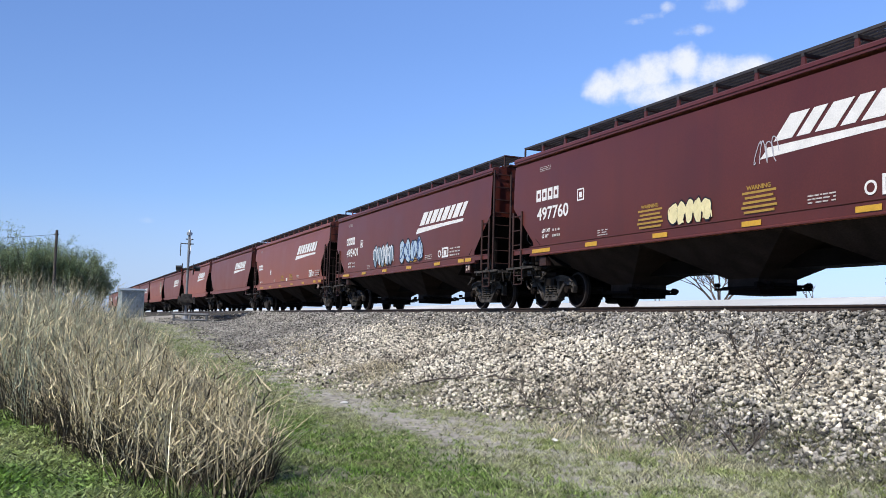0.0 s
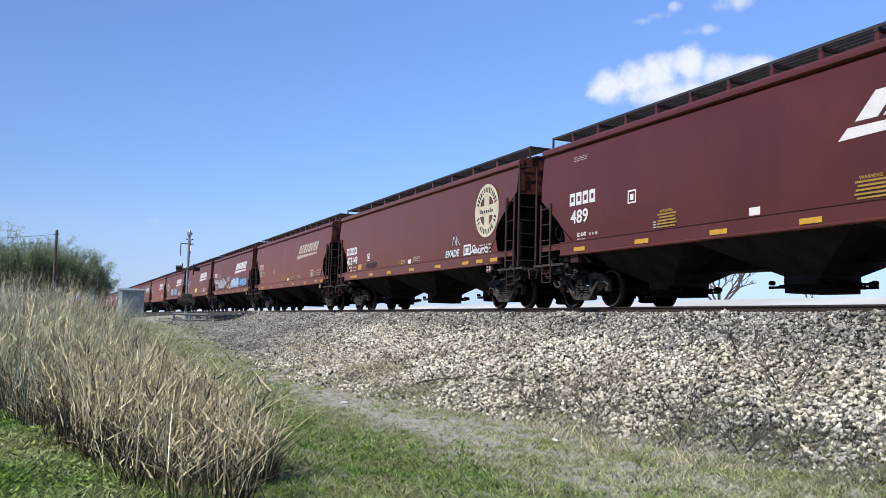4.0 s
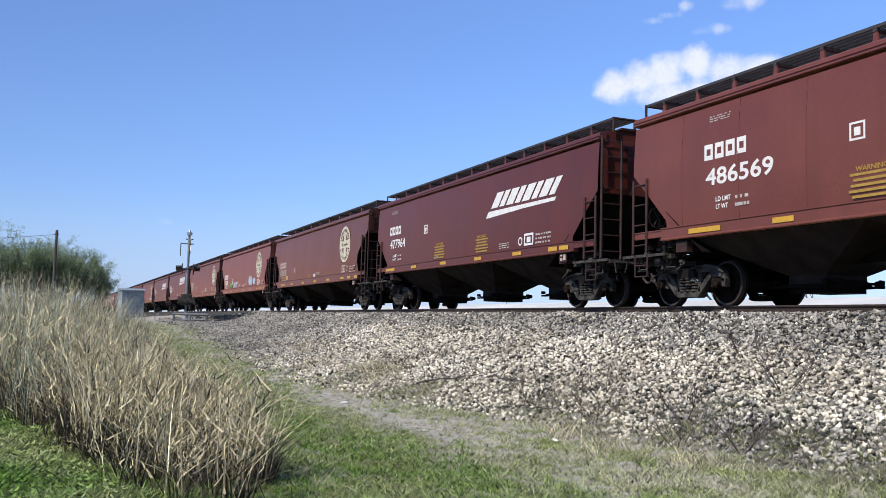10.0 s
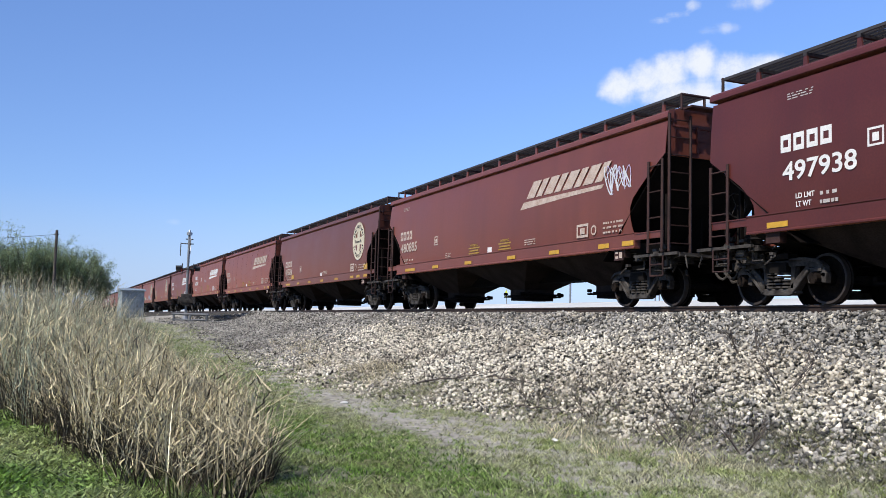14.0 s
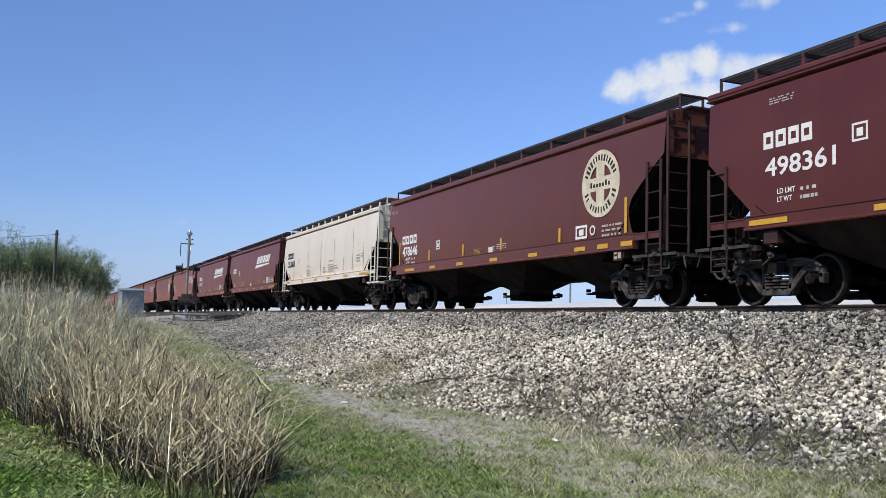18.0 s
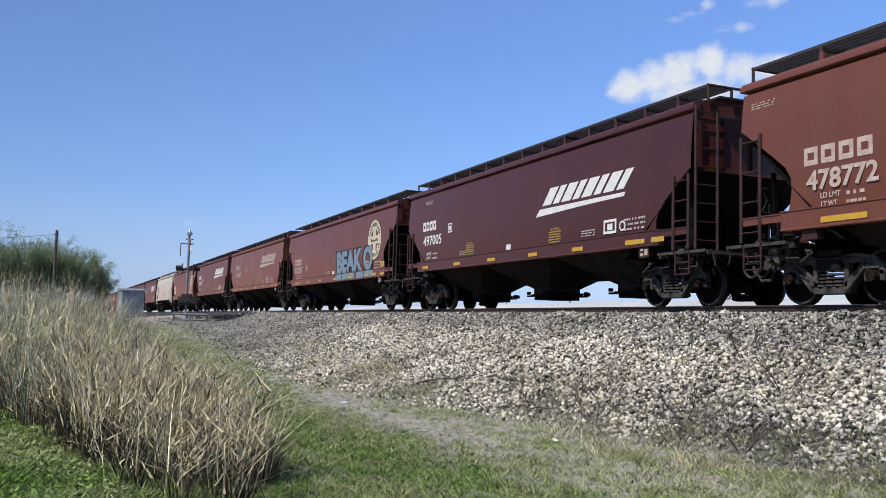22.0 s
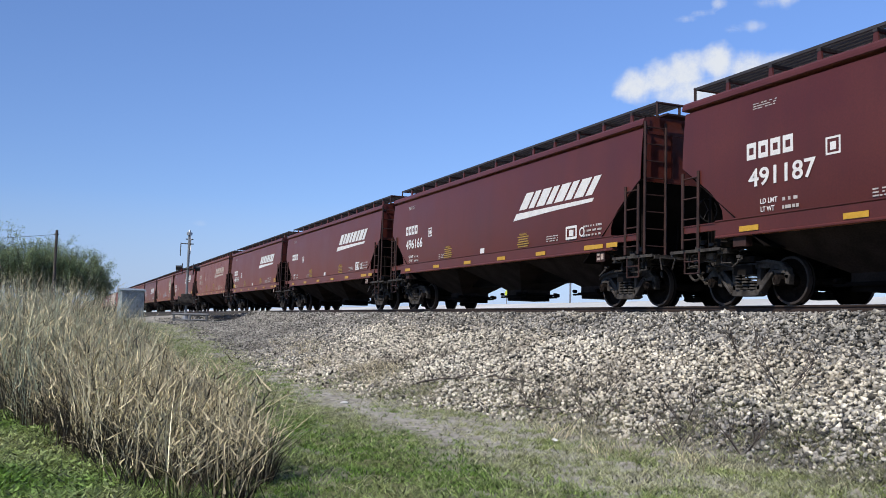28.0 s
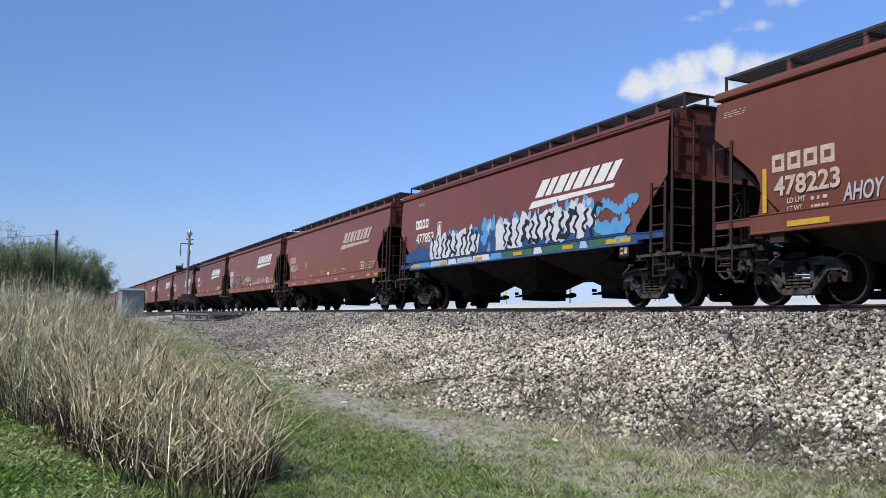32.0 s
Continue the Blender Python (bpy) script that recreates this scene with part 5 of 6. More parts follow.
    for a, b, mt in ((1.3, 2.9, G_BLUE), (2.95, 4.4, G_PALE), (4.45, 5.1, G_WHITE), (5.15, 6.3, G_PALE), (6.35, 7.5, G_WHITE), (7.55, 8.3, G_BLUE), (8.35, 10.1, G_GREEN), (10.15, 10.6, G_WHITE), (10.65, 12.4, G_GREEN), (12.45, 12.8, G_PALE), (12.85, 13.9, G_GREEN), (13.95, 14.5, G_BLUE)):
        part("sill_spray", lambda bm: prism(bm, [(a, 1.398), (b + 0.04, 1.398), (b - 0.06, 1.568), (a + 0.05, 1.568)], -HW - 0.018, -HW - 0.014), mt, car)
    slit_row(car, [3.25 + 0.37 * k for k in range(10)], 1.62, 2.42, 300, 0.085, G_BLACK)
    slit_row(car, [8.5 + 0.38 * k for k in range(13)], 1.66, 2.45, 320, 0.115, G_BLACK)
    slit_row(car, [8.75 + 0.74 * k for k in range(6)], 1.64, 1.95, 330, 0.10, G_PALE)
    for o in car.children:
        if o.name.startswith("side_sill"):
            o.material_slots[0].link = "OBJECT"
            o.material_slots[0].material = G_DEEP


def paint_32(car, P):
    lettering("graffiti_tag", "AHOY", 0.42, 3.2, 1.65, 0.80, G_SILVER, car, shear=0.2)


def strips(car, P):
    """Upright yellow strips along the side, the outermost two taller."""
    for k, x in enumerate((1.38, 4.22, 7.02, 9.64, 12.93, 15.84)):
        tall = k in (0, 5)
        part("upright_strip", lambda bm: plate_at(bm, -0.05, 0.05, 0.0, 0.80 if tall else 0.36), M_YELLOW, car, key=f"ustrip{tall}").location = (x, 0, 1.63)


ROSTER = [
    (-12, "angular", "maroon", "", "slant"), (-11, "curved", "oxide", "", "slant"), (-10, "curved", "plum", "", "round"), (-9, "angular", "maroon", "", "slant"),
    (-8, "welded", "oxide", "", "slant"), (-7, "angular", "maroon", "", "slant"), (-6, "curved", "oxide", "", "round"), (-5, "angular", "maroon", "", "slant"),
    (-4, "curved", "oxide", "", "slant"), (-3, "welded", "maroon", "", "slant"), (-2, "curved", "oxide", "", "slant"), (-1, "angular", "maroon", "495401", "slant"),
    (0, "angular", "maroon", "497760", "slant"), (1, "kinked", "maroon", "495386", "slant"), (2, "curved", "umber", "481731", "slant_faded"), (3, "curved", "umber", "473149", "round"),
    (4, "kinked", "maroon", "489", "slant"), (5, "kinked", "maroon", "489697", "slant"), (6, "curved", "umber", "474708", "round"), (7, "curved", "oxide", "475893", "round"),
    (8, "curved", "plum", "475830", "round"), (9, "angular", "maroon", "477964", "slant"), (10, "welded", "oxide", "486569", "slant"), (11, "curved", "oxide", "483247", "slant_faded"),
    (12, "curved", "plum", "475564", "round"), (13, "curved", "oxide", "480885", "slant_faded"), (14, "kinked", "maroon", "497938", "slant"), (15, "kinked", "maroon", "", "slant"),
    (16, "ribbed", "cream", "353863", ""), (17, "curved", "umber", "478646", "round"), (18, "angular", "maroon", "498361", "slant"), (19, "welded", "rusty", "486487", "slant_faded"),
    (20, "curved", "umber", "473385", "round"), (21, "kinked", "dusk", "497005", "slant"), (22, "curved", "rusty", "478772", "round"), (23, "kinked", "maroon", "490176", "slant"),
    (24, "welded", "rusty", "486135", "slant_faded"), (25, "kinked", "maroon", "489746", "slant"), (26, "kinked", "maroon", "", "slant"), (27, "kinked", "maroon", "496166", "slant"),
    (28, "kinked", "maroon", "491187", "slant"), (29, "curved", "rusty", "481809", "slant"), (30, "curved", "oxide", "483268", "slant_faded"), (31, "angular", "oxide", "477853", "slant"),
    (32, "curved", "rusty", "478223", "slant_faded"),
]
EXTRA = {-1: paint_m1, 0: paint_0, 1: paint_1, 3: paint_3, 6: paint_6, 7: paint_7, 10: paint_10, 13: paint_13, 17: strips, 20: paint_20, 22: paint_22, 29: paint_29, 30: paint_30, 31: paint_31, 32: paint_32}

CARS = []
_x = -sum(KIND[r[1]][0] for r in ROSTER if r[0] < 0)
for i, kind, paint, number, emblem in ROSTER:
    car = build_car(kind, paint, number, emblem, i, near=i >= -2, extra=EXTRA.get(i))
    CARS.append((car, _x))
    _x += KIND[kind][0]


# ---- ballast stones, grass ----
def scatter_stones(n, x0, x1, material_, mix):
    xs = x1 - (x1 - x0) * rng.uniform(0, 1, n) ** 1.25
    run = 2.0 + 1.1 * step(-6, -20, xs)
    lo = YC - 2.35 - run * 1.85
    t = rng.uniform(0, 1, n) ** 0.9
    ys = lo + (YC - 1.4 - lo) * t
    keep = rng.uniform(0, 1, n) < np.maximum(step(0.02, 0.2, t + 0.05 * np.sin(xs * 1.7) + 0.04 * np.sin(xs * 4.1)), 0.18)
    keep &= rng.uniform(0, 1, n) < mix(xs + 0.9 * (ys - 8) + 1.5 * np.sin(xs * 0.8 + ys), ys)
    xs, ys = xs[keep], ys[keep]
    n = len(xs)
    zs = height(xs, ys) + rough(xs, ys) * (np.abs(ys - YC) > 2.3)
    # broken shards: skewed wedges, mostly lying flat
    unit = np.array([(1, 0, -1), (-0.6, 0.9, -1), (-0.6, -0.9, -1), (0.9, 0.3, 1), (-0.8, 0.7, 1), (-0.4, -1, 1)], float)
    size = rng.uniform(0.019, 0.050, (n, 1, 1)) * rng.uniform(0.65, 1.3, (n, 1, 3)) * np.array([1.0, 1.0, 0.62])
    v = unit[None] * size * rng.uniform(0.5, 1.2, (n, 6, 3))
    q = rng.normal(size=(n, 4)) * np.array([1.0, 0.55, 0.55, 1.0])
    q /= np.linalg.norm(q, axis=1, keepdims=True)
    w, x, y, z = q.T
    R = np.stack([1 - 2 * (y * y + z * z), 2 * (x * y - z * w), 2 * (x * z + y * w), 2 * (x * y + z * w), 1 - 2 * (x * x + z * z), 2 * (y * z - x * w), 2 * (x * z - y * w), 2 * (y * z + x * w), 1 - 2 * (x * x + y * y)], -1).reshape(n, 3, 3)
    v = np.einsum("nij,nkj->nki", R, v) + np.stack([xs, ys, zs + rng.uniform(-0.012, 0.050, n)], -1)[:, None]
    f = np.array([(0, 2, 1), (3, 4, 5), (0, 1, 4), (0, 4, 3), (1, 2, 5), (1, 5, 4), (2, 0, 3), (2, 3, 5)])
    faces = (f[None] + 6 * np.arange(n)[:, None, None]).reshape(-1, 3)
    return from_arrays("ballast", v.reshape(-1, 3), faces, material_)


tagged(new("ballast_stones", scatter_stones(165000, -52, -4.5, M_STONE, lambda u, y: step(-33, -23, u) * (1 - 0.55 * step(8.4, 7.2, y) * (0.05 + 0.95 * step(-12.5, -9.5, u))) * (1 - 0.85 * step(9.1, 10.0, y)) * (1 - 0.7 * step(-12, -8.5, u) * step(8.9, 7.9, y)))), "loose pale grey crushed stone on the track bank", "ballast", kind="stuff")
tagged(new("dirty_ballast", scatter_stones(110000, -54, -4.5, M_DIRTY, lambda u, y: np.maximum(np.maximum(step(-21, -33, u), 0.95 * step(9.0, 9.9, y)), 0.9 * step(8.9, 7.6, y) * (0.05 + 0.95 * step(-12.3, -9, u))))), "dark dirty crushed stone along the track bank", "ballast", kind="stuff")


def blades(px, py, pz, h, width, lean, bend, segs, az=None, kink=0.0):
    """Grass blades as bent tapering strips: arrays of feet, heights and leans."""
    n = len(px)
    az = rng.uniform(0, 2 * np.pi, n) if az is None else az
    face = rng.uniform(0, 2 * np.pi, n)
    t = np.linspace(0, 1, segs + 1)
    off = (lean[:, None] * t + bend[:, None] * t ** 2.2) * h[:, None]
    up = h[:, None] * (t - 0.25 * (bend[:, None] * t ** 2) ** 2)
    cx, cy, cz = px[:, None] + off * np.cos(az)[:, None], py[:, None] + off * np.sin(az)[:, None], pz[:, None] + up
    if kink:
        step_ = rng.normal(0, kink, (3, n, segs + 1)) * (t > 0) * h[:, None]
        cx, cy, cz = cx + step_[0], cy + step_[1], cz + 0.6 * step_[2]
    w = width[:, None] * (1 - 0.85 * t) / 2
    dx, dy = w * np.cos(face)[:, None], w * np.sin(face)[:, None]
    v = np.stack([np.stack([cx - dx, cy - dy, cz], -1), np.stack([cx + dx, cy + dy, cz], -1)], 2).reshape(n, -1, 3)
    k = 2 * (segs + 1)
    f = np.array([(2 * i, 2 * i + 1, 2 * i + 3, 2 * i + 2) for i in range(segs)])
    return v.reshape(-1, 3), (f[None] + k * np.arange(n)[:, None, None]).reshape(-1, 4)


def inside(poly, x, y):
    r = np.zeros(len(x), bool)
    for (x0, y0), (x1, y1) in zip(poly, poly[1:] + poly[:1]):
        c = (y0 > y) != (y1 > y)
        r ^= c & (x < (x1 - x0) * (y - y0) / ((y1 - y0) or 1e-9) + x0)
    return r


TALL = [(-7.45, 0.95), (-7.3, 1.45), (-7.9, 1.75), (-8.6, 1.95), (-11, 2.15), (-15, 2.2), (-22, 2.4), (-30, 2.2), (-34, -3), (-24, -5), (-15.3, -1.0), (-11, 0.2), (-9.0, 0.42), (-8.2, 0.62)]


def tall_grass():
    n = 82000
    x, y = rng.uniform(-34, -7, n), rng.uniform(-5, 3.0, n)
    clump = 0.5 + 0.5 * np.sin(x * 4.3 + 2 * np.sin(y * 2.7)) * np.sin(y * 5.1 + x * 1.3)
    tussock = 0.5 + 0.5 * np.sin(x * 1.15 + 1.7 * np.sin(y * 1.5 + 0.6)) * np.sin(y * 2.1 - x * 0.55 + 1.0)
    keep = inside(TALL, x, y) & (rng.uniform(0, 1, n) < (0.05 + 0.95 * clump ** 2.0) * (0.45 + 0.55 * tussock)) & (rng.uniform(0, 1, n) < np.clip(1.3 + x / 40, 0.4, 1))
    x, y, c, big = x[keep], y[keep], clump[keep], tussock[keep]
    n = len(x)
    front = step(-13.5, -8.5, x)
    tall = (0.74 + 0.24 * front + 0.95 * step(1.8, -1.4, y + 0.10 * (x + 9))) * (0.75 + 0.35 * c) * (0.80 + 0.28 * big) * (1 + 0.18 * step(-15, -20, x))
    h = rng.uniform(0.40, 1.22, n) * tall
    az = np.where(rng.uniform(0, 1, n) < 0.45, rng.normal(0.7, 0.8, n), rng.uniform(0, 6.28, n))
    v1, f1 = blades(x, y, height(x, y) - 0.03, h, rng.uniform(0.007, 0.019, n) * (1 + 0.3 * front), np.abs(rng.normal(0, 0.20, n)), rng.uniform(0.0, 0.8, n) ** 2.2, 6, az, 0.010)
    # curled dead leaves along the stems, thick in the upper half
    k = rng.integers(0, n, 44000)
    up = rng.beta(1.8, 1.4, len(k))
    lift = up * 0.92 * h[k]
    m = len(k)
    # carried along with their stem's lean
    v2, f2 = blades(x[k] + rng.normal(0, 0.06, m) + 0.12 * up * h[k] * np.cos(az[k]), y[k] + rng.normal(0, 0.06, m) + 0.12 * up * h[k] * np.sin(az[k]), height(x[k], y[k]) + lift, rng.uniform(0.06, 0.22, m), rng.uniform(0.009, 0.026, m), rng.uniform(0.2, 1.6, m), rng.uniform(-1.2, 1.6, m), 4, None, 0.06)
    # stalks broken over, lying across the others
    j = rng.integers(0, n, 2600)
    b = len(j)
    v5, f5 = blades(x[j], y[j], height(x[j], y[j]) + rng.uniform(0.02, 0.45, b) * h[j], rng.uniform(0.25, 0.6, b), rng.uniform(0.007, 0.016, b), rng.uniform(0.7, 2.2, b), rng.uniform(-0.4, 0.7, b), 4)
    # long stalks fallen outward along the edge
    j = rng.choice(np.flatnonzero((y > 0.9) & (x > -12)), 320)
    s = len(j)
    v3, f3 = blades(x[j], y[j], height(x[j], y[j]) + rng.uniform(0.03, 0.30, s), rng.uniform(0.22, 0.48, s), rng.uniform(0.009, 0.018, s), rng.uniform(0.6, 1.7, s), rng.uniform(-0.1, 0.8, s), 5, rng.normal(0.7, 0.9, s))
    # dark blades round the stems; the shade between stalks is put into their colour
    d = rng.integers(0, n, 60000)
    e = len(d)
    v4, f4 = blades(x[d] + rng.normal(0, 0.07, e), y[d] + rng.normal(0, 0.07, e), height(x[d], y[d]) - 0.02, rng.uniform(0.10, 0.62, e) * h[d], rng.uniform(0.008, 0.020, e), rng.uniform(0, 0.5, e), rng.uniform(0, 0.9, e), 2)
    tagged(new("dead_thatch", from_arrays("dead_thatch", v4, f4, M_STEM_SHADE)), "dark brown blades standing in for shade among tall dry grass", "grass", kind="stuff")
    # fine grey-green stems among the straw farther back
    g = rng.choice(np.flatnonzero(x < -12.5), 7000)
    q = len(g)
    v6, f6 = blades(x[g] + rng.normal(0, 0.1, q), y[g] + rng.normal(0, 0.1, q), height(x[g], y[g]) - 0.03, rng.uniform(0.7, 1.18, q) * tall[g], rng.uniform(0.006, 0.014, q), np.abs(rng.normal(0, 0.16, q)), rng.uniform(0, 0.7, q) ** 2, 5, None, 0.008)
    tagged(new("grey_grass", from_arrays("grey_grass", v6, f6, M_SAGE)), "tall fine grey-green grass stems among dry grass", "grass", kind="stuff")
    stem_v, stem_f = [v1, v3], [f1, f3 + len(v1)]
    return from_arrays("tall_grass", np.concatenate(stem_v), np.concatenate(stem_f), M_STRAW), from_arrays("dry_leaves", np.concatenate([v2, v5]), np.concatenate([f2, f5 + len(v2)]), M_HUSK)


STALKS, HUSKS = tall_grass()
tagged(new("dry_grass", STALKS), "tall straw-coloured dry grass beside the bank", "grass", kind="stuff")
tagged(new("dry_leaves", HUSKS), "curled tan dead leaves on tall dry grass", "grass", kind="stuff")


def tufted(x, y, each, spread):
    """Blades gathered into tufts: the feet of each tuft's blades round its middle."""
    k = np.repeat(np.arange(len(x)), each)
    size = rng.uniform(0.5, 1.4, len(x))[k]
    return x[k] + rng.normal(0, spread, len(k)) * size, y[k] + rng.normal(0, spread, len(k)) * size, size


def lawn_edge(x, y):
    """How far a spot lies beyond the lawn's edge, towards the bank."""
    return y - 4.0 - 0.13 * np.maximum(x + 11, -8) + 0.12 * np.sin(x * 2.1) + 0.08 * np.sin(x * 4.7 + y * 3)


def short_grass():
    n = 60000
    x = -6 - 30 * rng.uniform(0, 1, n) ** 1.8
    y = rng.uniform(-6, 6.5, n)
    d = 0.5 + 0.5 * np.sin(x * 1.1 + 1.6 * np.sin(y * 0.9)) * np.sin(y * 1.7 - x * 0.35)
    reach = 0.5 + 1.1 * step(-17, -21, x)
    edge = step(4.3 + reach, 2.8 + reach, y + 0.45 * np.sin(x * 0.8) + 0.25 * np.sin(x * 2.3 + y * 3)) + 0.16 * (d > 0.55) * step(7.2, 5.6, y)
    olive = step(0.6, 2.6, y - 0.12 * (x + 9)) * step(-19, -16, x)
    keep = rng.uniform(0, 1, n) < edge * (0.30 + 0.70 * d) * (1 - 0.35 * olive)
    keep |= (rng.uniform(0, 1, n) < 0.95 * step(0.25, -0.3, lawn_edge(x, y)) * (0.35 + 0.65 * d)) & (y > 1.2) & (x > -19)
    x, y, size = tufted(x[keep], y[keep], 9, 0.032)
    n = len(x)
    lush = step(1.5, -0.5, y - 0.25 * (x + 9))
    v, f = blades(x, y, height(x, y) + rough(x, y) - 0.01, rng.uniform(0.022, 0.065, n) * size * (1 + 0.7 * lush), rng.uniform(0.009, 0.019, n) * (1 + 0.8 * lush), rng.uniform(0.1, 1.2, n), rng.uniform(0, 0.9, n), 2)
    # clover and broad weeds in the lush corner
    m = 7000
    cx, cy = rng.uniform(-17, -6.5, m), rng.uniform(-3.2, 1.6, m)
    ok = (rng.uniform(0, 1, m) < 0.35 + 0.65 * np.sin(cx * 3.1 + 2 * np.sin(cy * 2.3)) ** 2) & (cy < 0.55 + 0.12 * (-7.5 - cx))
    cx, cy, size = tufted(cx[ok], cy[ok], 7, 0.045)
    m = len(cx)
    v2, f2 = blades(cx, cy, height(cx, cy) + rough(cx, cy) + rng.uniform(0.0, 0.07, m) * size, rng.uniform(0.012, 0.035, m), rng.uniform(0.025, 0.055, m), rng.uniform(0.6, 2.6, m), rng.uniform(0, 0.8, m), 2)
    return from_arrays("short_grass", np.concatenate([v, v2]), np.concatenate([f, f2 + len(v)]), M_GRASS)


def worn_turf():
    """Tired olive and straw-coloured turf between the lawn and the ballast, worn thin on a path."""
    n = 58000
    x, y = -5 - 42 * rng.uniform(0, 1, n) ** 1.7, rng.uniform(1.2, 8.6, n)
    d = 0.5 + 0.25 * np.sin(x * 2.1 + 1.9 * np.sin(y * 1.7)) * np.sin(y * 2.9 + x * 0.7) + 0.25 * np.sin(x * 5.3 + 2.2 * np.sin(y * 3.1)) * np.sin(y * 4.7 - 1.6 * np.sin(x * 2.9))
    path = np.exp(-((y - 4.85 - 0.02 * (x + 12) - 0.12 * np.sin(x * 0.7)) / 0.62) ** 2) * step(-26, -20, x) * step(-8.2, -10.8, x)
    toe = YC - 2.35 - (2.0 + 1.1 * step(-6, -20, x)) * 1.55
    keep = rng.uniform(0, 1, n) < (0.35 + 0.65 * d) * (0.30 + 0.70 * step(2.6, 4.4, y)) * (1 - 0.93 * path) * (0.35 + 0.65 * np.maximum(step(-0.3, 0.25, lawn_edge(x, y)), x < -19)) * step(toe + 0.9, toe - 0.5, y + 0.4 * np.sin(x * 2.9))
    x, y, size = tufted(x[keep], y[keep], 9, 0.034)
    n = len(x)
    v, f = blades(x, y, height(x, y) + rough(x, y) - 0.01, rng.uniform(0.022, 0.070, n) * size, rng.uniform(0.008, 0.016, n), rng.uniform(0.2, 1.3, n), rng.uniform(0, 0.9, n), 2)
    return from_arrays("worn_turf", v, f, M_TURF)


tagged(new("worn_turf", worn_turf()), "tired olive and straw-coloured turf along the bank's foot", "grass", kind="stuff")
tagged(new("short_grass", short_grass()), "short green spring grass on the flat ground", "grass", kind="stuff")


# ---- shrubs and trees ----
def branch_skeleton(base, r, seed, spread, levels, length, lean=(0, 0, 0)):
    """Segments (p, q, r0, r1) of a branching plant."""
    g = random.Random(seed)
    out = []

    def grow(p, d, length_, rad, lev):
        q = p + d * length_
        out.append((p, q, rad, rad * 0.7))
        if lev == 0:
            return
        for _ in range(g.choice((2, 3)) if lev > 1 else 3):
            nd = (d + Vector((g.uniform(-1, 1), g.uniform(-1, 1), g.uniform(-0.35, 0.75))) * spread).normalized()
            grow(p + d * length_ * g.uniform(0.65, 1.0), nd, length_ * g.uniform(0.6, 0.85), rad * 0.62, lev - 1)

    for k in range(r["stems"]):
        a = 2 * math.pi * k / r["stems"] + g.uniform(-0.4, 0.4)
        d = Vector((math.cos(a) * r["splay"] + lean[0], math.sin(a) * r["splay"] + lean[1], 1.0)).normalized()
        grow(Vector(base) + Vector((math.cos(a), math.sin(a), 0)) * r["foot"], d, length * g.uniform(0.86, 1.12), r["rad"], levels)
    return out


def plant(name, label, category, base, seed, stems, splay, foot, rad, spread, levels, length, leaves=0, leaf=0.05, lean=(0, 0, 0)):
    t = thing(name, label, category)
    t.location = base
    seg = branch_skeleton((0, 0, 0), dict(stems=stems, splay=splay, foot=foot, rad=rad), seed, spread, levels, length, lean)
    bm = bmesh.new()
    for p, q, a, b in seg:
        rod(bm, p, q, a, 4 if a < 0.03 else 6, b)
    tagged(part("trunk", bm, M_BARK, t), kind="stuff" if category == "weed" else "")
    if leaves:
        tips = [(p, q) for p, q, a, b in seg if a < rad * 0.62 ** (levels - 3) * 1.75]
        g = np.random.default_rng(seed)
        idx = g.integers(0, len(tips), leaves)
        P0 = np.array([tips[i][0] for i in range(len(tips))])[idx]
        P1 = np.array([tips[i][1] for i in range(len(tips))])[idx]
        c = P0 + (P1 - P0) * g.uniform(0.1, 1.05, (leaves, 1)) + g.normal(0, 0.075, (leaves, 3))
        u = g.normal(size=(leaves, 3))
        u /= np.linalg.norm(u, axis=1, keepdims=True)
        w = np.cross(u, g.normal(size=(leaves, 3)))
        w /= np.linalg.norm(w, axis=1, keepdims=True)
        s = g.uniform(0.5, 1.2, (leaves, 1)) * leaf
        v = np.stack([c - u * s, c + w * s * 0.45, c + u * s, c - w * s * 0.45], 1).reshape(-1, 3)
        f = np.arange(4 * leaves).reshape(-1, 4)
        o = new("crown", from_arrays("crown", v, f, M_LEAF))
        o.parent = t
    return t


for bx, by, hgt, sd in ((-42.6, -1.5, 1.30, 9), (-42.8, -4.4, 1.34, 10), (-43.2, 0.0, 1.12, 13), (-43, -0.7, 1.28, 3), (-44, 0.5, 1.0, 8), (-42, -2.2, 1.36, 4), (-43, -3.7, 1.3, 7), (-42, -5.1, 1.30, 5), (-41, -6.9, 1.24, 6)):
    plant("shrub", "dense twiggy shrub with fresh green leaves behind dry grass", "shrub", (bx, by, float(height(bx, by)) - 0.05), sd, 20, 0.27, 0.9, 0.024, 0.34, 4, hgt, 26000, 0.036)

plant("bare_tree", "leafless multi-stemmed tree on the far bank", "tree", (-47.9, 40.7, 1.25), 11, 6, 0.95, 0.3, 0.085, 0.6, 4, 1.3)
plant("bare_sapling", "small leafless sapling on the far bank", "tree", (-45.5, 46.3, 1.25), 12, 2, 0.3, 0.05, 0.04, 0.5, 3, 0.7)


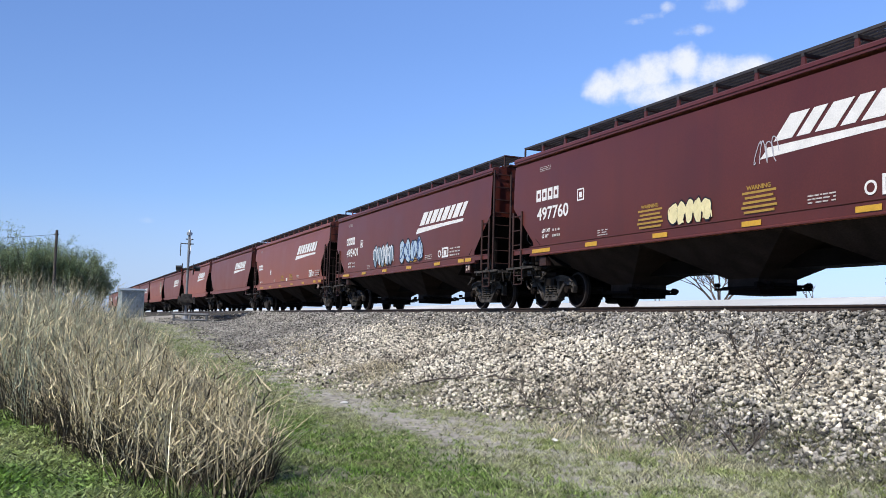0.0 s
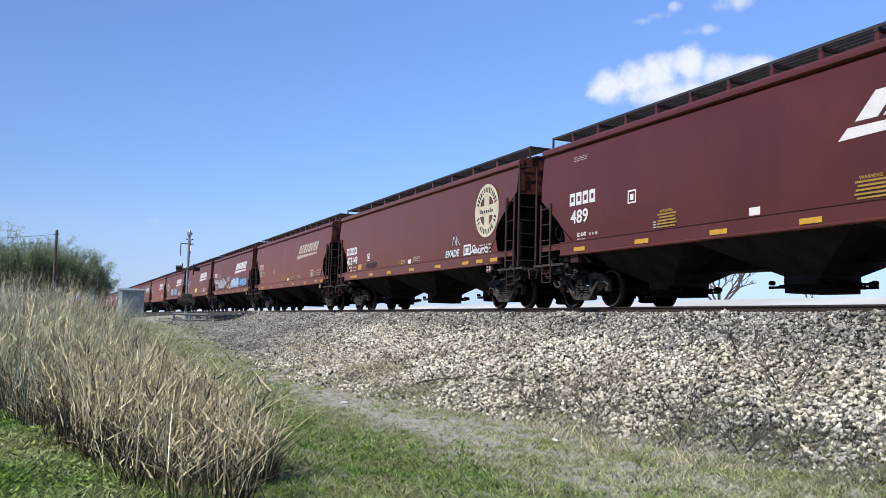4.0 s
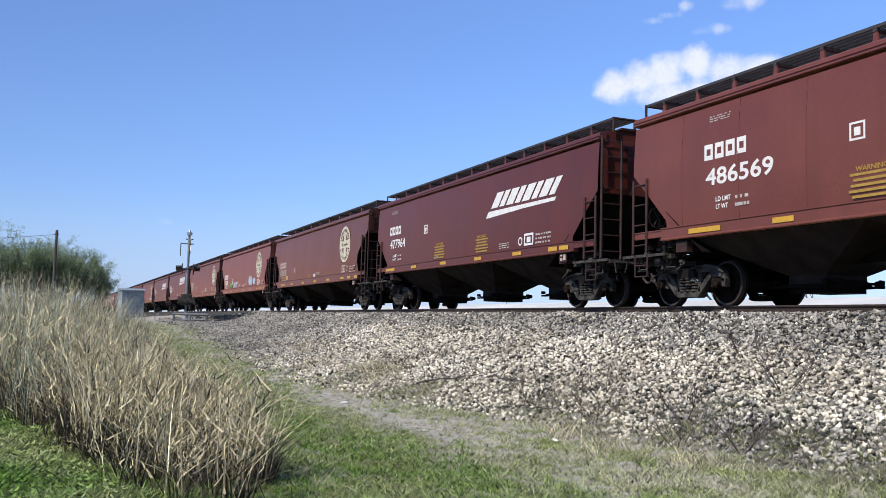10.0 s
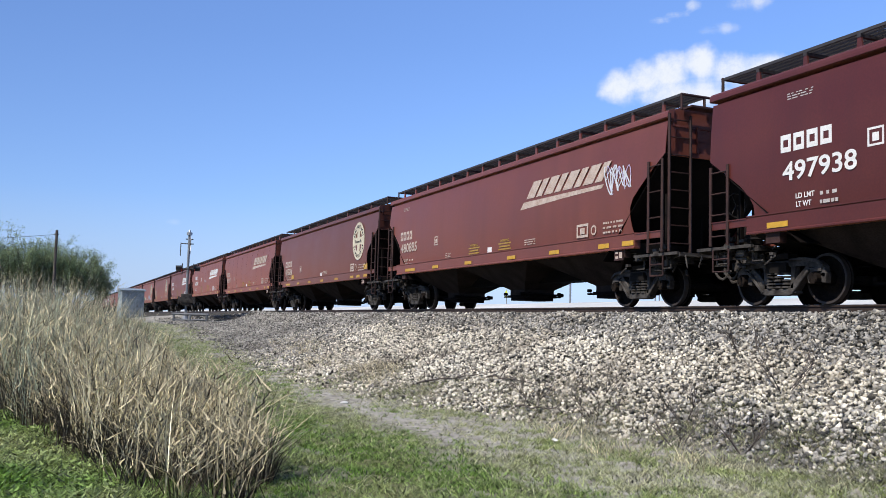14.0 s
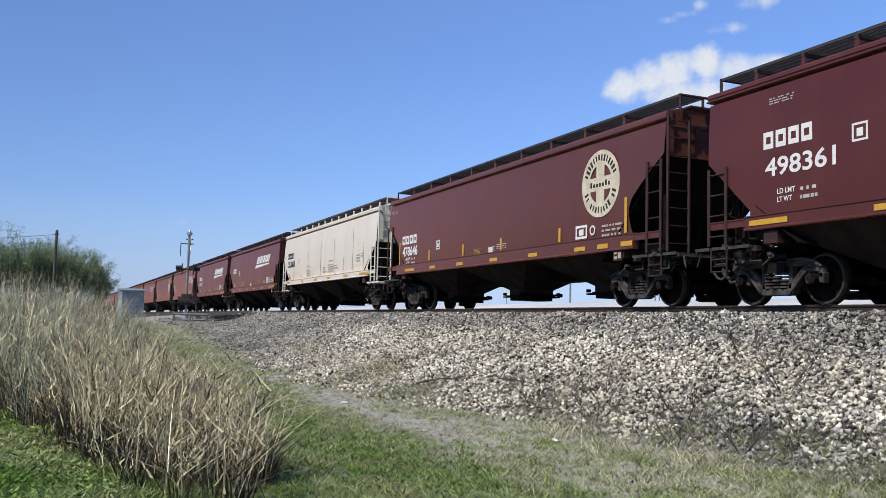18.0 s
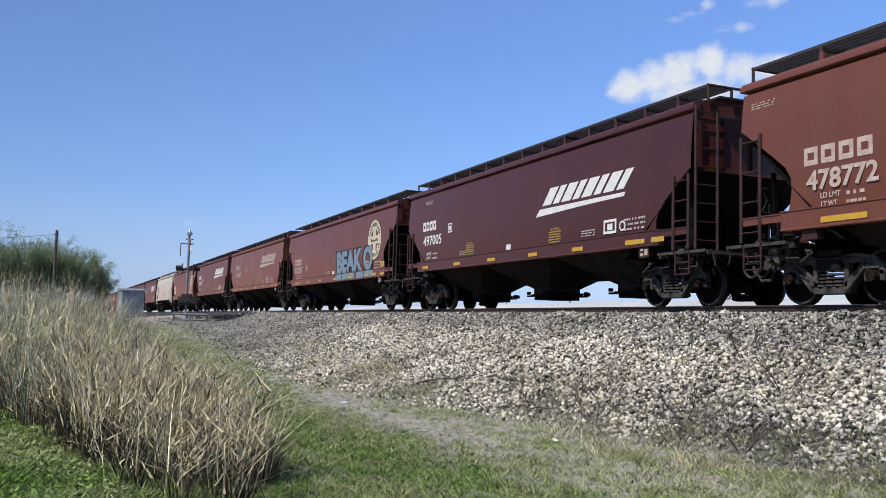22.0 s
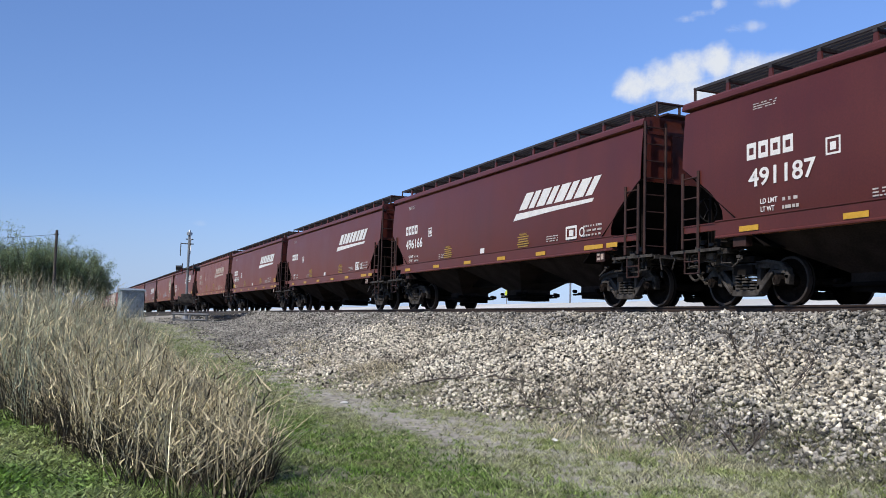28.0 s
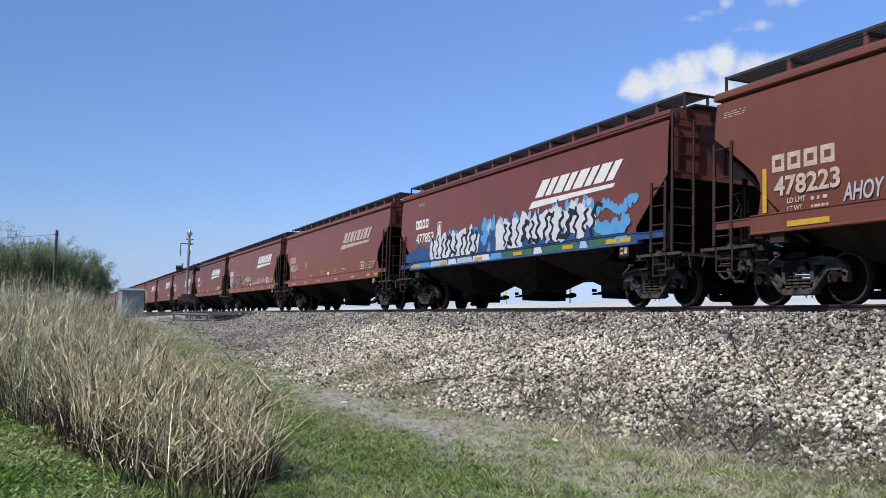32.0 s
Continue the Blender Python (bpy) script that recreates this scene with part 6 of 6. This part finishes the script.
for wx, wy, sd, ln in ((-9.0, 7.0, 31, 0.26), (-10.8, 7.0, 32, 0.3), (-11.6, 7.6, 33, 0.26), (-9.6, 7.6, 21, 0.34), (-8.9, 8.6, 22, 0.38), (-10.4, 9.3, 23, 0.30), (-12.6, 7.0, 24, 0.30), (-17.5, 7.3, 25, 0.34), (-18.4, 6.9, 26, 0.30), (-8.2, 7.3, 27, 0.3)):
    plant("dead_weed", "dark leafless dead weed on the ballast bank", "weed", (wx, wy, float(height(wx, wy)) - 0.02), sd, 4, 0.9, 0.03, 0.008, 0.7, 2, ln)

# ---- tufts, fallen branches and loose stones on the bank ----
def bank_tufts():
    px, py = [], []
    for cx, cy, r, n in ((-19.3, 6.55, 0.45, 170), (-18.5, 6.75, 0.4, 150), (-20.3, 6.35, 0.35, 90), (-17.7, 6.1, 0.4, 90), (-26.5, 6.9, 0.7, 170), (-28.3, 7.2, 0.8, 170), (-31.5, 7.3, 0.9, 150), (-23.2, 6.4, 0.6, 110),
                         (-9.2, 6.1, 0.5, 120), (-8.0, 6.4, 0.5, 120), (-10.6, 6.4, 0.4, 80)):
        px.append(cx + rng.normal(0, r * 0.5, n)), py.append(cy + rng.normal(0, r * 0.4, n))
    x, y = np.concatenate(px), np.concatenate(py)
    n = len(x)
    v, f = blades(x, y, height(x, y) + rough(x, y) - 0.01, rng.uniform(0.10, 0.34, n), rng.uniform(0.006, 0.014, n), rng.uniform(0.1, 0.9, n), rng.uniform(0.1, 0.9, n), 3)
    return from_arrays("bank_tufts", v, f, M_STRAW)


def toe_weeds():
    """A fringe of thin grey-green weeds where the stones run out."""
    n = 26000
    x = -6.2 - 13 * rng.uniform(0, 1, n) ** 1.3
    toe = YC - 2.35 - (2.0 + 1.1 * step(-6, -20, x)) * 1.55
    y = toe + rng.normal(0.1, 0.45, n) + 0.3 * np.sin(x * 1.3)
    d = 0.5 + 0.5 * np.sin(x * 3.3 + 1.5 * np.sin(y * 2.9)) * np.sin(y * 4.1 + x)
    keep = rng.uniform(0, 1, n) < d ** 1.5
    x, y = x[keep], y[keep]
    n = len(x)
    v, f = blades(x, y, height(x, y) + rough(x, y) - 0.01, rng.uniform(0.04, 0.17, n), rng.uniform(0.006, 0.013, n), rng.uniform(0.1, 1.3, n), rng.uniform(0, 1.2, n), 3)
    return from_arrays("toe_weeds", v, f, M_WEED)


tagged(new("toe_weeds", toe_weeds()), "thin grey-green weeds along the bank's foot", "grass", kind="stuff")
tagged(new("bank_tufts", bank_tufts()), "dry straw-coloured grass tufts on the ballast bank", "grass", kind="stuff")


def fallen_branch(a, b, seed, r0):
    """A bare branch lying on the bank from a to b, with a few twigs."""
    g = random.Random(seed)
    t = thing("fallen_branch", "dark bare fallen branch lying on the ballast bank", "branch")
    t.location = (a[0], a[1], float(height(*a)) + 0.06)
    pts = []
    for k in range(8):
        u = k / 7
        x, y = a[0] + (b[0] - a[0]) * u + g.uniform(-0.05, 0.05), a[1] + (b[1] - a[1]) * u + g.uniform(-0.05, 0.05)
        pts.append(Vector((x, y, float(height(x, y)) + 0.07 + g.uniform(0, 0.05))) - t.location)
    bm = bmesh.new()
    for k, (p, q) in enumerate(zip(pts, pts[1:])):
        rod(bm, p, q, r0 * (1 - 0.1 * k), 5, r0 * (1 - 0.1 * (k + 1)))
    part("limb", bm, M_BARK, t)
    for k in range(1, 7):
        bm = bmesh.new()
        d = Vector((g.uniform(-0.3, 0.3), g.uniform(-0.2, 0.2), g.uniform(0.05, 0.3)))
        rod(bm, pts[k], pts[k] + d, r0 * 0.45, 4, r0 * 0.2)
        rod(bm, pts[k] + d, pts[k] + d * 1.5 + Vector((g.uniform(-0.1, 0.1), g.uniform(-0.1, 0.1), -0.04)), r0 * 0.25, 4, r0 * 0.1)
        part("twig", bm, M_BARK, t)


fallen_branch((-16.2, 6.4), (-15.1, 7.35), 41, 0.022)
fallen_branch((-14.8, 7.3), (-13.4, 7.45), 42, 0.020)
fallen_branch((-12.6, 6.7), (-11.4, 7.0), 43, 0.016)


def pale_stone(x, y, size, seed):
    g = random.Random(seed)
    bm = bmesh.new()
    bmesh.ops.create_icosphere(bm, subdivisions=2, radius=1.0)
    for v in bm.verts:
        v.co = Vector((v.co.x * size * g.uniform(0.9, 1.1), v.co.y * size * 0.5 * g.uniform(0.9, 1.1), v.co.z * size * 0.32 * g.uniform(0.85, 1.1)))
    me = bpy.data.meshes.new("pale_stone")
    bm.to_mesh(me)
    bm.free()
    me.materials.append(M_WHITE)
    o = tagged(new("pale_stone", me), "single pale white stone lying in short grass", "stone")
    o.matrix_basis = pose(x, y, float(height(x, y)) + float(rough(x, y)) + size * 0.22, 0, 0, g.uniform(0, 90))


pale_stone(-10.2, 6.0, 0.075, 51)
pale_stone(-15.9, 4.92, 0.09, 52)

# ---- crossing equipment and far things ----
def crossing_signal(x, y, z):
    t = thing("crossing_signal", "grey railway crossing mast with lamps and gate mechanism", "signal")
    t.matrix_basis = pose(x, y, z, 0, 0, -97)
    part("mast", lambda bm: rod(bm, (0, 0, 0), (0, 0, 5.1), 0.07, 10), M_MAST, t)
    part("base", lambda bm: (rod(bm, (0, 0, 0), (0, 0, 0.5), 0.2, 10, 0.12), box(bm, -0.3, 0.3, -0.3, 0.3, -0.3, 0.03)), M_GALV, t)
    part("cap", lambda bm: rod(bm, (0, 0, 5.1), (0, 0, 5.25), 0.1, 8, 0.03), M_GALV, t)
    part("bell", lambda bm: rod(bm, (0, 0, 4.95), (0, 0, 5.1), 0.16, 10), M_GALV, t)
    for a in (42, -42):
        o = part("crossbuck_blade", lambda bm: box(bm, -0.05, -0.02, -0.6, 0.6, -0.11, 0.11), M_WHITE, t)
        o.location, o.rotation_euler = (-0.05, 0, 4.35), (radians(a), 0, 0)
    part("top_arm", lambda bm: (rod(bm, (-0.22, 0, 4.72), (0.20, 0, 4.72), 0.03, 6), rod(bm, (-0.25, 0, 4.45), (0.45, 0, 4.45), 0.03, 6)), M_STEEL, t)
    part("antenna", lambda bm: rod(bm, (0.45, 0, 3.75), (0.45, 0, 4.5), 0.025, 6), M_STEEL, t)
    part("lamp_arm", lambda bm: (rod(bm, (-0.5, 0, 3.02), (0.5, 0, 3.02), 0.05, 6), rod(bm, (0, -0.58, 3.0), (0, 0.58, 3.0), 0.045, 6)), M_STEEL, t)
    for s in (-1, 1):
        for e in (-1, 1):
            disc = part("lamp_disc", lambda bm: rod(bm, (s * 0.28, e * 0.52, 3.0), (s * 0.33, e * 0.52, 3.0), 0.30, 18), M_BLACK, t, "black lamp background disc")
            part("hood", lambda bm: rod(bm, (s * 0.33, e * 0.52, 3.06), (s * 0.66, e * 0.52, 3.04), 0.12, 10), M_BLACK, disc)
            part("lamp", lambda bm: rod(bm, (s * 0.33, e * 0.52, 2.98), (s * 0.37, e * 0.52, 2.98), 0.10, 12), M_RED, disc, "unlit red lamp")
    part("gate_mechanism", lambda bm: (box(bm, -0.3, 0.3, -0.25, 0.25, 0.95, 1.6), soften(bm, 0.04)), M_STEEL, t)
    part("mechanism_door", lambda bm: box(bm, -0.24, 0.24, -0.275, -0.251, 1.02, 1.5), M_STEEL, t)
    for s in (-1, 1):
        part("counterweight_arm", lambda bm: prism(bm, [(-0.36, 1.1), (-0.36, 1.4), (0.36, 1.4), (0.36, 1.1)], s * 0.32 - 0.03, s * 0.32 + 0.03), M_STEEL, t)
        part("counterweight", lambda bm: box(bm, s * 0.42 - 0.05, s * 0.42 + 0.05, 0.5, 0.95, 1.02, 1.42), M_STEEL, t)
    part("gate_arm", lambda bm: box(bm, -0.025, 0.025, -6.2, -0.25, 1.22, 1.30), M_GALV, t, "lowered grey gate arm")
    return t


SIG = (-52.6, 6.7)
crossing_signal(*SIG, float(height(*SIG)) + 0.02)


def guard_rail(x, y, z, turn):
    t = thing("guard_rail", "low steel guard frame round the crossing mast", "rail")
    t.matrix_basis = pose(x, y, z, 0, 0, turn)
    for px in (-0.9, 0.0, 0.9):
        part("post", lambda bm: rod(bm, (px, 0, -0.3), (px, 0, 0.50), 0.07, 8), M_GREY, t)
    part("bar", lambda bm: rod(bm, (-1.0, 0, 0.46), (1.0, 0, 0.46), 0.07, 8), M_GREY, t)
    part("lower_bar", lambda bm: rod(bm, (-1.0, 0, 0.16), (1.0, 0, 0.16), 0.05, 8), M_GREY, t)


guard_rail(-51.0, 6.75, float(height(-51.0, 6.75)), 68)


def cabinet(x, y, z, turn):
    t = thing("signal_bungalow", "silver aluminium signal equipment bungalow by the crossing", "cabinet")
    t.matrix_basis = pose(x, y, z, 0, 0, turn)
    part("housing", lambda bm: (box(bm, -0.7, 0.7, -0.8, 0.8, 0.15, 2.3), soften(bm, 0.02)), M_SILVER, t)
    part("roof", lambda bm: prism(bm, [(-0.8, 2.3), (-0.8, 2.36), (0, 2.5), (0.8, 2.36), (0.8, 2.3)], -0.9, 0.9), M_SILVER, t)
    part("door", lambda bm: box(bm, 0.701, 0.725, -0.4, 0.4, 0.25, 2.1), M_SILVER, t)
    part("door_handle", lambda bm: box(bm, 0.726, 0.76, 0.28, 0.33, 1.1, 1.3), M_STEEL, t)
    part("base", lambda bm: box(bm, -0.75, 0.75, -0.85, 0.85, 0.0, 0.15), M_GALV, t)
    return t


cabinet(-70.0, 4.95, float(height(-70, 4.95)) - 0.02, 8)


def utility_pole(x, y, z, h):
    t = thing("wire_post", "dark weathered wooden post carrying a wire", "post")
    t.location = (x, y, z)
    part("pole", lambda bm: rod(bm, (0, 0, 0), (0, 0, h), 0.055, 10, 0.045), M_POLE, t)
    part("insulator", lambda bm: rod(bm, (0, -0.08, h - 0.15), (0, 0.08, h - 0.15), 0.025, 6), M_STEEL, t)
    part("wire", lambda bm: [rod(bm, (-6 * a, -15 * a, h - 0.15 - 0.5 * a - 1.2 * a * (1 - a)), (-6 * b, -15 * b, h - 0.15 - 0.5 * b - 1.2 * b * (1 - b)), 0.008, 4) for a, b in zip(np.linspace(0, 0.9, 10), np.linspace(0.1, 1, 10))], M_STEEL, t)


utility_pole(-33.8, -0.17, float(height(-33.8, -0.17)) - 0.1, 4.0)


def road_sign(name, label, x, y, z, posts, board):
    t = thing(name, label, "sign")
    t.location = (x, y, z)
    for dx in posts:
        part("post", lambda bm: box(bm, dx - 0.03, dx + 0.03, -0.03, 0.03, -0.2, 1.5), M_GALV, t)
    part("board", board, M_SIGN_O if "orange" in label else M_SIGN_Y, t)
    return t


work = road_sign("road_work_sign", "orange triangular road sign on two posts", -49.7, 37.0, 1.2, (-0.22, 0.22), lambda bm: prism(bm, [(-0.38, 1.62), (0.38, 1.62), (0.14, 0.95), (-0.14, 0.95)], -0.06, -0.03))
part("reflector", lambda bm: prism(bm, [(-0.3, 0.66), (-0.1, 0.66), (-0.1, 0.8), (-0.3, 0.8)], -0.06, -0.03), M_RED, work, "small red reflector plate")
road_sign("warning_sign", "yellow-green diamond warning sign on a post", -73.3, 37.8, 1.25, (0.0,), lambda bm: prism(bm, [(0, 0.87), (0.28, 1.15), (0, 1.43), (-0.28, 1.15)], -0.06, -0.03))


def marker_post(x, y, z):
    t = thing("marker_post", "slim grey steel marker post on the road bank", "post")
    t.location = (x, y, z)
    part("post", lambda bm: box(bm, -0.05, 0.05, -0.05, 0.05, -0.2, 1.5), M_GALV, t)
    part("cap", lambda bm: box(bm, -0.06, 0.06, -0.06, 0.06, 1.5, 1.56), M_GALV, t)


marker_post(-55.1, 33.5, float(height(-55.1, 33.5)))


# ---- clouds ----
def cloud_material(name, scale, lo, hi, seed, glow, ragged=1.5):
    m = bpy.data.materials.new(name)
    m.use_nodes = True
    n, l = m.node_tree.nodes, m.node_tree.links
    n.remove(n["Principled BSDF"])
    co = n.new("ShaderNodeTexCoord")
    ns = n.new("ShaderNodeTexNoise")
    ns.noise_dimensions = "4D"
    ns.inputs["W"].default_value = seed
    ns.inputs["Scale"].default_value, ns.inputs["Detail"].default_value, ns.inputs["Roughness"].default_value = scale, 9, 0.58
    l.new(co.outputs["Object"], ns.inputs["Vector"])
    at = n.new("ShaderNodeAttribute")
    at.attribute_name = "cover"
    add = n.new("ShaderNodeMath")
    add.operation = "MULTIPLY_ADD"
    l.new(ns.outputs[0], add.inputs[0]), l.new(at.outputs["Fac"], add.inputs[2])
    add.inputs[1].default_value = ragged
    r = n.new("ShaderNodeMapRange")
    r.interpolation_type = "SMOOTHSTEP"
    r.inputs[1].default_value, r.inputs[2].default_value, r.inputs[4].default_value = lo, hi, glow
    l.new(add.outputs[0], r.inputs[0])
    em, tr, mx = n.new("ShaderNodeEmission"), n.new("ShaderNodeBsdfTransparent"), n.new("ShaderNodeMixShader")
    em.inputs[0].default_value, em.inputs[1].default_value = (0.90, 0.94, 1.0, 1), 0.95
    l.new(r.outputs[0], mx.inputs[0]), l.new(tr.outputs[0], mx.inputs[1]), l.new(em.outputs[0], mx.inputs[2])
    l.new(mx.outputs[0], n["Material Output"].inputs[0])
    return m


CLOUD_D = 3000.0


def sky_place(az, el):
    """A far point at an angle to the right of the view's axis and an elevation, in degrees."""
    a = PSI + radians(az)
    return Vector((-math.cos(a) * CLOUD_D, math.sin(a) * CLOUD_D, CLOUD_D * math.tan(radians(el)) + EYE[2]))


def cloud(name, label, az, el, w, h, mat, puffs, drift=0.112):
    """A far bank of vapour: a sheet, turned to the viewer, whose cover thins out towards its ragged edge."""
    nx, nz = 48, 24
    u, v = np.meshgrid(np.linspace(-1, 1, nx), np.linspace(-1, 1, nz), indexing="ij")
    cover = np.full(u.shape, -1.0)
    for cx, cz, rx, rz, k in puffs:
        cover = np.maximum(cover, k - 0.9 * (((u - cx) / rx) ** 2 + ((v - cz) / rz) ** 2))
    edge = np.minimum(1 - np.abs(u), 1 - np.abs(v))
    cover = np.where(edge < 0.02, -1.0, np.clip(cover, -1, 1))
    verts = np.stack([u * w / 2, np.zeros_like(u), v * h / 2], -1).reshape(-1, 3)
    i, j = np.meshgrid(np.arange(nx - 1), np.arange(nz - 1), indexing="ij")
    a = (i * nz + j).ravel()
    me = from_arrays(name, verts, np.stack([a, a + nz, a + nz + 1, a + 1], -1), mat)
    me.attributes.new("cover", "FLOAT", "POINT").data.foreach_set("value", cover.astype(np.float32).ravel())
    ob = tagged(new(name, me), label, "cloud", "clouds in the sky", "structure")
    CLOUDS.append((ob, az, el, drift))
    return ob


CLOUDS = []
C_BANK = cloud_material("cumulus", 0.014, 0.42, 1.08, 1.0, 0.96, 1.0)
C_WISP = cloud_material("wisp", 0.020, 0.60, 1.75, 5.0, 0.8)
C_FAINT = cloud_material("faint_wisp", 0.020, 0.60, 1.9, 8.0, 0.3)
cloud("cloud", "bright white cumulus cloud low in a blue sky", 14.9, 15.5, 760, 320, C_BANK, [(-0.66, -0.14, 0.26, 0.58, 0.5), (-0.45, 0.02, 0.26, 0.60, 0.52), (-0.22, 0.14, 0.27, 0.60, 0.55), (0.02, 0.30, 0.21, 0.58, 0.55), (0.28, 0.10, 0.26, 0.56, 0.5), (0.56, 0.06, 0.32, 0.52, 0.5), (0.80, 0.02, 0.2, 0.34, 0.35), (-0.1, -0.35, 0.66, 0.46, 0.5)], 0.070)
cloud("cloud", "thin white cloud wisp in a blue sky", 13.5, 19.4, 280, 170, C_WISP, [(-0.55, -0.35, 0.4, 0.25, 0.30), (-0.15, -0.15, 0.4, 0.28, 0.36), (0.2, 0.2, 0.3, 0.35, 0.36), (0.45, 0.6, 0.2, 0.4, 0.25)])
cloud("cloud", "thin white cloud wisp in a blue sky", 17.6, 19.6, 260, 150, C_WISP, [(0, 0.1, 0.75, 0.7, 0.5)])
cloud("cloud", "faint pale cloud wisp in a blue sky", 15.7, 18.2, 260, 110, C_WISP, [(0, 0, 0.8, 0.6, 0.33)])
cloud("cloud", "faint pale cloud wisp low in the sky", -18.7, 5.75, 150, 60, C_FAINT, [(0, 0, 0.8, 0.6, 0.28)])

# how far the train has run at each second
RUN = [(0, 22.17), (1, 40.42), (2, 58.07), (3, 75.2), (6, 126.77), (7, 144.07), (8, 161.22), (9, 178.47), (10, 195.72), (10.5, 204.82), (11, 214.77), (12, 232.22), (13, 249.47), (14, 266.92), (17, 319.12), (18, 337.47), (19, 355.07), (20, 372.72), (21, 390.17), (22, 407.82), (23, 425.32), (24, 442.87), (25, 460.62), (28, 515.37), (29, 533.02), (30, 550.67), (31, 568.37), (31.5, 577.12), (32, 586.12)]


def motions():
    """The train rolls away along the track, its wheels turn, the clouds drift."""
    for car, x in CARS:
        walk(car, [(t, pose(x - s, YC, 0)) for t, s in RUN])
    ts = np.arange(0, 32 * FPS + 1) / FPS
    ss = np.interp(ts, [r[0] for r in RUN], [r[1] for r in RUN])
    first = WHEELS[0]
    walk(first, [(float(t), pose(0, 0, 0, 0, -math.degrees((s - ss[0]) / R_WHEEL), 0)) for t, s in zip(ts, ss)])
    for w in WHEELS[1:]:
        w.rotation_mode = "QUATERNION"
        w.animation_data_create()
        w.animation_data.action = first.animation_data.action
        w.animation_data.action_slot = first.animation_data.action_slot
    for ob, az, el, drift in CLOUDS:          # drift: degrees a second
        rows = []
        for t in (0, 16, 32):
            p = sky_place(az + drift * t, el)
            a = PSI + radians(az + drift * t)
            rows.append((t, pose(p.x, p.y, p.z, 0, 0, math.degrees(math.pi / 2 - a))))
        walk(ob, rows)


motions()
